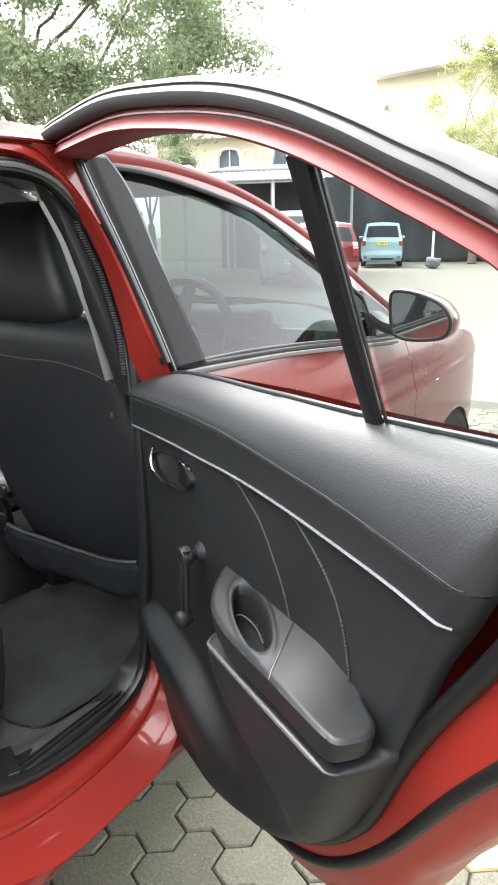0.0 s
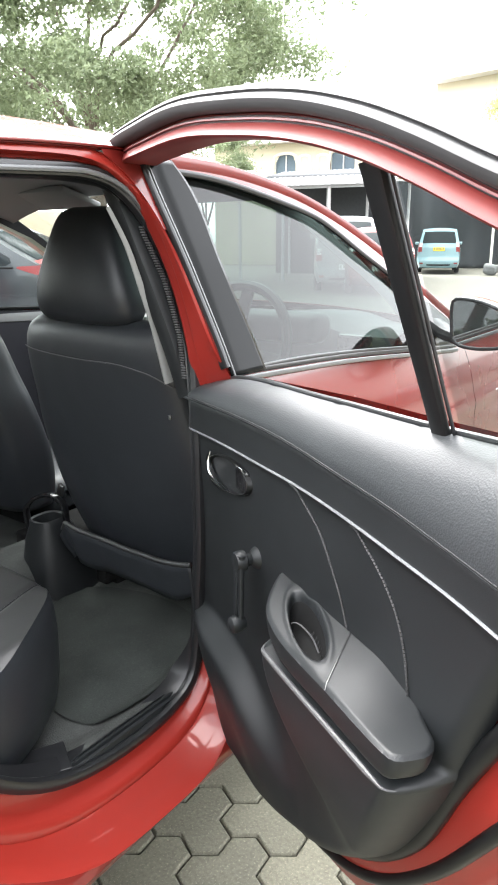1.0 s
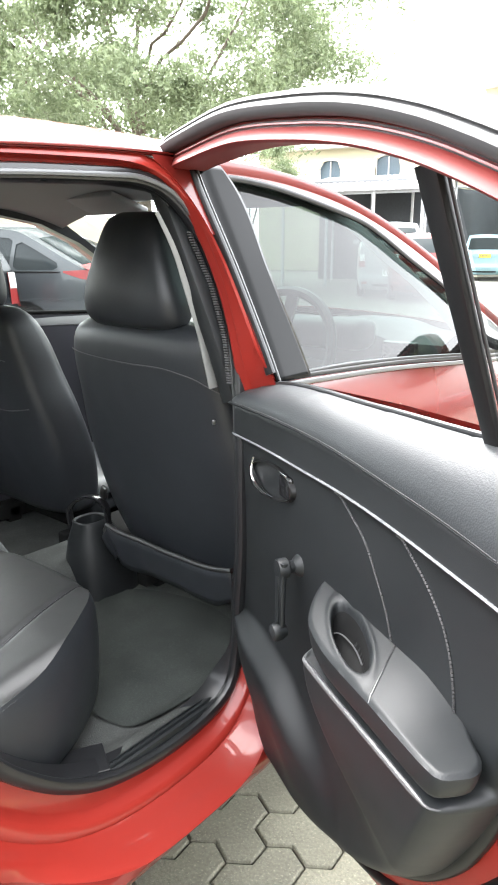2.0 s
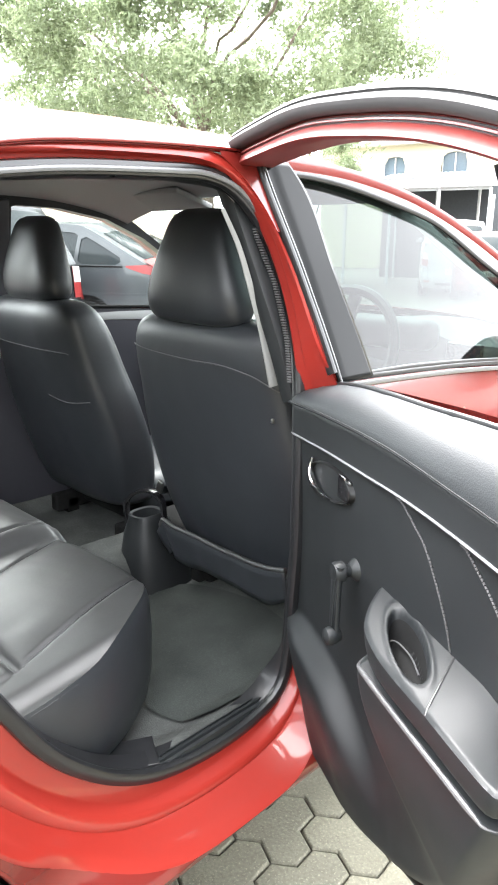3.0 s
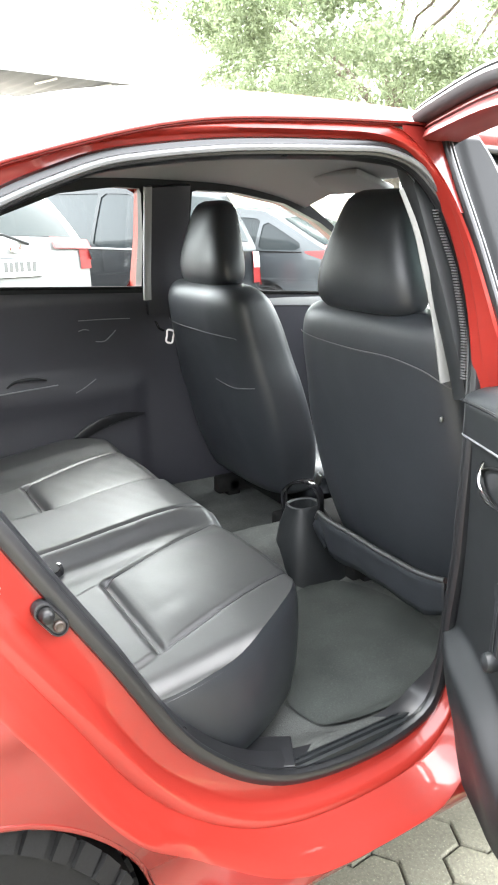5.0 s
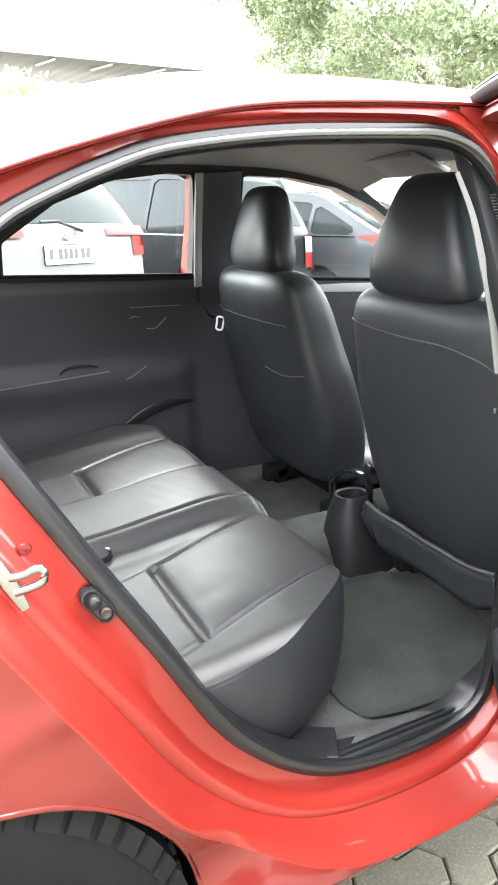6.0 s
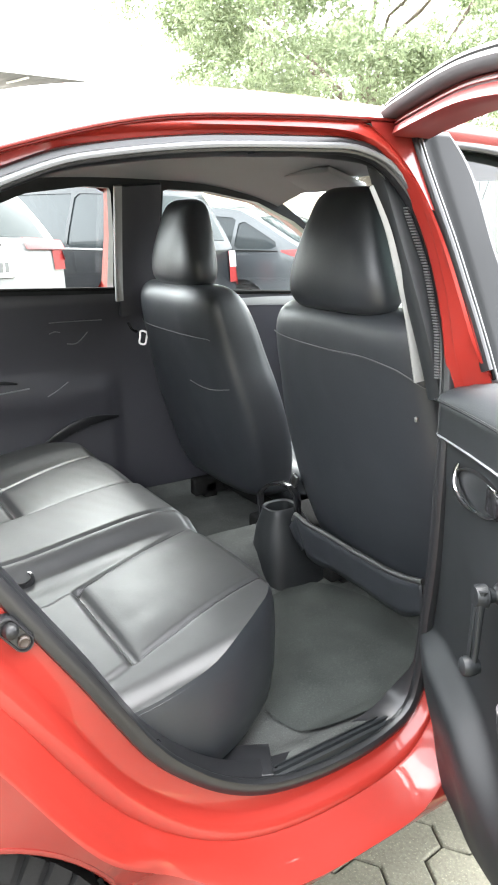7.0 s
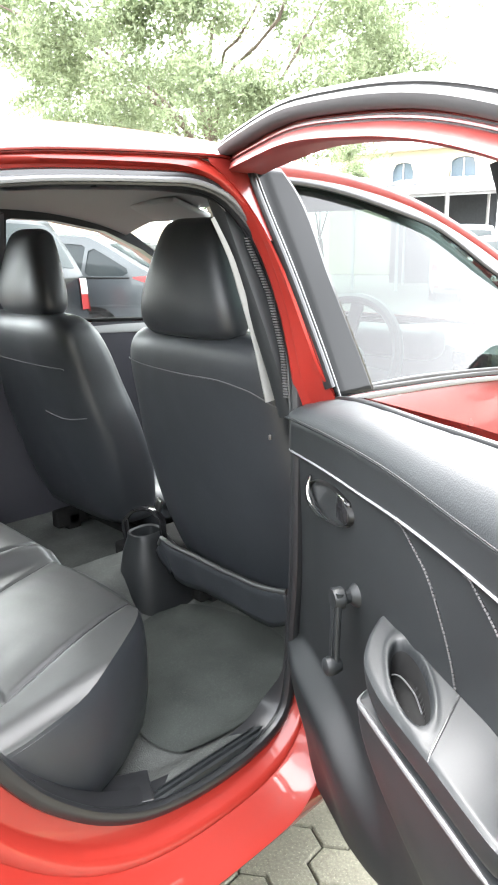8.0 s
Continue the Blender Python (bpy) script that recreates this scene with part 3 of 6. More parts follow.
part("mirror_rim", sweep([(0.712 + 0.10 * (y - mc[0]), mc[0] + (y - mc[0]) * 0.96, mc[1] + (z - mc[1]) * 0.95) for y, z in face], slab(0.012, 0.010, 0.4), (1, 0, 0), True), RUBBER, fd)
part("mirror_arm", sweep(spline([(0.80, -0.775, 0.985), (0.785, -0.82, 0.965), (0.765, -0.875, 0.955)], 10), slab(0.075, 0.035, 0.45), (1, 0, 0)), SATIN_BLACK, fd)
part("side_lamp", moved(block((0.035, 0.008, 0.018), 0.003), Matrix.Translation((1.20, -0.842, 0.735))), CLEAR_LAMP, car, "small clear side indicator")

# roof, screens, bonnet and boot, each spanned from side to side
def span(x, s, high):
    y0 = skin(x, top_line(x)) - 0.004
    return (x, s * y0, top_line(x) + high * (1 - abs(s) ** 2.4))


rise = graph((-2.12, 0.01), (-1.75, 0.05), (-1.2, 0.10), (-0.8, 0.105), (-0.2, 0.10), (0.3, 0.10), (0.8, 0.11), (1.05, 0.06), (1.6, 0.05), (2.12, 0.03))


def spanned(x0, x1, nx, ny=24, drop=0.0, s0=-1.0, s1=1.0):
    rows = []
    for x in np.linspace(x0, x1, nx):
        rows.append([tuple(np.array(span(x, s, float(rise(x)))) - (0, 0, drop)) for s in np.linspace(s0, s1, ny)])
    return loft(rows, closed=False)


part("roof", spanned(-1.02, 0.42, 50), RED, car, "glossy red roof", thick=0.004)
part("windscreen", spanned(0.42, 1.06, 20), GLASS_SIDE, car, "clear windscreen glass")
part("rear_window", spanned(-1.72, -1.02, 20), GLASS_REAR, car, "tinted rear window glass")
part("bonnet", spanned(1.06, 2.10, 30), RED, car, "red bonnet", thick=0.004)
part("boot_lid", spanned(-2.10, -1.72, 14), RED, car, "red boot lid", thick=0.004)
ditch = [(x, -(skin(x, top_line(x)) - 0.002), top_line(x) + 0.004) for x in np.linspace(-1.0, 0.9, 60)]
part("roof_ditch", sweep(ditch, slab(0.005, 0.006, 0.4), (0, 0, 1)), RED, car, "thin red bead along the roof edge")
part("roof_ditch", sweep([(x, -y, z) for x, y, z in ditch], slab(0.007, 0.007, 0.4), (0, 0, 1)), RED, car)
brow_line = [(x, -(skin(x, top_line(x) - 0.008) + 0.0015), top_line(x) - 0.008) for x in np.linspace(-0.10, 1.0, 60)]
part("drip_rail", sweep(brow_line, slab(0.006, 0.024, 0.45), (0, -1, 0)), RED, car, "smooth red drip rail over the front door")
for name, end in (("front_bumper", 2.10), ("rear_bumper", -2.10)):
    sgn = 1 if end > 0 else -1
    rows = []
    for z in np.linspace(0.20, top_line(end), 16):
        w = skin(end, z)
        rows.append([(end + sgn * 0.10 * (1 - s * s) * (1 - 0.3 * ((z - 0.4) / 0.4) ** 2), s * w, z) for s in np.linspace(-1, 1, 24)])
    part(name, loft(rows, closed=False), RED, car, thick=0.004)
part("underside", moved(block((3.9, 1.40, 0.02), 0.005), Matrix.Translation((0, 0, 0.18))), WELL, car, "dark underbody")


def wheel(x, y):
    """A tyre with tread blocks and a five-spoke rim."""
    s = 1 if y > 0 else -1
    prof = [(0.200, 0.085), (0.240, 0.095), (0.285, 0.092), (0.307, 0.076), (0.311, 0.035), (0.311, 0.0)]
    prof += [(r, -w) for r, w in prof[-2::-1]]
    turn = lambda r, a, w: (x + 1.08 * r * math.cos(a), y + w, AXLE_Z + 0.02 + 1.08 * r * math.sin(a))
    tyre = part("tyre", loft([[turn(r, 2 * math.pi * i / 72, w) for r, w in prof] for i in range(73)], closed=False), TYRE, wheels, "worn black tyre")
    blocks = []
    for i in range(54):
        for w, ww in ((-0.058, 0.026), (-0.020, 0.028), (0.020, 0.028), (0.058, 0.026)):
            a = 2 * math.pi * (i + (0.5 if abs(w) < 0.03 else 0)) / 54
            b = block((0.0075, ww, 0.027), 0.0)
            blocks.append(moved(b, Matrix.Translation((x, y + w, AXLE_Z + 0.02)) @ Matrix.Rotation(-a, 4, "Y") @ Matrix.Translation((0.3380 - 0.010 * (abs(w) > 0.03), 0, 0))))
    for i in range(50):
        a = 2 * math.pi * (i + 0.3) / 50
        for sh in (-1, 1):
            b = block((0.030, 0.012, 0.030 if i % 3 else 0.022), 0.0)
            blocks.append(moved(b, Matrix.Translation((x, y, AXLE_Z + 0.02)) @ Matrix.Rotation(-a, 4, "Y") @ Matrix.Translation((0.321, sh * 0.0855, 0)) @ Matrix.Rotation(sh * radians(-28), 4, "Z")))
    part("tread", joined(*blocks), TYRE, wheels)
    rim = [loft([[turn(r, 2 * math.pi * i / 48, s * w) for r, w in ((0.205, 0.088), (0.196, 0.080), (0.186, 0.04), (0.186, -0.06))] for i in range(49)], closed=False)]
    for i in range(5):
        a = radians(90 + 72 * i)
        rim.append(sweep([turn(r, a, s * w) for r, w in ((0.02, 0.055), (0.10, 0.062), (0.195, 0.078))], slab(0.02, 0.055, 0.4), (0, 1, 0)))
    rim.append(loft([[turn(r, 2 * math.pi * i / 24, s * w) for i in range(24)] for r, w in ((0.045, 0.03), (0.045, 0.066), (0.03, 0.07), (0.001, 0.072))]))
    part("rim", joined(*rim), ALLOY, wheels, "silver alloy rim")
    well = [[(x + r * math.cos(a), y - s * d, AXLE_Z + r * math.sin(a)) for a in np.linspace(-0.5, math.pi + 0.5, 30)] for r, d in ((0.362, -0.060), (0.366, -0.045), (0.375, 0.10), (0.375, 0.24), (0.02, 0.25))]
    part("wheel_well", loft(well, closed=False), WELL, car, "dark wheel well lining")


for x in (REAR_AXLE, FRONT_AXLE):
    for y in (-0.735, 0.735):
        wheels = part("wheel", loft([[(x + 0.03 * math.cos(a), y + d, AXLE_Z + 0.02 + 0.03 * math.sin(a)) for a in np.linspace(0, 6.28, 12)] for d in (-0.05, 0.05)], cap=True), STEEL, car)
        wheel(x, y)

# arch lip
for y in (-1, 1):
    for ax in (REAR_AXLE, FRONT_AXLE):
        rad = 0.360 if ax < 0 else 0.340
        lipc = [(ax + rad * math.cos(a), AXLE_Z + rad * math.sin(a)) for a in np.linspace(-0.1, math.pi + 0.1, 40)]
        part("arch_lip", sweep([(px, y * (skin(px, pz) - 0.006), pz) for px, pz in lipc], slab(0.016, 0.008, 0.45), (0, 1, 0)), RED, car)

# latch striker, courtesy switch and cap on the rear jamb
def on_jamb(x, z, out=0.0):
    return Vector((x, -(float(jamb_w(z)) + 0.010 + out), z))


striker = part("striker_plate", sweep([on_jamb(-0.974, 0.850, 0.034), on_jamb(-0.963, 0.823, 0.036), on_jamb(-0.949, 0.788, 0.034)], slab(0.006, 0.015, 0.35), (0, -1, 0), scale=lambda t: 0.75 + 0.5 * math.sin(math.pi * t)), ZINC, car, "bright zinc-plated latch striker")
loop_pts = [on_jamb(-0.962, 0.829, 0.036), on_jamb(-0.947, 0.832, 0.042), on_jamb(-0.935, 0.838, 0.046), on_jamb(-0.927, 0.835, 0.047), on_jamb(-0.928, 0.822, 0.046), on_jamb(-0.942, 0.816, 0.042), on_jamb(-0.958, 0.811, 0.036)]
part("striker_loop", sweep(spline(loop_pts, 18), disc(0.0052), (0, 0, 1)), ZINC, striker)
def boot(r, out, n=28):
    """An oval outline round the two ends of the switch boot."""
    ring = []
    for i in range(n):
        a = 2 * math.pi * i / n
        end = 1 if math.cos(a) > 0 else -1
        c, q = math.cos(a), math.sin(a)
        px, pz = end * 0.0125 + r * c, r * q
        ring.append(tuple(on_jamb(-0.862 + 0.58 * px + 0.70 * pz, 0.754 - 0.84 * px + 0.50 * pz, out)))
    return ring


sw = part("courtesy_switch", loft([boot(r, o) for r, o in ((0.0150, -0.004), (0.0150, 0.004), (0.0138, 0.008), (0.0118, 0.0085), (0.0105, 0.006), (0.0002, 0.006))]), RUBBER, car, "black rubber door light switch")
part("switch_pin", loft([[tuple(on_jamb(-0.868 + r * math.cos(2 * math.pi * i / 16), 0.763 + r * math.sin(2 * math.pi * i / 16), o)) for i in range(16)] for r, o in ((0.0098, 0.004), (0.0095, 0.014), (0.0070, 0.019), (0.0035, 0.0205), (0.0003, 0.021))]), SATIN_BLACK, sw)
part("switch_screw", loft([[tuple(on_jamb(-0.854 + r * math.cos(2 * math.pi * i / 14), 0.744 + r * math.sin(2 * math.pi * i / 14), o)) for i in range(14)] for r, o in ((0.0075, 0.005), (0.0072, 0.010), (0.0055, 0.0115), (0.0030, 0.0105), (0.0003, 0.0105))]), BROWN_SCREW, sw, "dull screw of the door light switch")
part("jamb_dimple", loft([[tuple(on_jamb(-0.938 + 0.6 * r * math.cos(2 * math.pi * i / 16), 0.842 + 0.5 * r * math.sin(2 * math.pi * i / 16), o)) for i in range(16)] for r, o in ((0.015, -0.001), (0.012, 0.0016), (0.001, 0.002))]), RED, car)


# ---- the open rear door: u along it from the hinge, v towards the cabin, z up ----
HINGE, SWING = Vector((-0.114, -0.676, 0)), radians(62)
ALONG, INWARD = Vector((-math.cos(SWING), -math.sin(SWING), 0)), Vector((-math.sin(SWING), math.cos(SWING), 0))


def dw(u, v, z):
    return HINGE + ALONG * u + INWARD * v + Vector((0, 0, z))


lean = graph((0.20, -0.035), (0.90, -0.030), (1.16, 0.042), (1.42, 0.115))
door_skin = lambda u, z: -(flat_skin(-0.114 - u, z) - 0.676)
to_u = lambda x: (-0.114 - x) * (1.13 if x < -0.114 else 1.0)
to_door = lambda poly: [(to_u(x), z) for x, z in poly]
door_outline = to_door(ring_at(0.170))
belt = graph((-0.12, 0.912), (0.076, 0.968), (0.43, 0.998), (0.63, 1.009), (0.83, 1.024), (0.98, 1.036))
frame_edge = [(-0.055, 1.342), (0.043, 1.345), (0.255, 1.345), (0.436, 1.327), (0.566, 1.307), (0.664, 1.283), (0.741, 1.256), (0.805, 1.229), (0.86, 1.206), (0.915, 1.176), (0.948, 1.120), (0.955, 1.040)]
door_window = [(-0.16, 0.985), (0.062, 0.966), (0.43, 0.998), (0.63, 1.009), (0.83, 1.024)] + [(0.955, 1.036)] + frame_edge[:0:-1][1:-1] + [(0.043, 1.345), (-0.16, 1.345)]



def drawn_in(u, z, k):
    """The lower rear corner of the door, cut back for the wheel arch, more so towards its outer edge."""
    return u - 0.052 * smooth(0.06, 0.145, k) * smooth(0.30, 0.46, z) * smooth(0.95, 0.62, z) * smooth(0.45, 0.60, u)


low = [i for i in range(140) if opening[i][1] < 1.02]
start = next(i for i in range(140) if opening[i][1] < 1.02 and opening[i - 1][1] >= 1.02)
low = [(start + k) % 140 for k in range(len(low))]
edge = spline(frame_edge, 90)
tang = np.gradient(edge, axis=0)
tang /= np.linalg.norm(tang, axis=1)[:, None]
outw = np.stack([-tang[:, 1], tang[:, 0]], 1)
door_outline = [(drawn_in(*door_outline[i], 0.170), door_outline[i][1]) for i in low] + [tuple(p) for p in edge + outw * 0.034]
rear_door = part("rear_door", cut_sheet(-0.10, 1.15, 0.20, 1.40, 0.018, [(door_outline, True), (door_window, False)], lambda u, z: dw(u, door_skin(u, z), z)), RED, car, "red rear door standing wide open", even=True)
loopd = [([(drawn_in(to_u(x), z, k), z) for x, z in ring_at(k)], dv) for k, dv in ((0.004, -0.030), (0.02, -0.030), (0.050, -0.030), (0.064, -0.030), (0.088, -0.032), (0.096, -0.044), (0.104, -0.048), (0.145, -0.052), (0.162, -0.064), (0.170, -0.125))]
flange = []
for k, (ring, dv) in enumerate(loopd):
    flange.append([dw(ring[i][0], max(dv, door_skin(*ring[i]) + 0.014) if k < 9 else door_skin(*ring[i]), ring[i][1]) for i in low])
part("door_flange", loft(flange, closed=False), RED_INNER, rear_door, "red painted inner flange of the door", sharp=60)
for k, dv, w in ((0.086, -0.034, 0.019),):
    ring = [(drawn_in(to_u(x), z, k), z) for x, z in ring_at(k)]
    part("flange_seal", sweep([dw(ring[i][0], max(dv, door_skin(*ring[i]) + 0.012), ring[i][1]) for i in low], disc(w * 0.5, 12), INWARD), SATIN_BLACK, rear_door, "black rubber seal on the door edge")

# window frame: red channel, its grooves and the black weatherstrip above
def along_frame(d, dv):
    return [dw(u, float(lean(z)) + dv, z) for u, z in edge + outw * d]


red_rows = [(-0.002, -0.060), (-0.002, -0.020), (-0.002, 0.004), (0.001, 0.007), (0.0135, -0.003), (0.0150, -0.008), (0.0165, -0.008), (0.0175, -0.004), (0.0195, -0.005), (0.0205, -0.010), (0.0220, -0.010), (0.0230, -0.006), (0.026, -0.012)]
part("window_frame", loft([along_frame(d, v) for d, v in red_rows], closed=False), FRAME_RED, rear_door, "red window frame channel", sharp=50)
part("frame_groove", loft([along_frame(d, v) for d, v in ((0.0149, -0.0072), (0.0166, -0.0072))], closed=False), RUBBER, rear_door)
part("frame_groove", loft([along_frame(d, v) for d, v in ((0.0204, -0.0092), (0.0221, -0.0092))], closed=False), RUBBER, rear_door)
strip_rows = [(0.025, -0.010), (0.025, 0.002), (0.029, 0.009), (0.037, 0.010), (0.0425, 0.004), (0.0435, -0.001), (0.0445, -0.001), (0.046, 0.002), (0.051, -0.004), (0.054, -0.020), (0.052, -0.045)]
part("frame_weatherstrip", loft([along_frame(d, v) for d, v in strip_rows], closed=False), FRAME_RUBBER, rear_door, "thick black weatherstrip round the window frame", sharp=60)
part("frame_outer", loft([along_frame(d, v) for d, v in ((0.052, -0.045), (0.03, -0.065), (-0.002, -0.060))], closed=False), RED, rear_door)
post_top, post_foot = dw(0.634, 0.040, 1.285), dw(0.668, -0.045, 0.996)
part("divider_post", sweep([post_top.lerp(post_foot, t) for t in np.linspace(0, 1, 12)], slab(0.014, 0.034, 0.35), INWARD, scale=lambda t: 1.0 - 0.30 * t), SATIN_BLACK, rear_door, "black quarter window divider post")
part("post_edge", sweep([post_top.lerp(post_foot, t) + ALONG * (0.021 - 0.004 * t) - INWARD * 0.004 for t in np.linspace(0, 1, 12)], slab(0.004, 0.003, 0.4), INWARD), RUBBER, rear_door)
quarter = [(0.668, 1.275), (0.700, 1.010), (0.83, 1.024), (0.95, 1.036), (0.946, 1.118), (0.912, 1.174), (0.86, 1.204), (0.805, 1.227), (0.745, 1.253)]
part("quarter_glass", cut_sheet(0.64, 0.97, 1.0, 1.30, 0.03, [(quarter, True)], lambda u, z: dw(u, -0.045 + (z - 1.0) * 0.30, z)), GLASS_SIDE, rear_door, "clear fixed quarter glass")
part("belt_seal", sweep([dw(u, -0.050, float(belt(u)) + 0.001) for u in np.linspace(0.0, 0.96, 40)], slab(0.010, 0.009, 0.4), INWARD), RUBBER, rear_door, "black rubber strip along the sill of the window")
for z in (0.52, 0.83):
    part("hinge", sweep([dw(-0.03, -0.05, z), dw(0.0, -0.035, z), dw(0.03, -0.04, z)], slab(0.05, 0.012, 0.3), (0, 0, 1)), RED, rear_door)

# inner trim of the door
stitch_z = graph((-0.05, 0.922), (0.079, 0.932), (0.25, 0.941), (0.408, 0.943), (0.557, 0.935), (0.673, 0.927), (0.767, 0.916), (0.867, 0.903), (0.98, 0.89))
line_z = graph((-0.05, 0.864), (0.046, 0.871), (0.198, 0.880), (0.328, 0.884), (0.428, 0.887), (0.568, 0.884), (0.673, 0.877), (0.768, 0.869), (0.851, 0.857), (0.98, 0.838))
swoosh = graph((-0.05, 0.498), (0.022, 0.514), (0.122, 0.530), (0.204, 0.524), (0.264, 0.504), (0.310, 0.470), (0.371, 0.430), (0.44, 0.398), (0.60, 0.365), (0.98, 0.36))
ledge = graph((-0.05, 0.008), (0.02, 0.014), (0.10, 0.036), (0.20, 0.052), (0.30, 0.056), (0.45, 0.060), (0.98, 0.06))
trim_edge = spline([(0.002, 0.90), (-0.002, 0.70), (-0.004, 0.52), (-0.006, 0.42), (-0.002, 0.335), (0.034, 0.272), (0.11, 0.243), (0.205, 0.231), (0.30, 0.238), (0.42, 0.278), (0.494, 0.312), (0.556, 0.352), (0.612, 0.400), (0.668, 0.462), (0.712, 0.534), (0.757, 0.630), (0.787, 0.712), (0.82, 0.800), (0.853, 0.860), (0.893, 0.948), (0.925, 1.02)], 90)
edge_run = spline([(0.500, 0.318), (0.580, 0.375), (0.649, 0.444), (0.694, 0.503), (0.719, 0.550), (0.750, 0.622), (0.782, 0.686), (0.818, 0.749), (0.850, 0.799), (0.878, 0.845), (0.920, 0.915), (0.950, 0.970)], 60)
part("edge_seal", sweep([dw(u, -0.024, z) for u, z in edge_run], disc(0.0125, 12), INWARD, scale=lambda t: min(1.0, 0.1 + 4 * t)), SATIN_BLACK, rear_door, "black rubber seal behind the trim edge")
trim_poly = [tuple(p) for p in trim_edge] + [(u, float(belt(u))) for u in np.linspace(0.93, 0.0, 40)]
trim_low = np.array([tuple(p) for p in trim_edge] + [(0.95, 1.10), (0.5, 1.3), (-0.0, 1.2)])


def trim_v(u, z):
    zs, zl, zb = float(stitch_z(u)), float(line_z(u)), float(belt(u))
    if z > zs:
        t = min((z - zs) / (zb - zs), 1.0)
        v = -0.050 + 0.066 * math.sqrt(max(0.0, 1 - t ** 2.0))
    else:
        v = 0.010 - 0.008 * smooth(0.0, 0.012, zl - z)
        v -= 0.004 * math.exp(-((z - zs) / 0.004) ** 2)
    below = float(swoosh(u)) - z
    v += (0.006 + 0.034 * smooth(-0.03, 0.15, u)) * smooth(0.0, float(ledge(u)), below) * (1 - smooth(0.26, 0.46, u))
    v -= 0.040 * smooth(float(ledge(u)) * 0.9, 0.26, below) * (1 - smooth(0.30, 0.55, u))
    v += 0.066 * smooth(0.0, 0.012, 0.661 - z) * smooth(0.385, 0.450 + 0.28 * smooth(0.64, 0.40, z), u) * (0.30 + 0.70 * smooth(0.36, 0.62, z)) * (1 - 0.75 * smooth(0.735, 0.830, u))
    v -= 0.012 * math.exp(-(((u - 0.36) / 0.10) ** 2 + ((z - 0.52) / 0.12) ** 2))
    q = np.array([[u, z]])
    d = float(np.linalg.norm(onto_poly(trim_low, q) - q))
    r = 1 - min(d / 0.026, 1.0)
    return -0.030 + (v + 0.030) * math.sqrt(1 - 0.97 * r * r)


upper_zone = [(u, float(stitch_z(u))) for u in np.linspace(-0.01, 0.93, 40)] + [(u, float(belt(u)) + 0.001) for u in np.linspace(0.93, -0.01, 40)]
lower_zone = [(u, float(stitch_z(u))) for u in np.linspace(-0.01, 0.93, 40)] + [(0.93, 0.2), (-0.01, 0.2)]
part("upper_trim", cut_sheet(-0.01, 0.94, 0.90, 1.045, 0.009, [(trim_poly, True), (upper_zone, True)], lambda u, z: dw(u, trim_v(u, max(z, float(stitch_z(u)) + 0.0006)), z)), PEBBLE, rear_door, "padded pebble-grained black vinyl roll", sharp=70)
trim_panel = part("trim_panel", cut_sheet(-0.01, 0.94, 0.26, 0.95, 0.0048, [(trim_poly, True), (lower_zone, True)], lambda u, z: dw(u, trim_v(u, z), z)), PLASTIC, rear_door, "black moulded door trim with a map pocket", sharp=70)
part("piping", sweep([dw(u, trim_v(u, float(line_z(u))) + 0.001, float(line_z(u))) for u in np.linspace(0.006, 0.841, 70)], disc(0.0019, 6), INWARD), PIPING, rear_door, "thin grey piping line")
part("roll_seam", sweep([dw(u, trim_v(u, float(stitch_z(u)) - 0.001) + 0.0035, float(stitch_z(u)) - 0.001) for u in np.linspace(0.012, 0.858, 140)], disc(0.0016, 6), INWARD), TRIM_BLACK, rear_door)
roll_edge = []
for dz, dv in ((0.003, -0.006), (0.0012, 0.0008), (-0.0010, 0.0006), (-0.0030, -0.0035), (-0.004, -0.012)):
    roll_edge.append([dw(u, 0.0155 + dv - 0.02 * smooth(0.835, 0.868, u), float(stitch_z(u)) + dz) for u in np.linspace(0.010, 0.868, 100)])
part("roll_edge", loft(roll_edge, closed=False), PEBBLE, rear_door, sharp=80)


def stitching(points, step, size):
    path = spline(points, max(4, int(np.sum(np.linalg.norm(np.diff(np.array(points), axis=0), axis=1)) / step)))
    beads = []
    for a, b in zip(path, path[1:]):
        c, d = (a + b) / 2, b - a
        p = dw(c[0], trim_v(c[0], c[1]) + 0.0012, c[1])
        q = dw(c[0] + d[0] * 0.40, trim_v(c[0] + d[0] * 0.40, c[1] + d[1] * 0.40) + 0.0012, c[1] + d[1] * 0.40)
        beads.append(sweep([p - (q - p), p, q], disc(size, 5), INWARD))
    return joined(*beads)


part("stitching", stitching([(0.417, 0.882), (0.457, 0.860), (0.495, 0.836), (0.531, 0.793), (0.552, 0.762), (0.566, 0.732)], 0.0046, 0.0019), THREAD, rear_door, "curved row of grey stitches")
part("stitching", stitching([(0.570, 0.878), (0.603, 0.857), (0.633, 0.836), (0.662, 0.806), (0.680, 0.771), (0.690, 0.732), (0.693, 0.708)], 0.0046, 0.0019), THREAD, rear_door, "curved row of grey stitches")
part("stitching", stitching([(u, float(stitch_z(u)) + 0.0045) for u in np.linspace(0.02, 0.860, 40)], 0.0055, 0.0007), THREAD, rear_door)

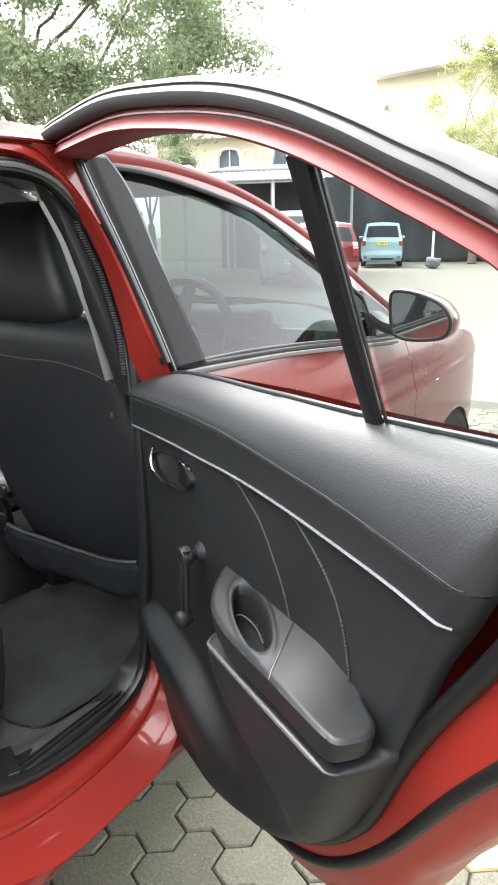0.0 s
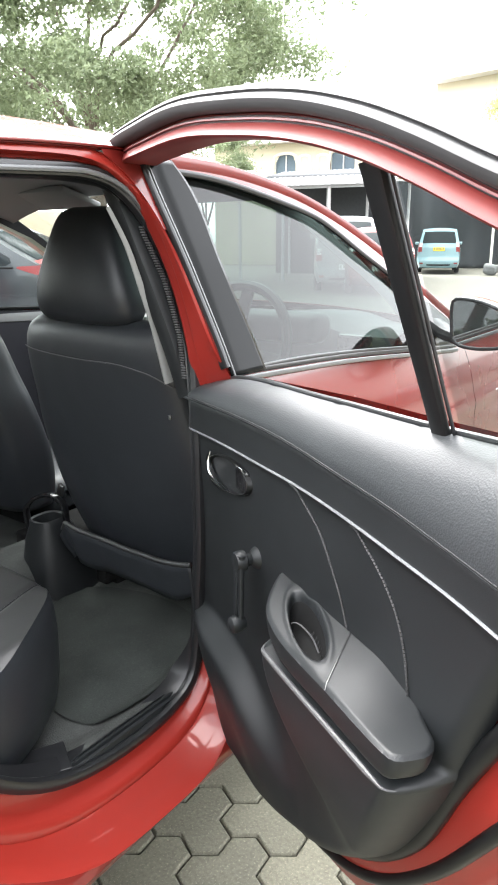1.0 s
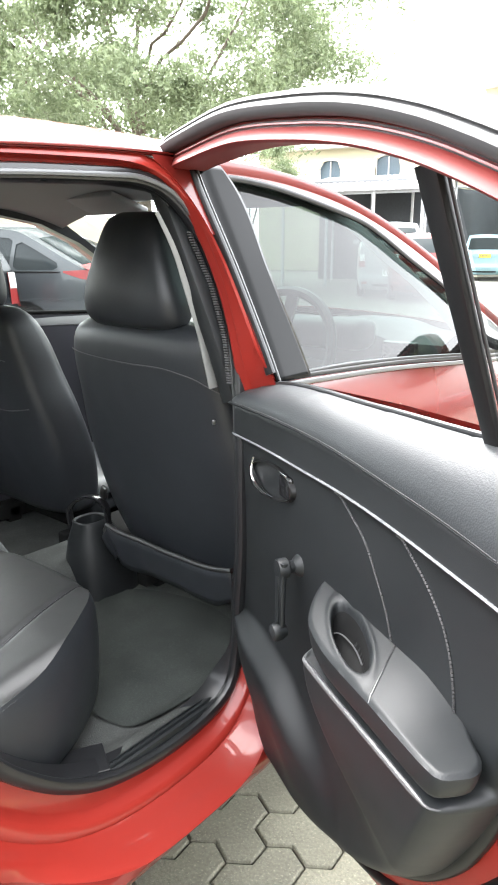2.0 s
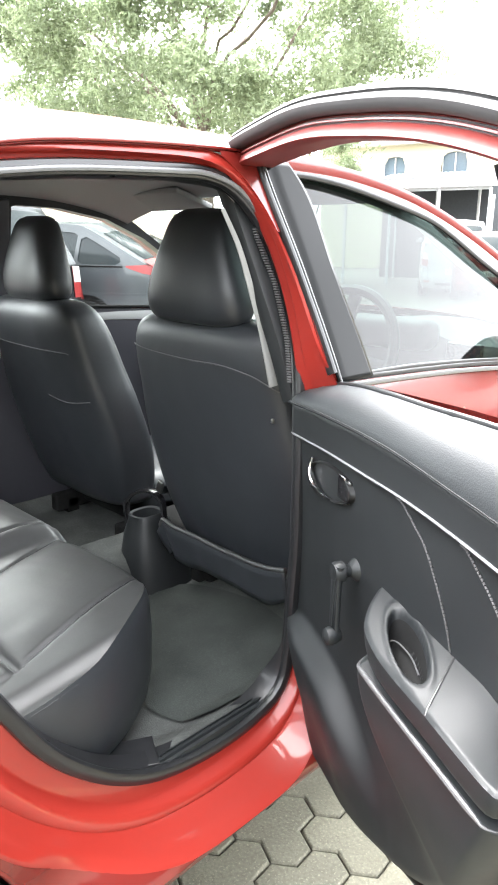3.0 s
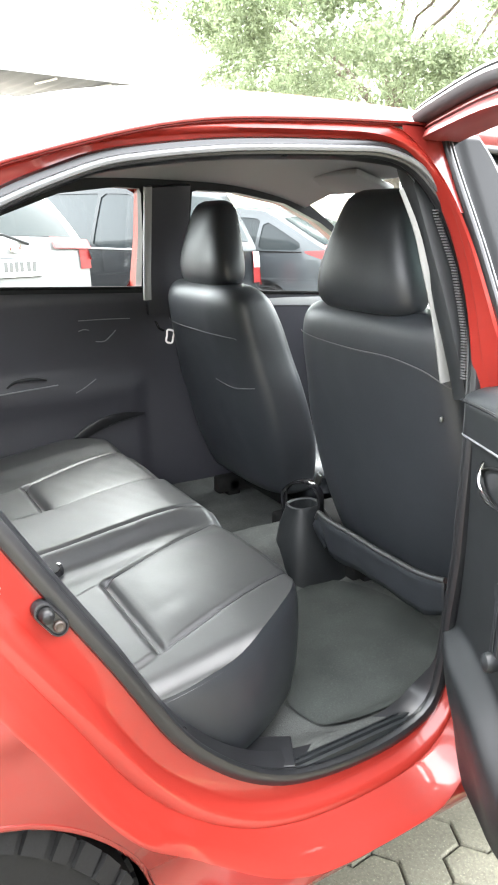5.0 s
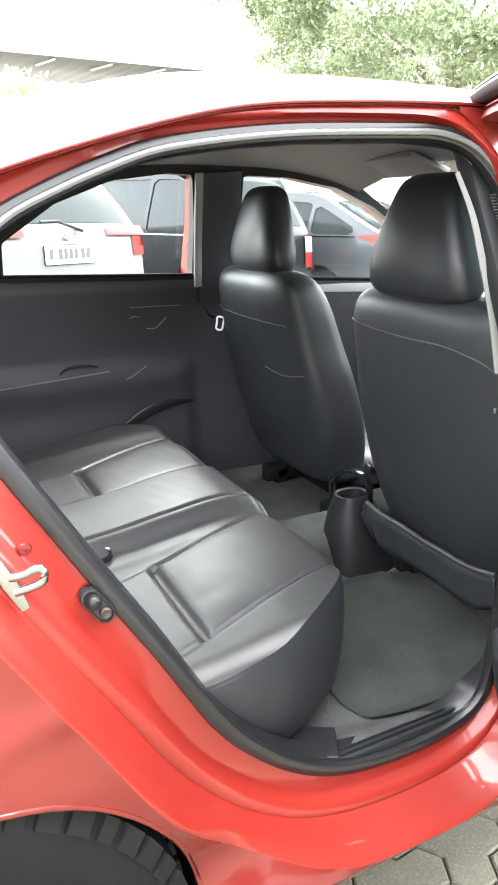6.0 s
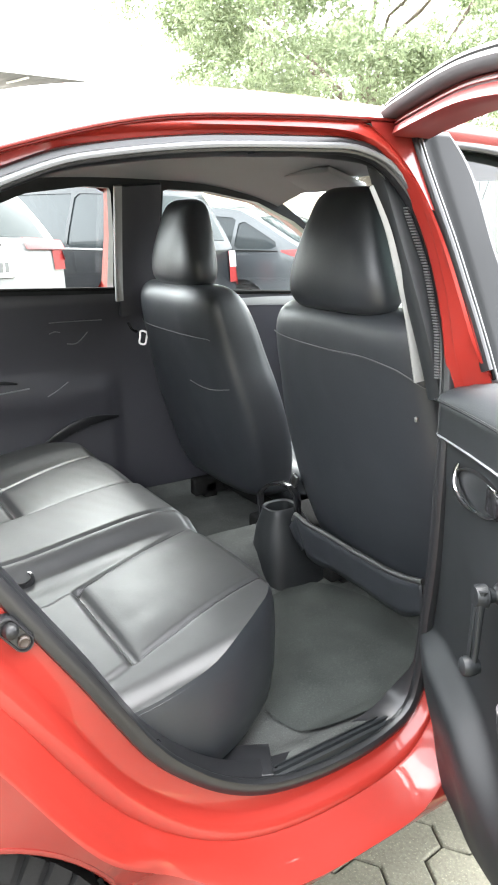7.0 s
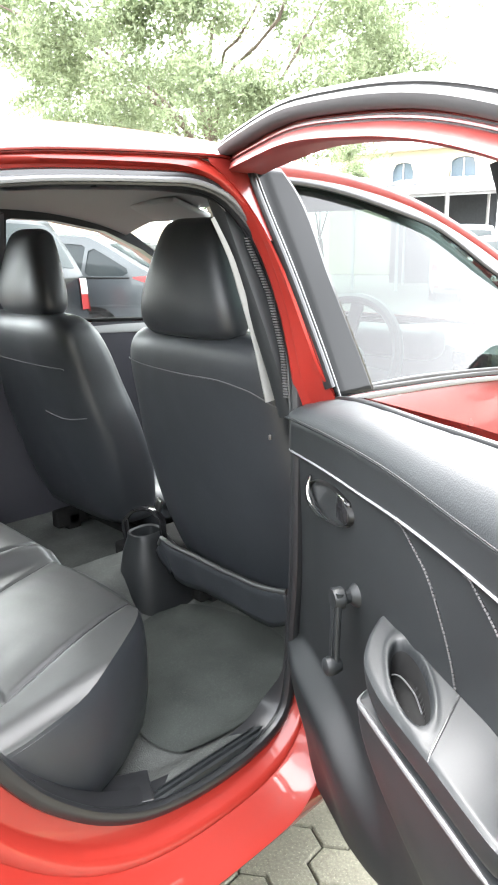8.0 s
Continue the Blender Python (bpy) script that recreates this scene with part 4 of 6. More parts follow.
# armrest with its pull cup
arm_plan = spline([(0.380, -0.004), (0.393, 0.019), (0.418, 0.042), (0.447, 0.059), (0.490, 0.069), (0.540, 0.073), (0.628, 0.073), (0.700, 0.074), (0.742, 0.0735), (0.759, 0.069), (0.766, 0.052), (0.768, 0.032), (0.754, 0.014), (0.726, 0.004), (0.690, -0.010), (0.640, -0.014), (0.560, -0.014), (0.420, -0.012)], 110, True)
arm_z = lambda u, v: 0.705 + 0.025 * (1 - smooth(0.62, 0.745, u)) * (1 - max(v, 0) / 0.074)
cup_at = lambda u, v: (((u - 0.515) * 0.956 + (v - 0.032) * 0.292) / 0.074) ** 2 + (((v - 0.032) * 0.956 - (u - 0.515) * 0.292) / 0.0205) ** 2
arm_rings = []
ac = arm_plan.mean(0)
for k, dz in ((1.0, -0.0042), (1.002, -0.0085), (0.990, -0.018), (0.968, -0.029), (0.940, -0.035), (0.88, -0.038)):
    arm_rings.append([dw(ac[0] + (u - ac[0]) * k, ac[1] + (v - ac[1]) * k, arm_z(u, v) + dz) for u, v in arm_plan])
def arm_top(u, v):
    q = np.array([[u, v]])
    d = float(np.linalg.norm(onto_poly(arm_plan, q) - q))
    return dw(u, v, arm_z(u, v) - 0.0042 * (1 - smooth(0, 0.0055, d)) ** 2 - 0.045 * (1 - smooth(0.62, 1.05, cup_at(u, v))) + 0.0022 * math.exp(-((cup_at(u, v) - 1.35) / 0.3) ** 2))


armrest = part("armrest", joined(loft(arm_rings), cut_sheet(0.37, 0.775, -0.018, 0.078, 0.0024, [(arm_plan, True)], arm_top)), PLASTIC, rear_door, "moulded armrest with a pull cup", sharp=60)
part("armrest_joint", sweep([arm_top(0.572 + 0.78 * v, v) + Vector((0, 0, 0.0004)) for v in np.linspace(0.0, 0.0725, 14)], slab(0.0016, 0.0022, 0.4), (0, 0, 1)), GLOSS_BLACK, rear_door)

# matte dark sheet added over the cup floor to stand in for shade
cup = []
for r, dz in ((0.945, -0.0125), (0.90, -0.025), (0.84, -0.038), (0.79, -0.0435), (0.40, -0.0440), (0.02, -0.0440)):
    ring = []
    for i in range(40):
        a, b = 0.074 * r * math.cos(2 * math.pi * i / 40), 0.0205 * r * math.sin(2 * math.pi * i / 40)
        u, v = 0.515 + a * 0.956 - b * 0.292, 0.032 + a * 0.292 + b * 0.956
        ring.append(dw(u, v, arm_z(u, v) + dz))
    cup.append(ring)
part("cup_shade", loft(cup), WELL, armrest, "added dark sheet in the pull cup, for its shade", sharp=80)
tray = spline([dw(0.466, 0.034, 0.690), dw(0.462, 0.024, 0.691), dw(0.474, 0.018, 0.691), dw(0.506, 0.019, 0.690), dw(0.540, 0.028, 0.688)], 24)
part("tray_edge", sweep(tray, disc(0.0011, 6), (0, 0, 1)), LIP_GREY, armrest, "thin pale edge of the pull tray")
# the pale bead paints the sky's reflection along the pocket edge
LIP_Z = 0.6485
part("pocket_lip", sweep([dw(u, trim_v(u, LIP_Z - 0.004) - 0.001, LIP_Z) for u in np.linspace(0.425, 0.752, 60)], disc(0.0040, 8), INWARD, scale=lambda t: min(1.0, 0.1 + 9 * t, 0.1 + 7 * (1 - t))), LIP_GREY, rear_door, "pale lip of the door pocket with sheen in its colour")

# inner handle and window crank
hu, hz = 0.193, 0.828
oval = [(math.cos(2 * math.pi * i / 32), math.sin(2 * math.pi * i / 32)) for i in range(32)]
hand = lambda c, s, k: (hu + 0.088 * c * k - 0.006 * s * k, hz + 0.029 * s * k + 0.007 * c * k)
bowl = [[dw(hand(c, s, k)[0], 0.006 + dv, hand(c, s, k)[1]) for c, s in oval] for k, dv in ((1.03, -0.004), (1.0, 0.003), (0.97, 0.004), (0.95, 0.001), (0.88, -0.022), (0.5, -0.040), (0.02, -0.040))]
part("handle_bezel", loft(bowl), SATIN_BLACK, rear_door, "glossy black oval handle recess")
lever = spline([dw(0.116, 0.006, 0.850), dw(0.112, 0.010, 0.830), dw(0.126, 0.012, 0.810), dw(0.162, 0.010, 0.799), (dw(0.205, 0.008, 0.801))], 20)
part("door_handle", sweep(lever, slab(0.009, 0.012, 0.45), INWARD, scale=lambda t: 0.35 + 0.65 * math.sin(math.pi * min(1, t * 1.1 + 0.05))), CHROME, rear_door, "chrome inner door lever")
part("lock_tab", moved(block((0.044, 0.012, 0.040), 0.005), Matrix.Translation(dw(0.250, 0.003, 0.834)) @ Matrix.Rotation(SWING, 4, "Z")), GLOSS_BLACK, rear_door)
# thin chrome bar stands in for a glint on the lock tab
part("lock_glint", moved(block((0.026, 0.003, 0.005), 0.001), Matrix.Translation(dw(0.250, 0.0105, 0.856)) @ Matrix.Rotation(SWING, 4, "Z")), CHROME, rear_door)


def lathe(at, axis, prof, n=20):
    a = Vector(axis).normalized()
    e = a.orthogonal().normalized()
    f = a.cross(e)
    return loft([[Vector(at) + a * h + (e * math.cos(2 * math.pi * i / n) + f * math.sin(2 * math.pi * i / n)) * r for i in range(n)] for r, h in prof])


crank = part("window_crank", joined(
    lathe(dw(0.296, 0.004, 0.716), INWARD, ((0.021, -0.006), (0.016, 0.002), (0.010, 0.008), (0.011, 0.016), (0.017, 0.020), (0.017, 0.030), (0.014, 0.036), (0.0005, 0.037))),
    sweep([dw(0.296, 0.032, 0.728), dw(0.298, 0.034, 0.700), dw(0.304, 0.037, 0.655), dw(0.310, 0.040, 0.606)], slab(0.012, 0.030, 0.4), INWARD, scale=lambda t: 1 - 0.30 * t)), PLASTIC, rear_door, "black window winding crank")
part("crank_knob", lathe(dw(0.310, 0.040, 0.614), INWARD, ((0.010, -0.010), (0.014, 0.000), (0.015, 0.008), (0.013, 0.014), (0.008, 0.017), (0.0005, 0.018))), PLASTIC, rear_door)
part("crank_inlay", sweep([dw(0.298, 0.0395, 0.704), dw(0.304, 0.0435, 0.655), dw(0.308, 0.0455, 0.630)], slab(0.002, 0.010, 0.4), INWARD), PLASTIC, rear_door)


# ---- cabin ----
inner = lambda z: float(jamb_w(z)) - 0.005
part("floor_pan", cut_sheet(-1.0, 1.05, -0.70, 0.72, 0.05, [], lambda x, y: (x, y, 0.262 + 0.11 * math.exp(-(y / 0.11) ** 4) + 0.25 * smooth(0.75, 1.05, x) + 0.03 * smooth(0.60, 0.68, abs(y)))), WELL, car, "dark floor pan")
carpet = tagged(new("carpet", mesh_of("carpet", cut_sheet(-0.66, 0.92, -0.676, 0.68, 0.02, [], lambda x, y: (x, y, 0.298 + 0.11 * math.exp(-(y / 0.12) ** 4) + 0.25 * smooth(0.75, 1.05, x) + 0.028 * smooth(0.60, 0.665, abs(y)) + 0.003 * noise.noise((x * 9, y * 9, 0)))), CARPET)), "dark grey needle-felt carpet on the cabin floor", "carpet")
mat_poly = spline([(-0.366, -0.550), (-0.350, -0.605), (-0.315, -0.640), (-0.26, -0.653), (-0.16, -0.652), (0.0, -0.63), (0.10, -0.42), (0.06, -0.20), (-0.05, -0.16), (-0.25, -0.22), (-0.325, -0.40), (-0.360, -0.50)], 60, True)
floor_mat = tagged(new("floor_mat", mesh_of("floor_mat", cut_sheet(-0.50, 0.12, -0.67, -0.13, 0.014, [(mat_poly, True)], lambda x, y: (x, y, 0.306 + 0.028 * smooth(0.60, 0.665, abs(y)) + 0.11 * math.exp(-(y / 0.12) ** 4) + 0.003 * noise.noise((x * 9, y * 9, 0)))), MAT_DARK)), "worn dark floor mat lying on the carpet", "floor mat")
sill = [[(x, y, z) for x in np.linspace(-0.72, 0.9, 60)] for y, z in ((-0.672, 0.318), (-0.6756, 0.33), (-0.6792, 0.331), (-0.681, 0.326), (-0.6828, 0.326), (-0.6847, 0.332), (-0.6901, 0.332), (-0.6919, 0.326), (-0.6937, 0.326), (-0.6955, 0.331), (-0.7018, 0.33), (-0.705, 0.312))]
part("scuff_plate", loft(sill, closed=False), PLASTIC, car, "ribbed black sill plate", sharp=40)
part("sill_patch", moved(block((0.15, 0.075, 0.006), 0.002), Matrix.Translation((-0.520, -0.632, 0.334)) @ Matrix.Rotation(radians(-27), 4, "Z")), RUBBER, car, "loose black rubber patch on the sill")

# far side: door trims below the belt, painted frames and grey pillars above
wall_low = [(-1.0, 0.28), (1.0, 0.28), (1.0, 0.950), (0.0, 0.990), (-0.14, 1.008), (-1.0, 1.034)]
far_step = lambda x, z: 0.012 * smooth(0.74, 0.73, z + 0.04 * (x + 0.3)) * smooth(-0.15, -0.17, x)
far_trim = part("far_door_trim", cut_sheet(-1.0, 0.95, 0.28, 1.04, 0.022, [(wall_low, True)], lambda x, z: (x, inner(z) - 0.02 - 0.014 * math.exp(-((z - 0.69) / 0.05) ** 2) * smooth(-0.16, -0.20, x) * smooth(-0.95, -0.80, x) + 0.020 * smooth(0.985, 1.03, z) - far_step(x, z), z)), TRIM_BLACK, car, "dark trim of the closed far doors", sharp=80)
part("far_piping", sweep([(x, 0.662, 0.712 + 0.020 * (x + 0.756) / 0.304) for x in np.linspace(-0.80, -0.445, 14)], disc(0.0022, 6), (0, -1, 0)), PIPING, far_trim)
part("far_pull", sweep(spline([(-0.600, 0.664, 0.738), (-0.575, 0.660, 0.756), (-0.522, 0.658, 0.760), (-0.480, 0.662, 0.752)], 14), slab(0.006, 0.012, 0.4), (0, -1, 0), scale=lambda t: 0.5 + 0.5 * math.sin(math.pi * t)), PLASTIC, far_trim)
part("far_pocket", sweep(spline([(-0.430, 0.652, 0.530), (-0.369, 0.650, 0.570), (-0.309, 0.650, 0.596), (-0.239, 0.654, 0.607), (-0.160, 0.660, 0.606)], 24), slab(0.012, 0.034, 0.45), (0, -1, 0), scale=lambda t: 0.25 + math.sin(math.pi * (0.15 + 0.85 * t)) * 0.8), RUBBER, far_trim, "curved shiny edge of the far door pocket")
for run in ([(-0.369, 0.894), (-0.352, 0.899), (-0.335, 0.896)], [(-0.315, 0.859), (-0.286, 0.858), (-0.261, 0.877), (-0.247, 0.891)], [(-0.390, 0.700), (-0.361, 0.714), (-0.321, 0.739)], [(-0.367, 0.927), (-0.280, 0.927), (-0.197, 0.925)]):
    part("far_seam", sweep(spline([(x, 0.664, z) for x, z in run], 10), disc(0.0016, 6), (0, -1, 0)), PIPING, far_trim)
part("far_window_sill", sweep([(x, 0.672, z) for x, z in zip(np.linspace(0.02, 0.92, 14), np.linspace(0.972, 0.930, 14))], slab(0.020, 0.040, 0.4), (0, -1, 0)), PILLAR_GREY, far_trim, "pale grey sill of the far front window")
for nm, run in (("far_belt_strip", [(-0.745, 1.036), (-0.150, 1.0175)]), ("far_belt_strip", [(0.0, 1.002), (0.80, 0.960)])):
    part(nm, sweep([(x, inner(z) - 0.014, z + 0.003) for x, z in spline(run, 16)], slab(0.008, 0.010, 0.4), (0, -1, 0)), WELL, far_trim, "dark rubber strip under the far window")
upper_wall = [(-1.05, 1.030), (-0.14, 1.004), (0.0, 0.988), (1.0, 0.948), (0.85, 1.035), (0.65, 1.165), (0.40, 1.300), (0.15, 1.350), (-0.10, 1.365), (-0.40, 1.355), (-0.60, 1.335), (-0.83, 1.275), (-1.05, 1.195)]
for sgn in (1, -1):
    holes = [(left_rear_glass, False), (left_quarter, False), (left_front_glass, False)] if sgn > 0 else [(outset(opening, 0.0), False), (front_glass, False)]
    # same lining both sides: near-black plastic on the far side, grey on the near
    part("greenhouse_lining", cut_sheet(-1.05, 1.0, 0.965, 1.36, 0.010, [(upper_wall, True)] + holes, lambda x, z: (x, sgn * (inner(z) - 0.012), z)), PILLAR_GREY if sgn < 0 else PLASTIC, car, "pillar and roof-edge lining", sharp=80)
for poly, nm in ((left_rear_glass, "far_rear_window"), (left_front_glass, "far_front_window"), (left_quarter, "far_quarter_window")):
    fine = np.array(poly)
    dense = np.concatenate([np.linspace(a, b, 8, endpoint=False) for a, b in zip(fine, np.roll(fine, -1, 0))])
    part(nm, cut_sheet(dense[:, 0].min() - 0.02, dense[:, 0].max() + 0.02, dense[:, 1].min() - 0.02, dense[:, 1].max() + 0.02, 0.04, [(outset(dense, 0.012), True)], lambda x, z: (x, (skin(x, z) + inner(z)) / 2, z)), GLASS_SIDE, car, "clear far side window")
    jamb = [[(x, y(z, x), z) for x, z in dense] for y in (lambda z, x: inner(z) - 0.012, lambda z, x: (skin(x, z) + inner(z)) / 2 - 0.006, lambda z, x: skin(x, z))]
    part(nm + "_jamb", loft(jamb[:2]), RUBBER, car)
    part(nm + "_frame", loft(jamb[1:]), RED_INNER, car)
# pale edge of the far middle pillar and its dark trim
part("far_pillar_trim", sweep([(x, inner(z) - 0.028, z) for x, z in zip(np.linspace(-0.070, -0.100, 14), np.linspace(0.94, 1.325, 14))], slab(0.024, 0.135, 0.3), (0, -1, 0)), TRIM_BLACK, car, "dark far middle pillar trim")
part("far_pillar_edge", sweep([(x, inner(z) - 0.044, z) for x, z in zip(np.linspace(-0.146, -0.176, 14), np.linspace(0.985, 1.320, 14))], slab(0.014, 0.026, 0.4), (0, -1, 0)), PILLAR_GREY, car, "pale grey far pillar weatherstrip")
part("pillar_trim", sweep([(x, -inner(z) + 0.030, z) for x, z in zip(np.linspace(0.005, -0.010, 12), np.linspace(0.30, 0.93, 12))], slab(0.036, 0.100, 0.3), (0, -1, 0)), PLASTIC, car, "dark inner trim of the middle pillar")
part("pillar_trim", sweep([(x, -inner(z) + 0.026, z) for x, z in zip(np.linspace(-0.064, -0.130, 14), np.linspace(0.930, 1.335, 14))], slab(0.036, 0.112, 0.3), (0, -1, 0)), PLASTIC, car)
near_edge = spline([(-0.118, -0.618, 0.945), (-0.140, -0.608, 1.05), (-0.166, -0.598, 1.14), (-0.186, -0.590, 1.205), (-0.216, -0.580, 1.268)], 34)
part("pillar_edge_strip", sweep([p + Vector((0.006, -0.003, 0)) for p in map(Vector, near_edge)], slab(0.005, 0.017, 0.4), (0.45, 0.9, 0), scale=lambda t: 1.1 - 0.65 * t), STRIP_GREY, car, "pale grey pillar edge strip")
teeth = []
for t in np.linspace(0, 1, 60):
    z = 0.965 + 0.27 * t
    i = int(np.argmin([abs(o[1] - z) + (9 if o[0] < -0.3 else 0) for o in opening]))
    xo = float(np.interp(z, [0.94, 1.041, 1.143, 1.225], [-0.126, -0.112, -0.115, -0.136]))
    teeth.append(moved(block((0.0045, 0.010, 0.0022), 0), Matrix.Translation((xo - 0.0125, -float(jamb_w(z)) + 0.004, z))))
part("seal_ribs", joined(*teeth), LIP_GREY, car, "ribbed insert of the pillar weatherstrip")
part("coat_hook", moved(block((0.006, 0.007, 0.010), 0.002), Matrix.Translation((-0.090, -0.600, 0.868))), ZINC, car)

head = []
for x in np.linspace(-1.0, 0.42, 40):
    y0 = inner(float(rail(x)) - 0.02) - 0.012
    head.append([(x, s * y0, float(rail(x)) - 0.018 + (float(rise(x)) - 0.030) * (1 - abs(s) ** 2.6)) for s in np.linspace(-1, 1, 30)])
part("headliner", loft(head, closed=False), HEADLINER, car, "light grey fabric headliner")
part("sun_visor", moved(block((0.15, 0.36, 0.018), 0.006), Matrix.Translation((0.37, -0.34, 1.338)) @ Matrix.Rotation(radians(17), 4, "Y")), HEADLINER, car)
part("sun_visor", moved(block((0.15, 0.36, 0.018), 0.006), Matrix.Translation((0.37, 0.34, 1.338)) @ Matrix.Rotation(radians(17), 4, "Y")), HEADLINER, car)
part("map_light", moved(block((0.12, 0.20, 0.02), 0.006), Matrix.Translation((0.27, -0.02, 1.388)) @ Matrix.Rotation(radians(10), 4, "Y")), PALE_GREY, car, "pale map light panel")
part("rear_shelf", moved(block((0.55, 1.2, 0.02), 0.006), Matrix.Translation((-1.32, 0, 0.93))), TRIM_BLACK, car)

# dashboard, wheel and console
dash_x = graph((-0.72, 0.70), (-0.36, 0.66), (0.0, 0.72), (0.36, 0.66), (0.72, 0.70))
dash = []
for y in np.linspace(-0.70, 0.70, 36):
    hump = 0.035 * math.exp(-((y + 0.36) / 0.16) ** 4)
    dash.append([(float(dash_x(y)) + dx, y, z + (hump if z > 0.8 else 0)) for dx, z in ((0.14, 0.45), (0.03, 0.60), (-0.02, 0.78), (0.0, 0.90), (0.03, 0.945), (0.10, 0.965), (0.36, 0.95))])
part("dashboard", loft(dash, closed=False), PLASTIC, car, "dark moulded dashboard")
sc = Vector((0.40, -0.36, 0.925))
sa = Vector((-0.90, 0, 0.42)).normalized()
se = Vector((0, 1, 0))
sf = sa.cross(se)
wheel_ring = [sc + (se * math.cos(a) + sf * math.sin(a)) * 0.185 for a in np.linspace(0, 2 * math.pi, 48, endpoint=False)]
steer = part("steering_wheel", sweep(wheel_ring, disc(0.0145, 8), sa, True), PLASTIC, car, "black three-spoke steering wheel")
part("wheel_boss", lathe(sc - sa * 0.03, sa, ((0.055, -0.02), (0.075, 0.0), (0.068, 0.022), (0.03, 0.03), (0.0005, 0.031))), PLASTIC, steer)
for a in (radians(5), radians(175), radians(270)):
    part("spoke", sweep([sc - sa * 0.02 + (se * math.cos(a) + sf * math.sin(a)) * r for r in (0.05, 0.12, 0.182)], slab(0.012, 0.04, 0.4), sa), PLASTIC, steer)
part("air_vent", moved(block((0.02, 0.11, 0.06), 0.008), Matrix.Translation((0.672, -0.60, 0.925))), GLOSS_BLACK, car)
part("instrument_pod", moved(block((0.10, 0.30, 0.09), 0.03), Matrix.Translation((0.66, -0.36, 0.965))), PLASTIC, car)

console = part("console", loft([[(cx + k * a, cy + k2 * b, z) for a, b in [(math.copysign(abs(math.cos(t)) ** 0.7, math.cos(t)), math.copysign(abs(math.sin(t)) ** 0.7, math.sin(t))) for t in np.linspace(0, 2 * math.pi, 28, endpoint=False)]] for cx, cy, k, k2, z in ((0.000, -0.084, 0.112, 0.082, 0.30), (-0.006, -0.084, 0.092, 0.070, 0.38), (-0.016, -0.083, 0.070, 0.055, 0.455), (-0.022, -0.082, 0.050, 0.042, 0.495), (-0.026, -0.082, 0.046, 0.038, 0.508), (-0.026, -0.082, 0.043, 0.035, 0.511), (-0.026, -0.082, 0.038, 0.031, 0.507), (-0.026, -0.082, 0.036, 0.029, 0.45))], cap=True), PLASTIC, car, "rear end of the centre console with a cup holder")
part("console_body", moved(block((0.72, 0.17, 0.17), 0.03, cuts=2), Matrix.Translation((0.42, -0.030, 0.365))), WELL, console, "low dark tunnel of the console")
part("parking_bracket", sweep(spline([(-0.020, 0.012, 0.450), (-0.028, 0.008, 0.508), (-0.028, -0.012, 0.535), (-0.030, -0.050, 0.560), (-0.030, -0.100, 0.577), (-0.028, -0.132, 0.573), (-0.020, -0.146, 0.548), (-0.010, -0.140, 0.480)], 34), slab(0.026, 0.009, 0.4), (0.9, 0.4, 0)), GLOSS_BLACK, console, "black loop handle over the console")
part("buckle_tongue", moved(block((0.010, 0.020, 0.036), 0.004), Matrix.Translation((-0.030, -0.150, 0.600)) @ Matrix.Rotation(radians(20), 4, "X")), ZINC, console)


# ---- front seats and rear bench ----
def puff(rows, n=30):
    """A padded body from slices of (z, x centre, y half width, depth half, squareness)."""
    rings = []
    for z, xc, hw, hd, sq in rows:
        ring = []
        for i in range(n):
            t = 2 * math.pi * i / n
            c, s = math.cos(t), math.sin(t)
            ring.append((xc + hd * math.copysign(abs(c) ** sq, c), hw * math.copysign(abs(s) ** sq, s), z))
        rings.append(ring)
    return loft(rings, cap=True)


def dense_rows(keys, n):
    k = np.array(keys, float)
    at = np.linspace(0, len(k) - 1, n)
    sp = spline([tuple(r) for r in k], n)
    return [tuple(r) for r in sp]


BACK = dense_rows([(0.44, 0.115, 0.232, 0.085, 0.59), (0.50, 0.105, 0.250, 0.100, 0.57), (0.62, 0.075, 0.277, 0.104, 0.55), (0.76, 0.035, 0.273, 0.102, 0.54), (0.87, 0.002, 0.255, 0.098, 0.54),
                   (0.95, -0.022, 0.247, 0.092, 0.54), (1.005, -0.038, 0.236, 0.082, 0.56), (1.035, -0.046, 0.216, 0.068, 0.60), (1.052, -0.050, 0.180, 0.046, 0.62), (1.058, -0.052, 0.11, 0.020, 0.9)], 48)
HEAD = dense_rows([(1.044, -0.080, 0.105, 0.028, 0.7), (1.051, -0.081, 0.134, 0.043, 0.78), (1.075, -0.082, 0.147, 0.054, 0.70), (1.115, -0.082, 0.143, 0.058, 0.68), (1.165, -0.079, 0.124, 0.056, 0.68),
                   (1.215, -0.074, 0.102, 0.050, 0.68), (1.252, -0.070, 0.086, 0.042, 0.70), (1.271, -0.068, 0.072, 0.030, 0.78), (1.279, -0.067, 0.048, 0.014, 0.76)], 32)


def back_x(dy, z):
    """The rear face of a seat back, at dy across from its middle."""
    k = np.array(BACK)
    xc, hw, hd, sq = (float(np.interp(z, k[:, 0], k[:, i])) for i in (1, 2, 3, 4))
    return xc - hd * max(0.0, 1 - min(abs(dy) / hw, 1.0) ** (2 / sq)) ** (sq / 2)


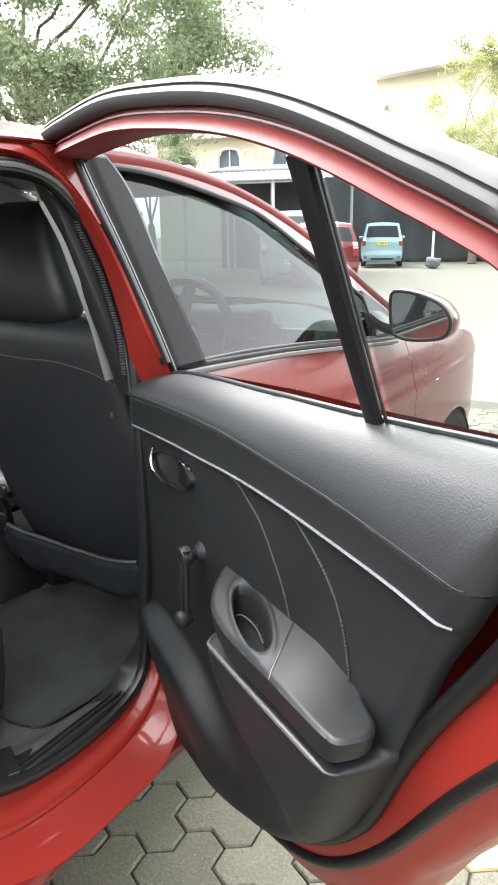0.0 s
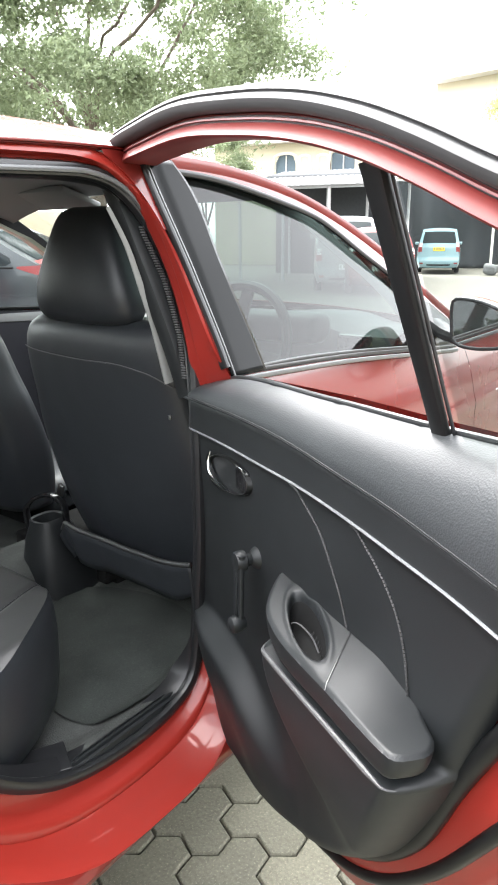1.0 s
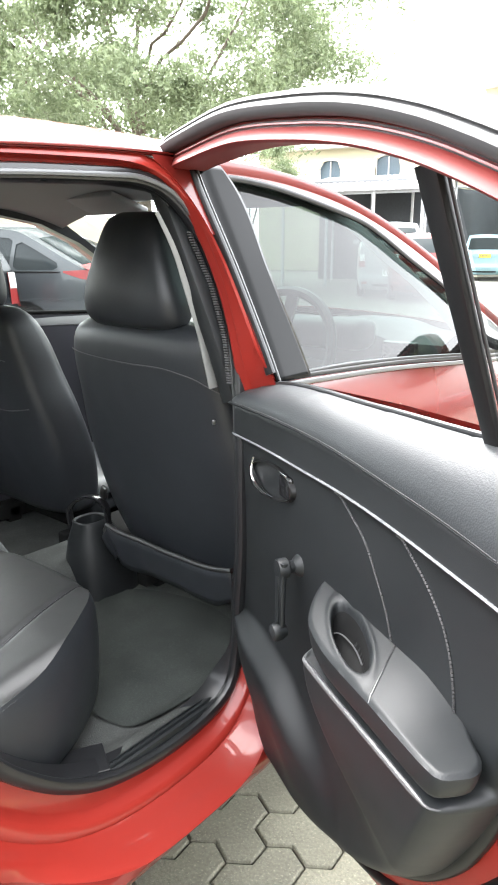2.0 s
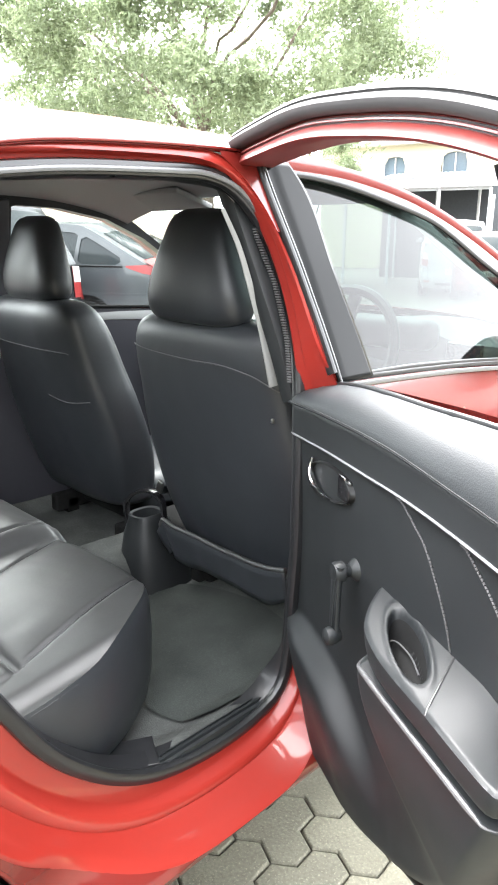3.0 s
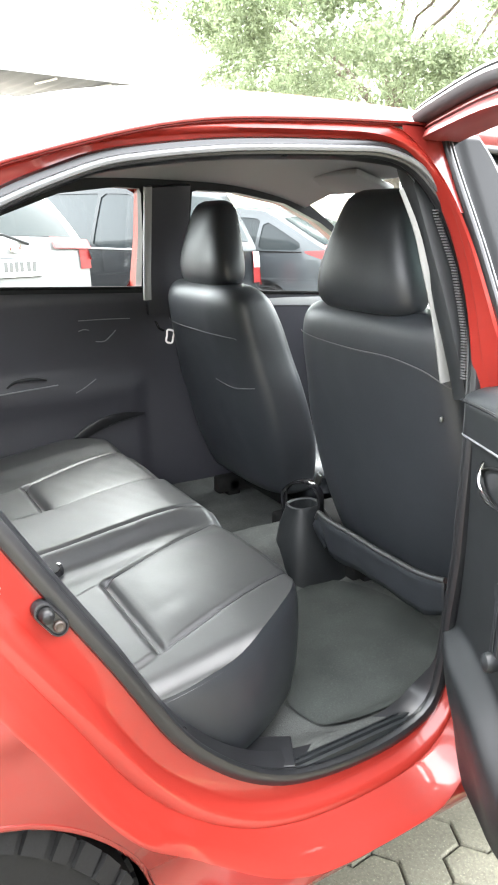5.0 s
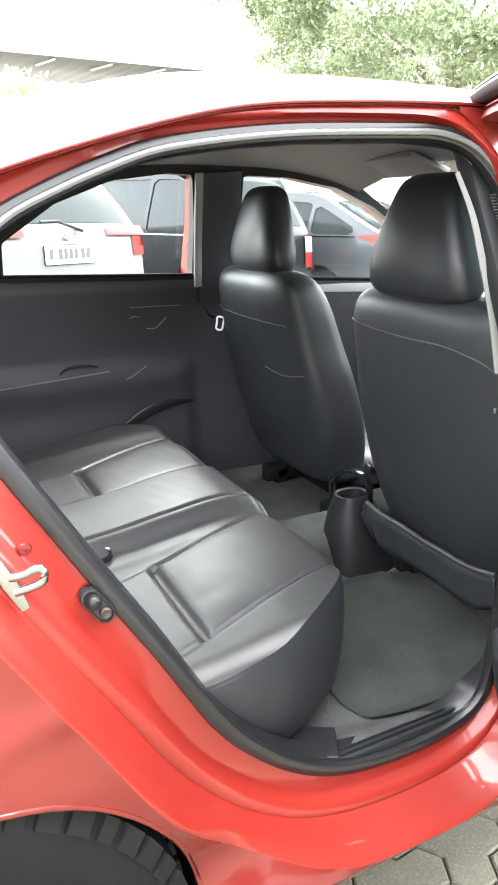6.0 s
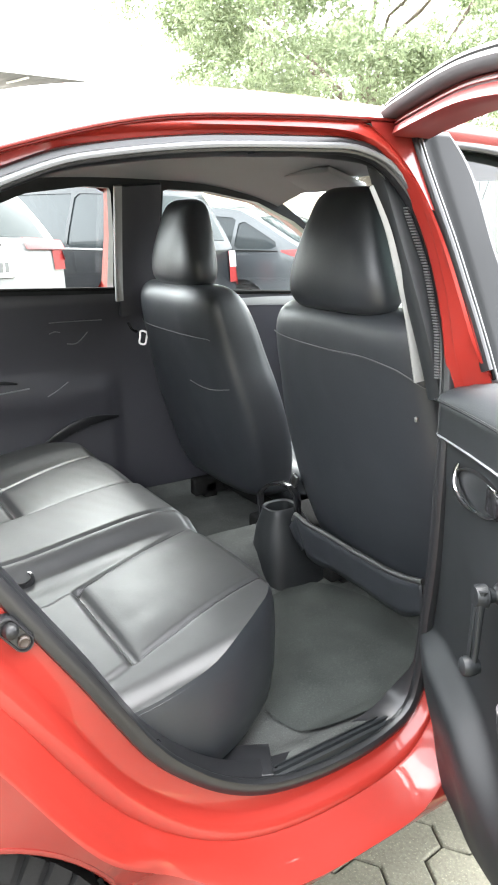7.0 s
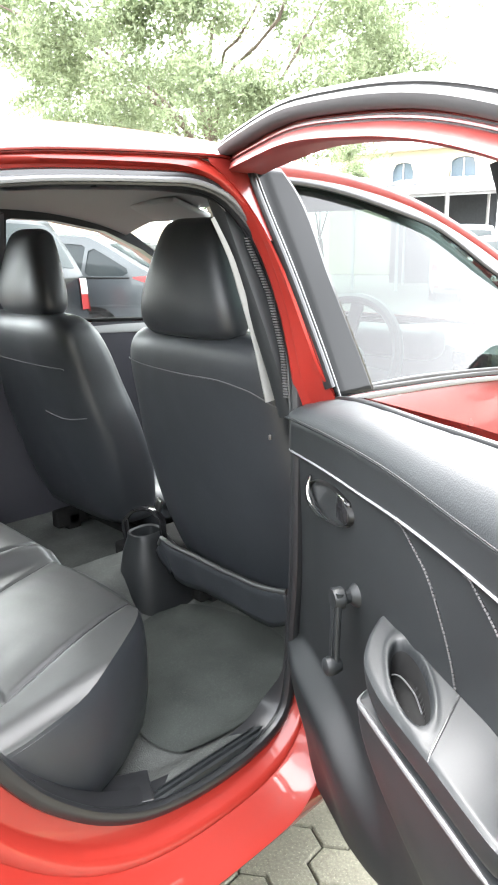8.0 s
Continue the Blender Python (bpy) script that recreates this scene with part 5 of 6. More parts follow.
def front_seat(y, label, ahead, yoke):
    seat = thing("front_seat", (0.15, y, 0.30), label, "car seat", "front seats")
    shift = Matrix.Translation((0, y, 0))
    bm = moved(puff(BACK, 56), shift)
    for v in bm.verts:
        v.co.x += 0.004 * noise.noise((v.co.x * 6, v.co.y * 7, v.co.z * 6))
    backrest = part("backrest", bm, LEATHER, seat, "black leatherette seat back", sharp=80)
    bm = moved(puff(HEAD, 40), Matrix.Translation((ahead, y, 0)))
    for v in bm.verts:
        w = (v.co.y - y) / 0.14
        crease = 0.0028 * math.exp(-((w + 0.42 + 0.5 * (v.co.z - 1.12)) / 0.09) ** 2) * smooth(1.05, 1.09, v.co.z) * smooth(1.20, 1.14, v.co.z)
        v.co.x += 0.004 * noise.noise((v.co.x * 9, v.co.y * 11, v.co.z * 9)) + (crease if v.co.x < -0.08 + ahead else 0.0)
    headrest = part("headrest", bm, LEATHER, seat, "black leatherette headrest", sharp=80)
    for dy in (-0.07, 0.07):
        part("headrest_post", sweep([(ahead - 0.070, y + dy, 1.02), (ahead - 0.080, y + dy, 1.08)], disc(0.006, 8), (1, 0, 0)), CHROME, headrest)
        part("post_sleeve", lathe((ahead - 0.072, y + dy, 1.046), (0, 0, 1), ((0.016, 0), (0.015, 0.010), (0.008, 0.012))), GLOSS_BLACK, headrest)
    for run in yoke:
        line = [(back_x(dy, z) - 0.002, y + dy, z) for dy, z in spline(run, 40)]
        part("yoke_seam", sweep(line, disc(0.0015, 5), (1, 0, 0)), LIP_GREY, backrest)
    cushion = moved(block((0.50, 0.46, 0.15), 0.06, 4, cuts=3), Matrix.Translation((0.40, y, 0.43)))
    part("cushion", cushion, LEATHER, seat, sharp=80)
    for dy in (-0.19, 0.19):
        part("rail", moved(block((0.55, 0.04, 0.06), 0.008), Matrix.Translation((0.33, y + dy, 0.34))), WELL, seat)
        part("leg", moved(block((0.05, 0.04, 0.06), 0.008), Matrix.Translation((0.12, y + dy, 0.325))), WELL, seat)
    part("seat_base", moved(block((0.40, 0.40, 0.10), 0.02), Matrix.Translation((0.36, y, 0.375))), WELL, seat)
    return seat


driver = front_seat(-0.372, "driver's seat in black leatherette with a loose cover flap", 0.0, [[(-0.250, 0.915), (-0.201, 0.947), (-0.163, 0.959), (-0.100, 0.968), (0.004, 0.968), (0.122, 0.973), (0.219, 0.980)]])
passenger = front_seat(0.370, "passenger seat in black leatherette with a belt buckle hanging", 0.028, [[(-0.210, 0.914), (-0.187, 0.917), (0.002, 0.919), (0.100, 0.921), (0.177, 0.925), (0.215, 0.930)], [(-0.240, 0.780), (-0.150, 0.768), (-0.060, 0.778)]])
# the driver's seat cover hangs open at its foot
flap_top = graph((-0.61, 0.526), (-0.598, 0.523), (-0.543, 0.512), (-0.475, 0.510), (-0.36, 0.514), (-0.276, 0.517), (-0.22, 0.523), (-0.17, 0.533))
flap_rows = []
for t in np.linspace(0, 1, 44):
    y = -0.172 - 0.432 * t
    ztop = float(flap_top(y)) - 0.040 * smooth(0.05, 0.0, t) + 0.002 * noise.noise((y * 11, 3, 0))
    x0 = -0.060 + 0.012 * t + 0.003 * noise.noise((y * 15, 8, 0))
    foot = 0.088 - 0.030 * smooth(0.10, 0.0, t) - 0.014 * smooth(0.85, 1.0, t) + 0.004 * math.sin(9 * t)
    back = x0 + 0.034
    flap_rows.append([(back, y, ztop - 0.030), (x0 + 0.010, y, ztop - 0.004), (x0 + 0.003, y, ztop + 0.001), (x0, y, ztop - 0.002)]
                     + [(x0 + 0.016 * q ** 1.3 + 0.008 * noise.noise((y * 13, q * 2, 4)) * q, y + 0.03 * q * smooth(0.15, 0, t) * -1, ztop - 0.004 - foot * q) for q in (0.2, 0.4, 0.6, 0.8, 1.0)])
part("cover_flap", loft(flap_rows, closed=False), LEATHER, driver, "loose leatherette flap of the seat cover", thick=0.003, sharp=80)
part("flap_hem", sweep([r[2] for r in flap_rows[1:]], disc(0.0065, 10), (0, 0, 1)), WORN_LEATHER, driver)
part("buckle_strap", sweep(spline([(-0.122, 0.632, 0.915), (-0.112, 0.628, 0.893), (-0.096, 0.624, 0.884)], 10), slab(0.004, 0.012, 0.3), (1, 0, 0)), GLOSS_BLACK, passenger)
tongue_at = lambda a, b: Vector((-0.078 + 0.84 * a + 0.22 * b, 0.618 - 0.35 * a, 0.864 - 0.25 * a + 0.97 * b))
part("buckle_plate", sweep([tongue_at(a, b) for a, b in spline([(-0.012, 0.019), (0.009, 0.019), (0.011, 0.0), (0.009, -0.019), (-0.010, -0.019), (-0.011, 0.0)], 24, True)], slab(0.003, 0.0065, 0.4), (0.35, 0.9, 0), True), STEEL, passenger, "bright slotted belt tongue")
part("seat_bolt", lathe((-0.134, 0.378, 0.345), (-1, 0, 0.2), ((0.016, -0.02), (0.016, 0.0), (0.008, 0.008), (0.0005, 0.009))), STEEL, passenger)

bench = thing("rear_bench", (-0.6, 0, 0.30), "black leatherette rear bench seat with sewn panels", "rear seat")


def bench_z(x, y):
    """The padded top of the bench: two outer seats with a raised middle, and sewn grooves."""
    front = smooth(-0.78, -0.38, x)
    z = 0.522 + 0.044 * front
    along = min(max((x + 0.645) / 0.265, -0.2), 1.1)
    z += 0.027 * smooth(-0.182, -0.128, y) * smooth(0.145, 0.085, y) * (1 - 0.35 * smooth(-0.42, -0.33, x)) - 0.006 * math.exp(-((y + 0.205) / 0.035) ** 2)
    groove = 0.0
    for inn, out in ((-0.275 + 0.085 * along, -0.55 + 0.075 * along), (0.130 + 0.020 * along, 0.345 + 0.07 * along)):
        lo, hi = min(inn, out), max(inn, out)
        w = (y - (lo + hi) / 2) / ((hi - lo) / 2)
        inside = smooth(1.06, 0.96, abs(w))
        if x > -0.645:
            z += 0.005 * max(0.0, 1 - abs(w) ** 4.0) * smooth(-0.655, -0.58, x)
        else:
            z += 0.006 * inside * smooth(-0.644, -0.665, x)
        groove += 0.014 * math.exp(-((x + 0.641) / 0.009) ** 2) * inside
        for e in (inn, out):
            groove += 0.005 * math.exp(-((y - e) / 0.005) ** 2) * smooth(-0.66, -0.64, x)
    for yc in (-0.115, 0.098):
        groove += 0.008 * math.exp(-((y - yc) / 0.005) ** 2)
    z += 0.010 * smooth(0.42, 0.50, y)
    z += 0.0012 * noise.noise((x * 5 + y * 3, y * 5, 7)) * smooth(-0.3, -0.4, x)
    z -= 0.022 * (1 - smooth(-0.322, -0.365, x)) ** 2
    z -= 0.014 * smooth(0.585, 0.640, abs(y)) ** 2
    return z - groove + 0.0008 * noise.noise((x * 9, y * 9, 2)) + 0.0006 * noise.noise((x * 34 + y * 12, y * 16, 5))


bench_edge = spline([(-1.0, -0.635), (-0.70, -0.645), (-0.61, -0.643), (-0.524, -0.626), (-0.435, -0.580), (-0.352, -0.508), (-0.322, -0.40), (-0.325, -0.10), (-0.325, 0.10), (-0.318, 0.36), (-0.335, 0.50), (-0.40, 0.575), (-0.52, 0.615), (-0.70, 0.625), (-1.0, 0.615)], 110)
bench_poly = np.array([tuple(p) for p in bench_edge])
seat_top = part("cushion_top", cut_sheet(-1.0, -0.31, -0.66, 0.64, 0.0045, [(bench_poly, True)], lambda x, y: (x, y, bench_z(x, y))), WORN_LEATHER, bench, "sewn black leatherette seat cushion", sharp=80)
skirt = []
for drop, inn in ((0.0, 0.0), (0.012, -0.005), (0.03, -0.009), (0.08, -0.012), (0.14, -0.010), (0.19, -0.002), (0.205, 0.012)):
    row = []
    for x, y in bench_poly:
        k = 1 - inn * 0.9
        row.append((x - inn * smooth(-0.9, -0.4, x), y * k, max(bench_z(x, y) - drop * (bench_z(x, y) - 0.33) / 0.205, 0.30) + 0.003 * noise.noise((x * 12, y * 12, drop * 20))))
    skirt.append(row)
part("cushion_skirt", loft(skirt, closed=False), LEATHER, bench, "black leatherette front and side of the cushion", sharp=80)
part("cushion_piping", sweep([(x - 0.001, y * 1.001, bench_z(x, y) - 0.007) for x, y in bench_poly], disc(0.0016, 6), (0, 0, 1)), LEATHER, bench)
for ya, yb in ((-0.275, -0.19), (-0.55, -0.475), (0.130, 0.150), (0.345, 0.415)):
    run = [(x, ya + (yb - ya) * (x + 0.645) / 0.265) for x in np.linspace(-0.64, -0.345, 30)]
    part("seam", sweep([(x, y, bench_z(x, y) + 0.0008) for x, y in run], disc(0.0014, 5), (0, 0, 1)), RUBBER, seat_top)
for yc in (-0.115, 0.098):
    part("seam", sweep([(x, yc, bench_z(x, yc) + 0.0008) for x in np.linspace(-0.98, -0.345, 40)], disc(0.0014, 5), (0, 0, 1)), RUBBER, seat_top)
part("buckle_pocket", lathe((-0.715, -0.165, bench_z(-0.715, -0.165) - 0.006), (-0.2, -0.2, 1), ((0.024, -0.01), (0.022, 0.010), (0.017, 0.011), (0.015, 0.0), (0.0005, -0.004)), 16), GLOSS_BLACK, seat_top, "dark pocket for a belt buckle")
for inn, out in ((-0.276, -0.550), (0.131, 0.345)):
    part("seam", sweep([(-0.645, y, bench_z(-0.645, y) + 0.001) for y in np.linspace(inn, out, 24)], disc(0.0017, 5), (0, 0, 1)), RUBBER, seat_top)
rows = []
for y in np.linspace(-0.63, 0.63, 40):
    bulge = 0.02 * math.cos(3 * math.pi * y / 1.26) ** 2
    rows.append([(-0.86 - 0.22 * t - bulge * math.sin(math.pi * t) * -1 - 0.03 * (1 - (2 * t - 1) ** 6), y, 0.50 + 0.50 * t) for t in np.linspace(0, 1, 14)])
part("backrest", loft(rows, closed=False), LEATHER, bench, "upright rear backrest", thick=0.08, sharp=80)


# ---- the yard ----
tagged(new("ground", mesh_of("ground", cut_sheet(-600, 600, -600, 600, 60, [], lambda x, y: (x, y, GROUND - 0.030)), LOT)), "pale worn concrete yard", "ground", kind="structure")


def car_wheel(x, y, r, paint_parent):
    s = 1 if y > 0 else -1
    ty = part("wheel", lathe((x, y, r), (0, s, 0), ((r * 0.62, -0.09), (r * 0.95, -0.09), (r, -0.06), (r, 0.05), (r * 0.94, 0.085), (r * 0.66, 0.088), (r * 0.62, 0.07)), 32), TYRE, paint_parent)
    rim = [lathe((x, y, r), (0, s, 0), ((r * 0.64, 0.078), (r * 0.60, 0.082), (r * 0.57, 0.05), (r * 0.2, 0.03), (0.001, 0.03)), 24)]
    for i in range(5):
        a = 2 * math.pi * i / 5
        rim.append(sweep([(x + q * math.cos(a), y + s * w, r + q * math.sin(a)) for q, w in ((0.02, 0.06), (r * 0.6, 0.075))], slab(0.02, 0.06, 0.4), (0, 1, 0)))
    part("rim", joined(*rim), ALLOY, ty)


def parked_car(name, paint, L, W, H, label, nose, glass_low, gate_lean, lamp, plate, badge=False, rails=False, lamp_z=(0.85, 1.15), lamp_in=0.62):
    """A parked vehicle, x forward from its rear bumper, with windows, lamps, plate and wheels."""
    root = thing(name, (0, 0, 0), label, "car", "parked cars")
    belt_z = glass_low
    prof = [(0.10, 0.24), (0.02, 0.34), (0.0, 0.52), (0.035, 0.62), (0.05, belt_z - 0.04), (0.06 + gate_lean * 0.05, belt_z + 0.02), (0.06 + gate_lean, H - 0.10), (0.16 + gate_lean * 1.25, H - 0.02), (0.42 * L, H), (0.52 * L, H - 0.02), (0.60 * L, H - 0.09), (nose, belt_z + 0.10), (nose + 0.10, belt_z + 0.04), (0.93 * L, 0.84), (0.985 * L, 0.70), (L, 0.52), (0.985 * L, 0.30), (0.96 * L, 0.22)]
    line = spline(prof, 120)
    width_z = graph((0.2, 0.90), (0.45, 1.0), (0.75, 1.0), (belt_z, 0.965), (H - 0.05, 0.77), (H + 0.05, 0.74))

    def half(x, z):
        end = min(smooth(-0.35, 0.45, x), smooth(L + 0.30, L - 0.65, x))
        return W / 2 * float(width_z(z)) * (0.86 + 0.14 * end)

    sil = [tuple(p) for p in line] + [(0.93 * L, 0.2), (0.1, 0.2)]
    arches = [circle(ax, 0.31, 0.37, 40) for ax in (0.19 * L + 0.02, 0.80 * L)]
    top_in = [(x, z - 0.085) for x, z in line if z > belt_z + 0.13 and z - 0.085 > belt_z + 0.05]
    x0, x1 = top_in[0][0] + 0.06, top_in[-1][0] - 0.05
    roof_at = lambda x: float(np.interp(x, [p[0] for p in line[20:100]], [p[1] for p in line[20:100]])) - 0.09
    cuts = [x0 + (x1 - x0) * k for k in (0.0, 0.24, 0.62, 1.0)]
    panes = []
    for a, b in zip(cuts, cuts[1:]):
        xs = np.linspace(a + 0.025, b - 0.025, 10)
        panes.append([(xs[0], belt_z + 0.03)] + [(xs[-1], belt_z + 0.03)] + [(x, max(roof_at(x), belt_z + 0.045)) for x in xs[::-1]])
    for s in (1, -1):
        part("body_side", cut_sheet(-0.02, L + 0.02, 0.20, H + 0.02, 0.04, [(sil, True)] + [(c, False) for c in arches] + [(p, False) for p in panes], lambda x, z: (x, s * half(x, z), z)), paint, root)
        for p in panes:
            q = np.array(p)
            part("side_window", cut_sheet(q[:, 0].min() - 0.03, q[:, 0].max() + 0.03, q[:, 1].min() - 0.03, q[:, 1].max() + 0.03, 0.06, [(outset(q, 0.01), True)], lambda x, z: (x, s * (half(x, z) - 0.010), z)), GLASS_DARK, root)
        part("door_handle", moved(block((0.16, 0.03, 0.025), 0.008), Matrix.Translation((cuts[1] + 0.10, s * (half(cuts[1], belt_z - 0.12) + 0.012), belt_z - 0.12))), paint, root)
        part("sill_trim", sweep([(x, s * (half(x, 0.28) + 0.004), 0.28) for x in np.linspace(0.19 * L + 0.42, 0.80 * L - 0.42, 12)], slab(0.02, 0.09, 0.3), (0, s, 0)), SATIN_BLACK, root)
        part("waist_line", sweep([(x, s * (half(x, belt_z + 0.012) + 0.004), belt_z + 0.012) for x in np.linspace(x0, x1, 16)], slab(0.012, 0.016, 0.3), (0, s, 0)), CHROME if rails else RUBBER, root)
        if rails:
            part("roof_rail", sweep(spline([(0.75, s * W * 0.36, H - 0.02), (0.85, s * W * 0.365, H + 0.045), (0.45 * L, s * W * 0.365, H + 0.06), (0.55 * L, s * W * 0.36, H - 0.01)], 20), disc(0.018, 8), (0, 0, 1)), STEEL, root)
        for ax in (0.19 * L + 0.02, 0.80 * L):
            car_wheel(ax, s * (W / 2 - 0.10), 0.31, root)

    def shell(t0, t1, s0=-1.0, s1=1.0, out=0.0, ns=16, nt=None):
        rows = []
        for t in np.linspace(t0, t1, nt or max(3, int((t1 - t0) * 120))):
            i = t * 119
            p = np.array([np.interp(i, range(120), line[:, 0]), np.interp(i, range(120), line[:, 1])])
            j = min(max(int(i), 1), 118)
            d = line[j + 1] - line[j - 1]
            d /= np.linalg.norm(d)
            nrm = np.array([-d[1], d[0]])
            row = []
            for s in np.linspace(s0, s1, ns):
                b = (0.05 * (1 - abs(s) ** 2.5) - 0.0) + out
                q = p + nrm * b
                row.append((q[0], s * (half(p[0], p[1]) + (out if abs(s) > 0.97 else 0)), q[1]))
            rows.append(row)
        return loft(rows, closed=False)

    at_z = lambda z: next(i for i, p in enumerate(line) if p[1] >= z) / 119
    at_x = lambda x: next(i for i, p in enumerate(line) if p[0] >= x and i > 40) / 119
    tg, tr, tw = at_z(belt_z + 0.03), at_z(H - 0.13), at_x(0.60 * L)
    part("rear_bumper", shell(0.0, at_z(0.60)), paint, root)
    part("tailgate", shell(at_z(0.60), tg), paint, root)
    part("gate_frame", shell(tg, tr), paint, root)
    part("rear_window", shell(tg + 0.004, tr - 0.004, -0.86, 0.86, 0.006), REAR_GLASS, root, "tinted rear window")
    part("roof", shell(tr, tw), paint, root)
    part("windscreen", shell(tw, at_x(nose)), GLASS_DARK, root, "tinted windscreen")
    part("bonnet", shell(at_x(nose), at_x(0.96 * L)), paint, root)
    part("front_bumper", shell(at_x(0.96 * L), 1.0), paint, root)
    for s in (1, -1):
        lo, hi = at_z(lamp_z[0]), at_z(lamp_z[1])
        if lamp == "wide":
            part("tail_lamp", shell(at_z(lamp_z[1] - 0.09), hi, s * lamp_in, s * 1.0, 0.030, 10), RED_LAMP, root, "red tail lamp")
            part("tail_lamp_foot", shell(lo, at_z(lamp_z[1] - 0.09), s * 0.86, s * 1.0, 0.012, 6), RED_LAMP, root)
        else:
            part("tail_lamp", shell(lo, hi, s * 0.84, s * 1.0, 0.012, 8), RED_LAMP, root, "red tail lamp")
            part("clear_lamp", shell(lo + (hi - lo) * 0.5, hi, s * 0.85, s * 0.99, 0.016, 8), CLEAR_LAMP, root, "clear upper half of the tail lamp")
        za, zb = (lamp_z[0], lamp_z[1]) if lamp != "wide" else (lamp_z[1] - 0.12, lamp_z[1])
        quad = [(0.0, za), (0.16, za + 0.02), (0.42 if lamp == "wide" and lamp_z[1] < 1.1 else 0.18, zb - 0.02), (0.05, zb)]
        part("lamp_side", cut_sheet(-0.02, 0.46, za - 0.02, zb + 0.02, 0.03, [(quad, True)], lambda x, z: (x, s * (half(x, z) + 0.008), z)), RED_LAMP, root)
        part("reflector", shell(at_z(0.36), at_z(0.41), s * 0.78, s * 0.95, 0.008, 5), RED_LAMP, root)
        part("head_lamp", shell(at_x(0.945 * L), at_x(0.975 * L), s * 0.62, s * 0.98, 0.008, 6), CLEAR_LAMP, root)
        part("side_mirror", moved(block((0.10, 0.18, 0.13), 0.04), Matrix.Translation((nose - 0.15, s * (W / 2 + 0.05), belt_z + 0.08))), paint, root)
    pz = belt_z - 0.13 if plate != "low" else 0.62
    px = float(np.interp(pz, [p[1] for p in line[:40]], [p[0] for p in line[:40]])) - 0.062
    part("plate_frame", moved(block((0.014, 0.440, 0.145), 0.005), Matrix.Translation((px + 0.004, 0, pz))), PLASTIC, root)
    board = part("number_plate", moved(block((0.012, 0.43, 0.135), 0.004), Matrix.Translation((px, 0, pz))), PLATE_YELLOW if plate == "yellow" else PLATE_WHITE, root, "number plate with plain bars")
    for k, w in ((-0.165, 0.03), (-0.085, 0.03), (-0.04, 0.03), (0.005, 0.03), (0.05, 0.03), (0.11, 0.032), (0.16, 0.032)):
        part("bar", moved(block((0.004, w, 0.075), 0.0), Matrix.Translation((px - 0.008, -k, pz + 0.008))), PLATE_INK, board)
    part("gate_garnish", shell(at_z(pz + 0.088), at_z(pz + 0.112), -0.80, 0.80, 0.012, 14), RUBBER if badge else paint, root)
    if badge:
        part("badge", moved(block((0.012, 0.10, 0.065), 0.02), Matrix.Translation((px - 0.006, 0, pz + 0.145))), CHROME, root)
        tz = belt_z + 0.05
        part("wiper", sweep([(0.03, -0.16, tz - 0.01), (0.03, 0.06, tz + 0.060), (0.035, 0.20, tz + 0.055)], slab(0.02, 0.022, 0.3), (-1, 0, 0)), RUBBER, root, "black rear wiper")
    part("number_lamp", shell(at_z(0.30), at_z(0.36), -0.6, 0.6, 0.006, 10), SATIN_BLACK, root)
    part("underside", moved(block((L * 0.9, W * 0.8, 0.05), 0.01), Matrix.Translation((L * 0.5, 0, 0.24))), WELL, root)
    return root


def park(root, x, y, heading):
    """Stands a vehicle with the middle of its rear at x, y, looking towards heading degrees from +x."""
    root.matrix_basis = pose(x, y, GROUND, 0, 0, heading)
    return root


white_van = park(parked_car("parked_car", WHITE_PAINT, 4.07, 1.60, 1.60, "white hatchback van parked with its tail to the yard", 3.0, 1.10, 0.36, "wide", "high", True, False, (0.90, 1.13), 0.50), 0.235, 4.05, 110)
black_van = park(parked_car("parked_car", BLACK_PAINT, 4.48, 1.70, 1.68, "black people carrier with roof rails parked in a row", 3.2, 1.05, 0.32, "tall", "low", False, True, (0.66, 0.98)), 2.43, 5.00, 110)
grey_saloon = park(parked_car("parked_car", GREY_PAINT, 4.42, 1.72, 1.48, "dark grey saloon parked in a row beside a black van", 3.1, 0.99, 0.80, "wide", "low", False, False, (0.86, 1.03), 0.45), 4.58, 5.19, 115)
park(parked_car("parked_car", BLUE_PAINT, 4.19, 1.66, 1.69, "light blue people carrier parked under the shelter", 3.1, 1.05, 0.25, "tall", "yellow", False, False, (0.80, 1.15)), 26.05, 9.60, 23.0)
for cx, cy, hd, ch, pm, lb in ((14.6, 6.3, 32, 1.55, RED, "red hatchback parked near the shelter"), (15.1, 7.5, 32, 1.84, SILVER_PAINT, "tall silver grey car parked beside a red one")):
    c = parked_car("parked_car", pm, 4.0, 1.66, ch, lb, 2.9, ch - 0.53, 0.40, "tall", "low", lamp_z=(0.75, 1.05))
    park(c, cx, cy, hd)
# unseen copies added across the yard, ahead of the bonnet and right, for reflections
for src, x, y, hd in ((white_van, 9.5, -9.0, -75), (black_van, 12.6, -8.4, -75), (grey_saloon, 15.8, -7.6, -75), (white_van, 19.0, -7.0, -75), (black_van, 6.4, -9.8, -75)):
    copy_thing(src, pose(x, y, GROUND, 0, 0, hd))


# ---- buildings and shelters round the yard ----
EYE0 = Vector((-1.06, -1.52, 0))


def polar(deg, far, z=0.0):
    return EYE0 + Vector((far * math.cos(radians(deg)), far * math.sin(radians(deg)), z))


def wall_frame(a, b):
    """A wall's own axes: along it from a to b, and out towards the yard."""
    d = (b - a)
    length = d.length
    d = d.normalized()
    n = Vector((d.y, -d.x, 0))
    if n.dot(EYE0 - a) < 0:
        n = -n
    return d, n, length


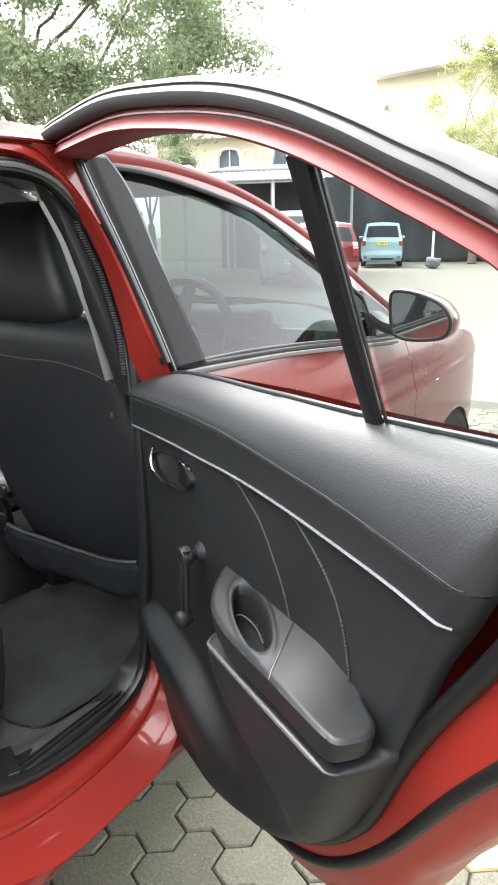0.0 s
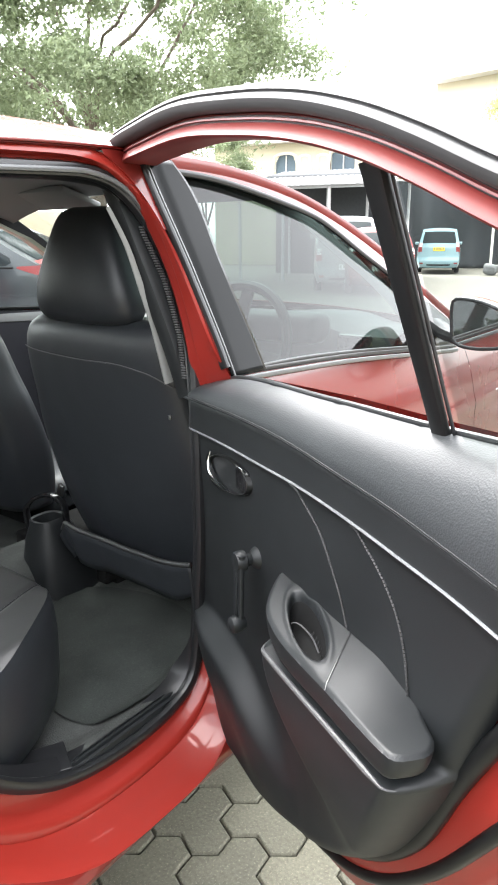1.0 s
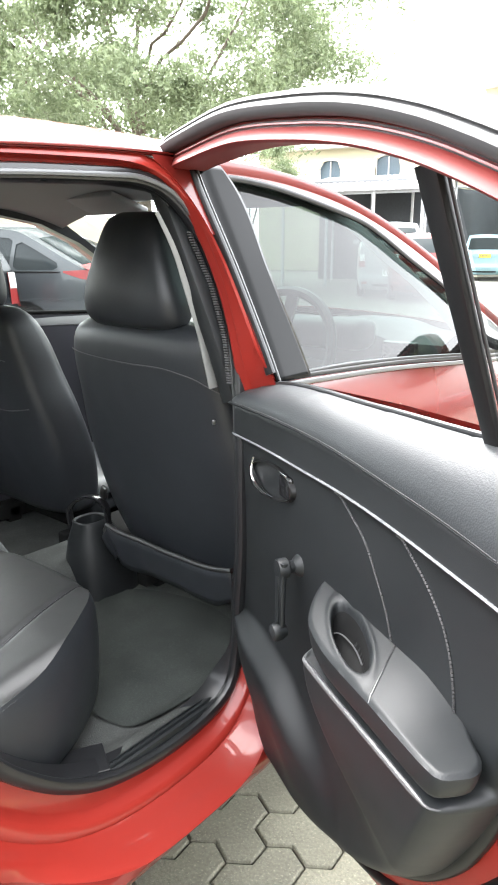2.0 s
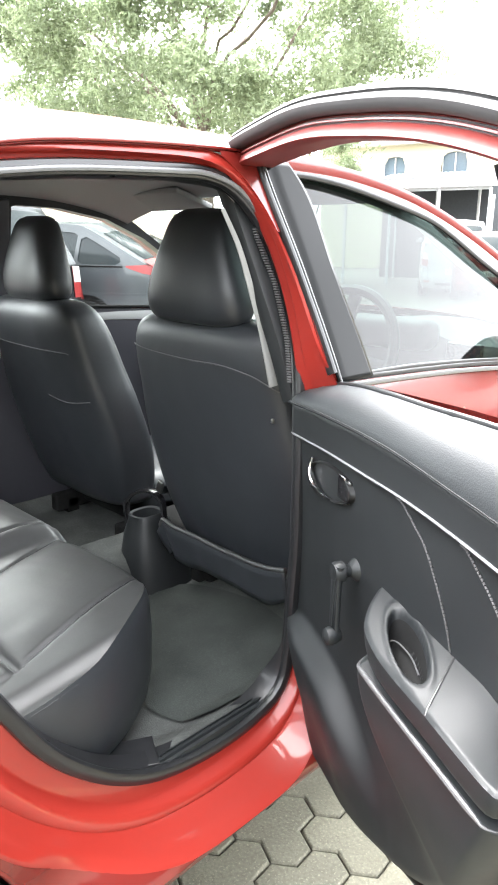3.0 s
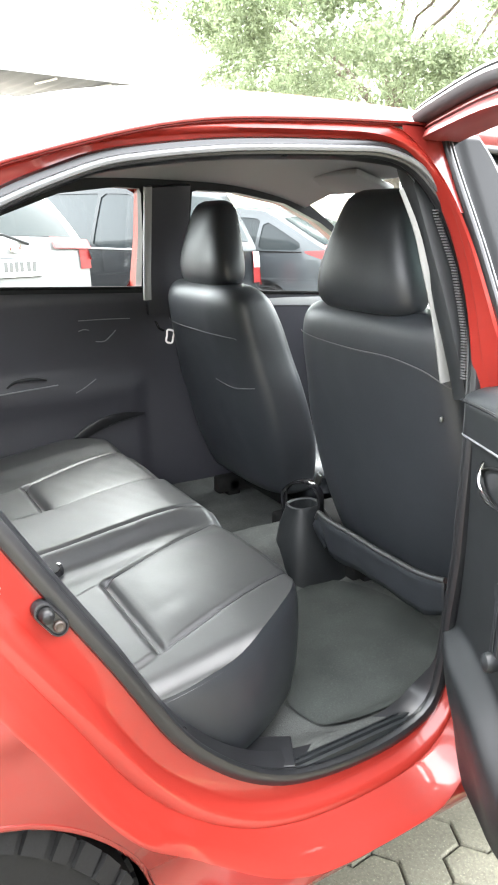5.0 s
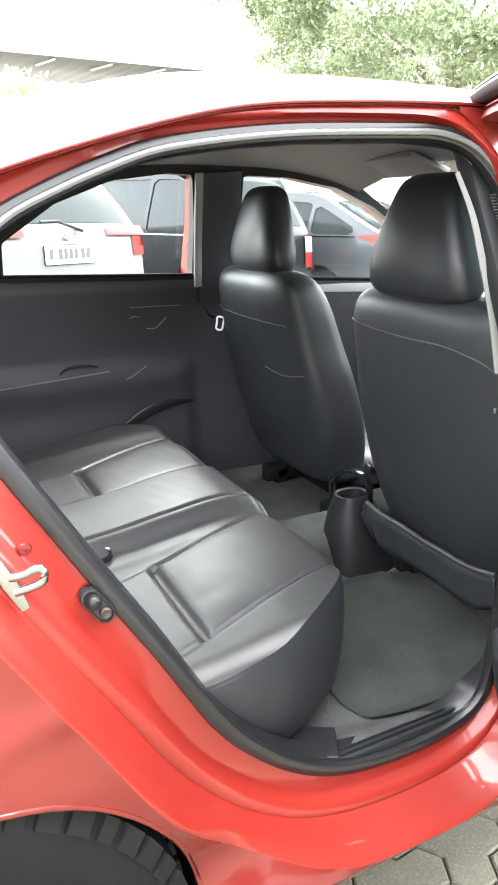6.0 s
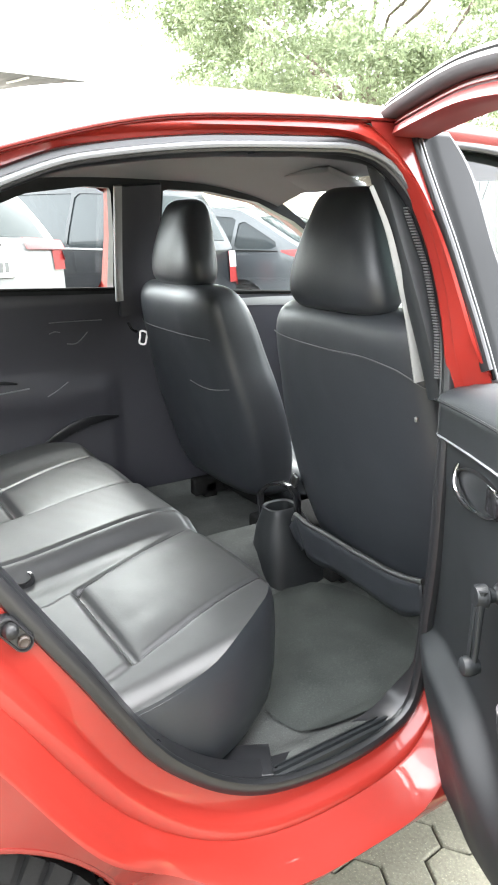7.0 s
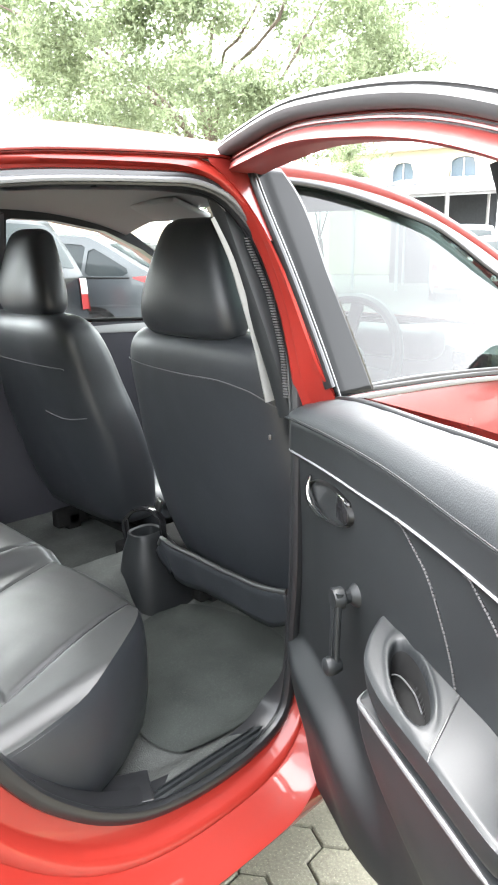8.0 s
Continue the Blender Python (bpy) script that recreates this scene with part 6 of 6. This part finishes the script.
def arched(cx, z0, w, h, k=10):
    pts = [(cx - w / 2, z0), (cx + w / 2, z0)]
    return pts + [(cx + w / 2 * math.cos(math.pi * t), z0 + h - w * 0.18 + w * 0.18 * math.sin(math.pi * t)) for t in np.linspace(0, 1, k)]


def house(name, a, b, height, windows, label, depth=8.0, wall=WALL_CREAM, eave=0.7, roof_rise=2.0):
    root = thing(name, (a + b) / 2 + Vector((0, 0, GROUND)), label, "house")
    d, n, length = wall_frame(a, b)
    at = lambda u, z, o=0.0: a + d * u + n * o + Vector((0, 0, GROUND + z))
    front = part("wall", cut_sheet(0, length, 0, height, 0.35, [(arched(*w), False) for w in windows], lambda u, z: at(u, z)), wall, root)
    for u0 in (0.0, length):
        part("wall", loft([[at(u0, z, -o) for o in (0, depth)] for z in (0, height)], closed=False), wall, root)
    part("wall", loft([[at(u, z, -depth) for u in (0, length)] for z in (0, height)], closed=False), wall, root)
    for w in windows:
        ring = arched(*w)
        win = part("window", loft([[at(u, z, o) for u, z in ring] for o in (0.0, -0.18)]), WALL_WHITE, root)
        part("pane", cut_sheet(w[0] - w[2], w[0] + w[2], w[1] - 0.1, w[1] + w[3] + 0.1, 0.25, [(ring, True)], lambda u, z: at(u, z, -0.16)), HOUSE_GLASS, win, "blue-grey window pane")
        part("surround", sweep([at(u, z, 0.02) for u, z in spline(outset(np.array(ring), 0.06), 40, True)], slab(0.06, 0.12, 0.2), n, True), WALL_WHITE, win)
        part("mullion", sweep([at(w[0], w[1] + 0.02, -0.12), at(w[0], w[1] + w[3] - 0.04, -0.12)], slab(0.05, 0.06, 0.2), n), WALL_WHITE, win)
    roof = []
    for o, z in ((eave, height - 0.05), (eave, height + 0.08), (-depth / 2, height + roof_rise), (-depth - eave, height + 0.08), (-depth - eave, height - 0.05), (-depth, height)):
        roof.append([at(u, z, o) for u in np.linspace(-eave, length + eave, 8)])
    part("roof", loft(roof, closed=False), ROOF_TILE, root)
    part("soffit", loft([[at(u, height - 0.05, o) for u in (-eave, length + eave)] for o in (eave, -0.05)], closed=False), WALL_WHITE, root)
    part("fascia", sweep([at(-eave, height + 0.02, eave), at(length + eave, height + 0.02, eave)], slab(0.05, 0.18, 0.2), n), WALL_WHITE, root)
    return root


# two-storey cream house behind the shelter
ha, hb = polar(39.5, 41), polar(24.0, 37.5)
hl = (hb - ha).length


def along_house(deg):
    """How far along the house's front a bearing from the yard meets it."""
    ray_x, ray_y, side = math.cos(radians(deg)), math.sin(radians(deg)), hb - ha
    return hl * ((ha.x - EYE0.x) * ray_y - (ha.y - EYE0.y) * ray_x) / (side.y * ray_x - side.x * ray_y)


house_windows = [(along_house((p + q) / 2), 4.25, abs(along_house(p) - along_house(q)), h) for p, q, h in ((37.8, 36.6, 1.2), (34.88, 33.33, 1.32), (32.96, 32.36, 1.18), (31.57, 30.96, 1.18), (30.65, 28.89, 1.42), (28.62, 27.99, 1.2))]
house("cream_house", ha, hb, 6.15, house_windows, "cream two-storey house with arched windows", roof_rise=2.2)
# cream hall at the far side, eaves towards the yard
house("cream_hall", polar(23.2, 40), polar(-6, 33.5), 8.8, [], "plain cream hall with a broad pale eave", depth=12, eave=0.9, roof_rise=0.4)

# shelter with a corrugated roof
sa0, sb0 = polar(37.5, 24.5), polar(27.0, 23.0)
sd, sn, sl = wall_frame(sa0, sb0)
shelter = thing("shelter", (sa0 + sb0) / 2 + Vector((0, 0, GROUND)), "open parking shelter with a corrugated metal roof", "shelter")
def roof_row(o, z):
    return [sa0 + sd * u + sn * o + Vector((0, 0, GROUND + z + 0.014 * math.sin(u * 2 * math.pi / 0.20))) for u in np.linspace(-0.4, sl + 0.4, 480)]


part("roof", loft([roof_row(0.4, 2.92), roof_row(-2.4, 3.40)], closed=False), SHEET_METAL, shelter, "pale grey corrugated roof sheets", thick=0.01)
part("roof", loft([roof_row(-2.3, 3.37), roof_row(-5.0, 3.84)], closed=False), TARP, shelter, "dark weathered corrugated roof sheets", thick=0.01)
for u in np.linspace(0, sl, 4):
    for o, z in ((0.1, 2.90), (-4.6, 3.70)):
        p = sa0 + sd * u + sn * o
        part("post", sweep([p + Vector((0, 0, GROUND)), p + Vector((0, 0, GROUND + z))], slab(0.09, 0.09, 0.2), sn), POST_GREY, shelter)
part("beam", sweep([sa0 + sn * 0.1 + Vector((0, 0, 2.84)), sb0 + sn * 0.1 + Vector((0, 0, 2.84))], slab(0.06, 0.12, 0.2), sn), POST_GREY, shelter)
part("back_wall", moved(block((sl - 0.6, 0.12, 3.6), 0.01), Matrix.Translation((sa0 + sb0) / 2 - sd * 1.0 - sn * 5 + Vector((0, 0, 1.75))) @ Matrix.Rotation(math.atan2(sd.y, sd.x), 4, "Z")), TARP, shelter, "dark back of the shelter")

# tarpaulin awning over the blue car
ta0, tb0 = polar(28.5, 30.5), polar(8.0, 28.5)
tn = wall_frame(ta0, tb0)[1]
awning = thing("awning", (ta0 + tb0) / 2 + Vector((0, 0, GROUND)), "sagging dark tarpaulin awning on steel posts", "awning")
drape = [(31, 0), (31, 3.5), (28.5, 3.75), (25, 3.85), (22, 3.55), (19.5, 2.7), (17, 1.55), (14.6, 0.25), (14.2, 0)]
def hang(b, z):
    fold = 0.25 * math.sin(b * 2.1) * (1 - 0.5 * z / 4) + 0.5 * noise.noise((b * 0.35, z * 0.3, 0))
    return polar(b, 35.0 + fold - 0.55 * z * smooth(24, 14, b), GROUND + z)


part("tarpaulin", cut_sheet(14, 31.2, 0, 4.0, 0.22, [(drape, True)], hang), TARP, awning, "dark grey-blue tarpaulin sheet", thick=0.02)
part("ridge", sweep([hang(b, z) + Vector((0, 0, 0.03)) for b, z in spline(drape[1:8], 40)], disc(0.05, 6), (0, 0, 1)), SHEET_METAL, awning)
for deg, h in ((18.5, 2.0), (26.8, 3.1)):
    p = polar(deg, 29.4)
    part("post", sweep([p + Vector((0, 0, GROUND)), p + Vector((0, 0, GROUND + h))], disc(0.05, 8), tn), WALL_WHITE if deg == 18.5 else POST_GREY, awning, "pale steel post")
bag = thing("rubble_sack", polar(18.4, 28.8, GROUND), "grey rubble sack slumped against a post", "sack")
bm = moved(block((0.62, 0.5, 0.36), 0.12, 4, cuts=2), Matrix.Translation(polar(18.4, 28.8, GROUND + 0.20)))
for v in bm.verts:
    v.co += Vector((0.08, 0.08, 0.06)) * noise.noise(v.co * 4)
part("sack", bm, CANOPY_SHEET, bag)

# canopy along the near side, beyond the parked row
ca, cb = polar(65.0, 21.4), polar(81.3, 19.4)
cd, cn, cl = wall_frame(ca, cb)
canopy = thing("canopy", (ca + cb) / 2 + Vector((0, 0, GROUND)), "long grey sheet-metal canopy with pale beams underneath", "canopy")
rows = []
for o, z in ((0.0, 4.84), (-2.5, 4.96), (-5.2, 5.08)):
    rows.append([ca + cd * u + cn * o + Vector((0, 0, z + 0.02 * math.sin(u * 2 * math.pi / 0.4))) for u in np.linspace(0, cl, 200)])
part("roof", loft(rows, closed=False), CANOPY_SHEET, canopy, thick=0.02)
part("gutter", sweep([ca + Vector((0, 0, 4.86)), cb + Vector((0, 0, 4.86))], slab(0.05, 0.09, 0.2), cn), POST_GREY, canopy)
for u in np.linspace(0.15, cl - 0.15, 5):
    part("beam", sweep([ca + cd * (u + 0.10 * o) - cn * o + Vector((0, 0, 4.78 + 0.046 * o)) for o in (0.2, 0.8, 1.5)], slab(0.04, 0.06, 0.2), (0, 0, 1)), WALL_WHITE, canopy)
for u in np.linspace(0.4, cl - 0.4, 4):
    p = ca + cd * u - cn * 5.0
    part("post", sweep([p + Vector((0, 0, GROUND)), p + Vector((0, 0, 5.04))], slab(0.12, 0.12, 0.2), cn), POST_GREY, canopy)

# boundary walls, added to close the yard behind the camera and at its sides
def boundary(name, a, b, h, mat, label):
    d, n, length = wall_frame(a, b)
    tagged(new(name, mesh_of(name, moved(block((length, 0.2, h), 0.02), Matrix.Translation((a + b) / 2 + Vector((0, 0, GROUND + h / 2))) @ Matrix.Rotation(math.atan2(d.y, d.x), 4, "Z")), mat)), label, "wall", kind="structure")


# the unseen south wall is raised to hold low sky light off the flank
boundary("wall_south", Vector((-17, -17, 0)), Vector((40, -17, 0)), 7.0, WALL_GREY, "unseen grey wall added behind the yard to block low sky light")
boundary("wall_west", Vector((-17, -17, 0)), Vector((-17, 34, 0)), 3.0, WALL_GREY, "unseen grey wall added to close the yard")
boundary("wall_north", Vector((-17, 34, 0)), Vector((40, 34, 0)), 3.0, WALL_CREAM, "cream rendered boundary wall at the far side")


# ---- trees ----
def tree(name, base, height, crown, radius, clumps, leaves, size, mat, label, seed, low=0.3):
    rnd = random.Random(seed)
    root = thing(name, base, label, "tree")
    fork = base + Vector((0, 0, height * 0.20))
    trunk = spline([tuple(base), tuple(base + Vector((0.1, 0.05, height * 0.15))), tuple(fork)], 8)
    r0 = height * 0.028
    part("trunk", sweep([Vector(p) for p in trunk], disc(r0 * 0.8, 10), (1, 0, 0), scale=lambda t: 1.25 - 0.55 * t), BARK, root)
    centres = []
    for i in range(clumps):
        a, q = rnd.uniform(0, 2 * math.pi), rnd.uniform(-1, 1)
        s = math.sqrt(1 - q * q)
        k = rnd.uniform(0.45, 1.0) ** 0.6
        c = crown + Vector((radius[0] * k * s * math.cos(a), radius[1] * k * s * math.sin(a), radius[2] * k * q))
        if c.z > base.z + height * low:
            centres.append(c)
    for i, c in enumerate(centres[::16]):
        bow = (c - fork).length * 0.16
        one = fork.lerp(c, 0.33) + Vector((rnd.uniform(-bow, bow), rnd.uniform(-bow, bow), rnd.uniform(0, bow)))
        two = fork.lerp(c, 0.68) + Vector((rnd.uniform(-bow, bow), rnd.uniform(-bow, bow), rnd.uniform(-bow, bow)))
        limb = spline([tuple(fork), tuple(one), tuple(two), tuple(c)], 12)
        part("limb", sweep([Vector(p) for p in limb], disc(r0 * 0.22, 6), (1, 0, 0.3), scale=lambda t: 1.0 - 0.85 * t), BARK, root)
    gen = np.random.default_rng(seed)
    C = np.array([tuple(c) for c in centres])
    spread = np.array(radius) * 0.085
    # leaves sit along twigs, and twigs in clumps
    twigs = max(60, leaves // 36)
    T = C[gen.integers(0, len(C), twigs)] + gen.normal(size=(twigs, 3)) * spread * gen.uniform(0.4, 1.1, (twigs, 1))
    P = T[gen.integers(0, twigs, leaves)] + gen.normal(size=(leaves, 3)) * np.array((1.0, 1.0, 0.65)) * size * 3.0
    A = gen.normal(size=(leaves, 3))
    A /= np.linalg.norm(A, axis=1)[:, None]
    B = np.cross(A, gen.normal(size=(leaves, 3)))
    B /= np.linalg.norm(B, axis=1)[:, None]
    s = size * gen.uniform(0.6, 1.4, (leaves, 1))
    bend = np.cross(A, B) * s * 0.25
    quad = np.stack([P - A * s, P + B * s * 0.45 + bend, P + A * s, P - B * s * 0.45 + bend], 1).reshape(-1, 3)
    me = bpy.data.meshes.new("crown")
    me.from_pydata(quad.tolist(), [], np.arange(leaves * 4).reshape(-1, 4).tolist())
    me.materials.append(mat)
    ob = new("crown", me)
    ob.parent, ob.matrix_parent_inverse = root, root.matrix_basis.inverted()
    tagged(ob, "airy crown of small feathery leaves")
    return root


tree("tree", polar(48.4, 25, GROUND), 15, polar(48.7, 25, 8.9), (7.7, 7.7, 5.9), 195, 235000, 0.074, LEAF, "large spreading green tree with airy foliage", 3, 0.20)
# unseen trees added behind the camera to darken the low sky there
for k, (bx, by, hh) in enumerate(((-13.5, -4.5, 5.0), (-14.5, 1.0, 5.0), (-11.5, -9.5, 4.6))):
    tree("tree", Vector((bx, by, GROUND)), hh, Vector((bx, by, hh * 0.62)), (3.6, 3.6, hh * 0.36), 60, 9000, 0.15, LEAF, "unseen leafy tree added behind the red car to dim the low sky", 20 + k, 0.22)
tree("tree", polar(40.2, 33, GROUND), 9, polar(40.2, 33, 5.4), (2.2, 2.2, 1.9), 40, 26000, 0.05, LEAF, "smaller green tree beside the cream house", 8, 0.25)
tree("tree", polar(15.6, 33, GROUND), 7, polar(15.6, 33, 6.3), (2.2, 2.2, 3.0), 40, 12000, 0.06, SHRUB, "slender yellow-green tree before the hall", 5, 0.2)
tree("tree", polar(83, 14, GROUND), 5.2, polar(83, 14, 3.3), (1.6, 1.6, 1.0), 16, 4000, 0.06, SHRUB, "yellow-green bush by the canopy", 9, 0.3)

# ---- three-lobed interlocking pavers round the car ----
SIDE, TURN = 0.0563, 6.0
STEP = SIDE * math.sqrt(3)
E1 = Vector((math.cos(radians(TURN + 30)), math.sin(radians(TURN + 30)))) * STEP
E2 = Vector((math.cos(radians(TURN + 90)), math.sin(radians(TURN + 90)))) * STEP
ORIGIN = Vector((-0.146, -0.715))


def trefoil():
    """The outline of three hexagons that meet in one corner."""
    ends = {}
    for c in (Vector((0, 0)), E1, E2):
        ring = [c + Vector((math.cos(radians(TURN + 60 * k)), math.sin(radians(TURN + 60 * k)))) * SIDE for k in range(6)]
        for p, q in zip(ring, ring[1:] + ring[:1]):
            a, b = (round(p.x, 4), round(p.y, 4)), (round(q.x, 4), round(q.y, 4))
            near = [k for k in ends if abs(k[0] - b[0]) + abs(k[1] - b[1]) < 1e-3 and abs(ends[k][0] - a[0]) + abs(ends[k][1] - a[1]) < 1e-3]
            if near:
                ends.pop(near[0])
            else:
                ends[a] = b
    out = [next(iter(ends))]
    while len(out) < len(ends):
        want = ends[out[-1]]
        out.append(min(ends, key=lambda k: abs(k[0] - want[0]) + abs(k[1] - want[1])))
    return np.array(out)


lobes = trefoil()
paver_rings = [[(x, y, dz) for x, y in outset(lobes, d)] for d, dz in ((-0.0022, -0.024), (-0.0022, -0.006), (-0.0050, -0.0012), (-0.0075, 0.0))]


def paver_mesh(bm, at):
    rows = [[bm.verts.new((x + at[0], y + at[1], z + at[2])) for x, y, z in ring] for ring in paver_rings]
    n = len(lobes)
    for a, b in zip(rows, rows[1:]):
        for i in range(n):
            bm.faces.new((a[i], a[(i + 1) % n], b[(i + 1) % n], b[i]))
    bm.faces.new(rows[-1])


bm = bmesh.new()
paver_mesh(bm, (0, 0, 0))
one = mesh_of("paver", bm, PAVER, 15)
bm = bmesh.new()
paver_mesh(bm, (0, 0, 0))
painted = mesh_of("painted_paver", bm, PAINTED_PAVER, 15)
pavement = tagged(new("pavement", mesh_of("pavement", moved(block((9.0, 9.0, 0.012), 0.0), Matrix.Translation((0.0, -0.5, GROUND - 0.020))), JOINT)), "dark sandy joints between interlocking concrete pavers", "pavement", kind="structure")
near, rest = [], []
rng = random.Random(11)
for i in range(-90, 91):
    for j in range(-90, 91):
        if (i - j) % 3:
            continue
        p = ORIGIN + E1 * i + E2 * j
        if -4.2 < p.x < 4.2 and -4.6 < p.y < 3.6:
            (near if -1.9 < p.x < 1.6 and -2.4 < p.y < -0.2 else rest).append((p.x, p.y, GROUND + rng.uniform(-0.0016, 0.0016)))
near.sort(key=lambda p: (p[0] - 0.05) ** 2 + (p[1] + 0.95) ** 2)
rest += near[290:]
for x, y, z in near[:290]:
    ob = new("paver", painted if x > 0.06 and -1.62 < y + 0.1 * x < -1.315 else one)
    ob.location = (x, y, z)
    ob.rotation_euler = (rng.uniform(-0.007, 0.007), rng.uniform(-0.007, 0.007), 0)
    ob.parent = pavement
spots, shapes = [], []
n = len(lobes)
for x, y, z in rest:
    base = len(spots)
    for ring in paver_rings[1:]:
        spots += [(x + px, y + py, z + pz) for px, py, pz in ring]
    for a, b in ((0, n), (n, 2 * n)):
        shapes += [(base + a + k, base + a + (k + 1) % n, base + b + (k + 1) % n, base + b + k) for k in range(n)]
    shapes.append(tuple(base + 2 * n + k for k in range(n)))
me = bpy.data.meshes.new("paving")
me.from_pydata(spots, [], shapes)
me.materials.append(PAVER_FAR)
pv = new("paving", me)
pv.parent = pavement
tagged(pv, "field of interlocking concrete pavers", kind="stuff")

for ob in scene.objects:
    if ob.type == "MESH" and ob.data.materials and ob.data.materials[0] in (GLASS_FRONT, GLASS_SIDE, GLASS_REAR):
        ob.visible_shadow = False
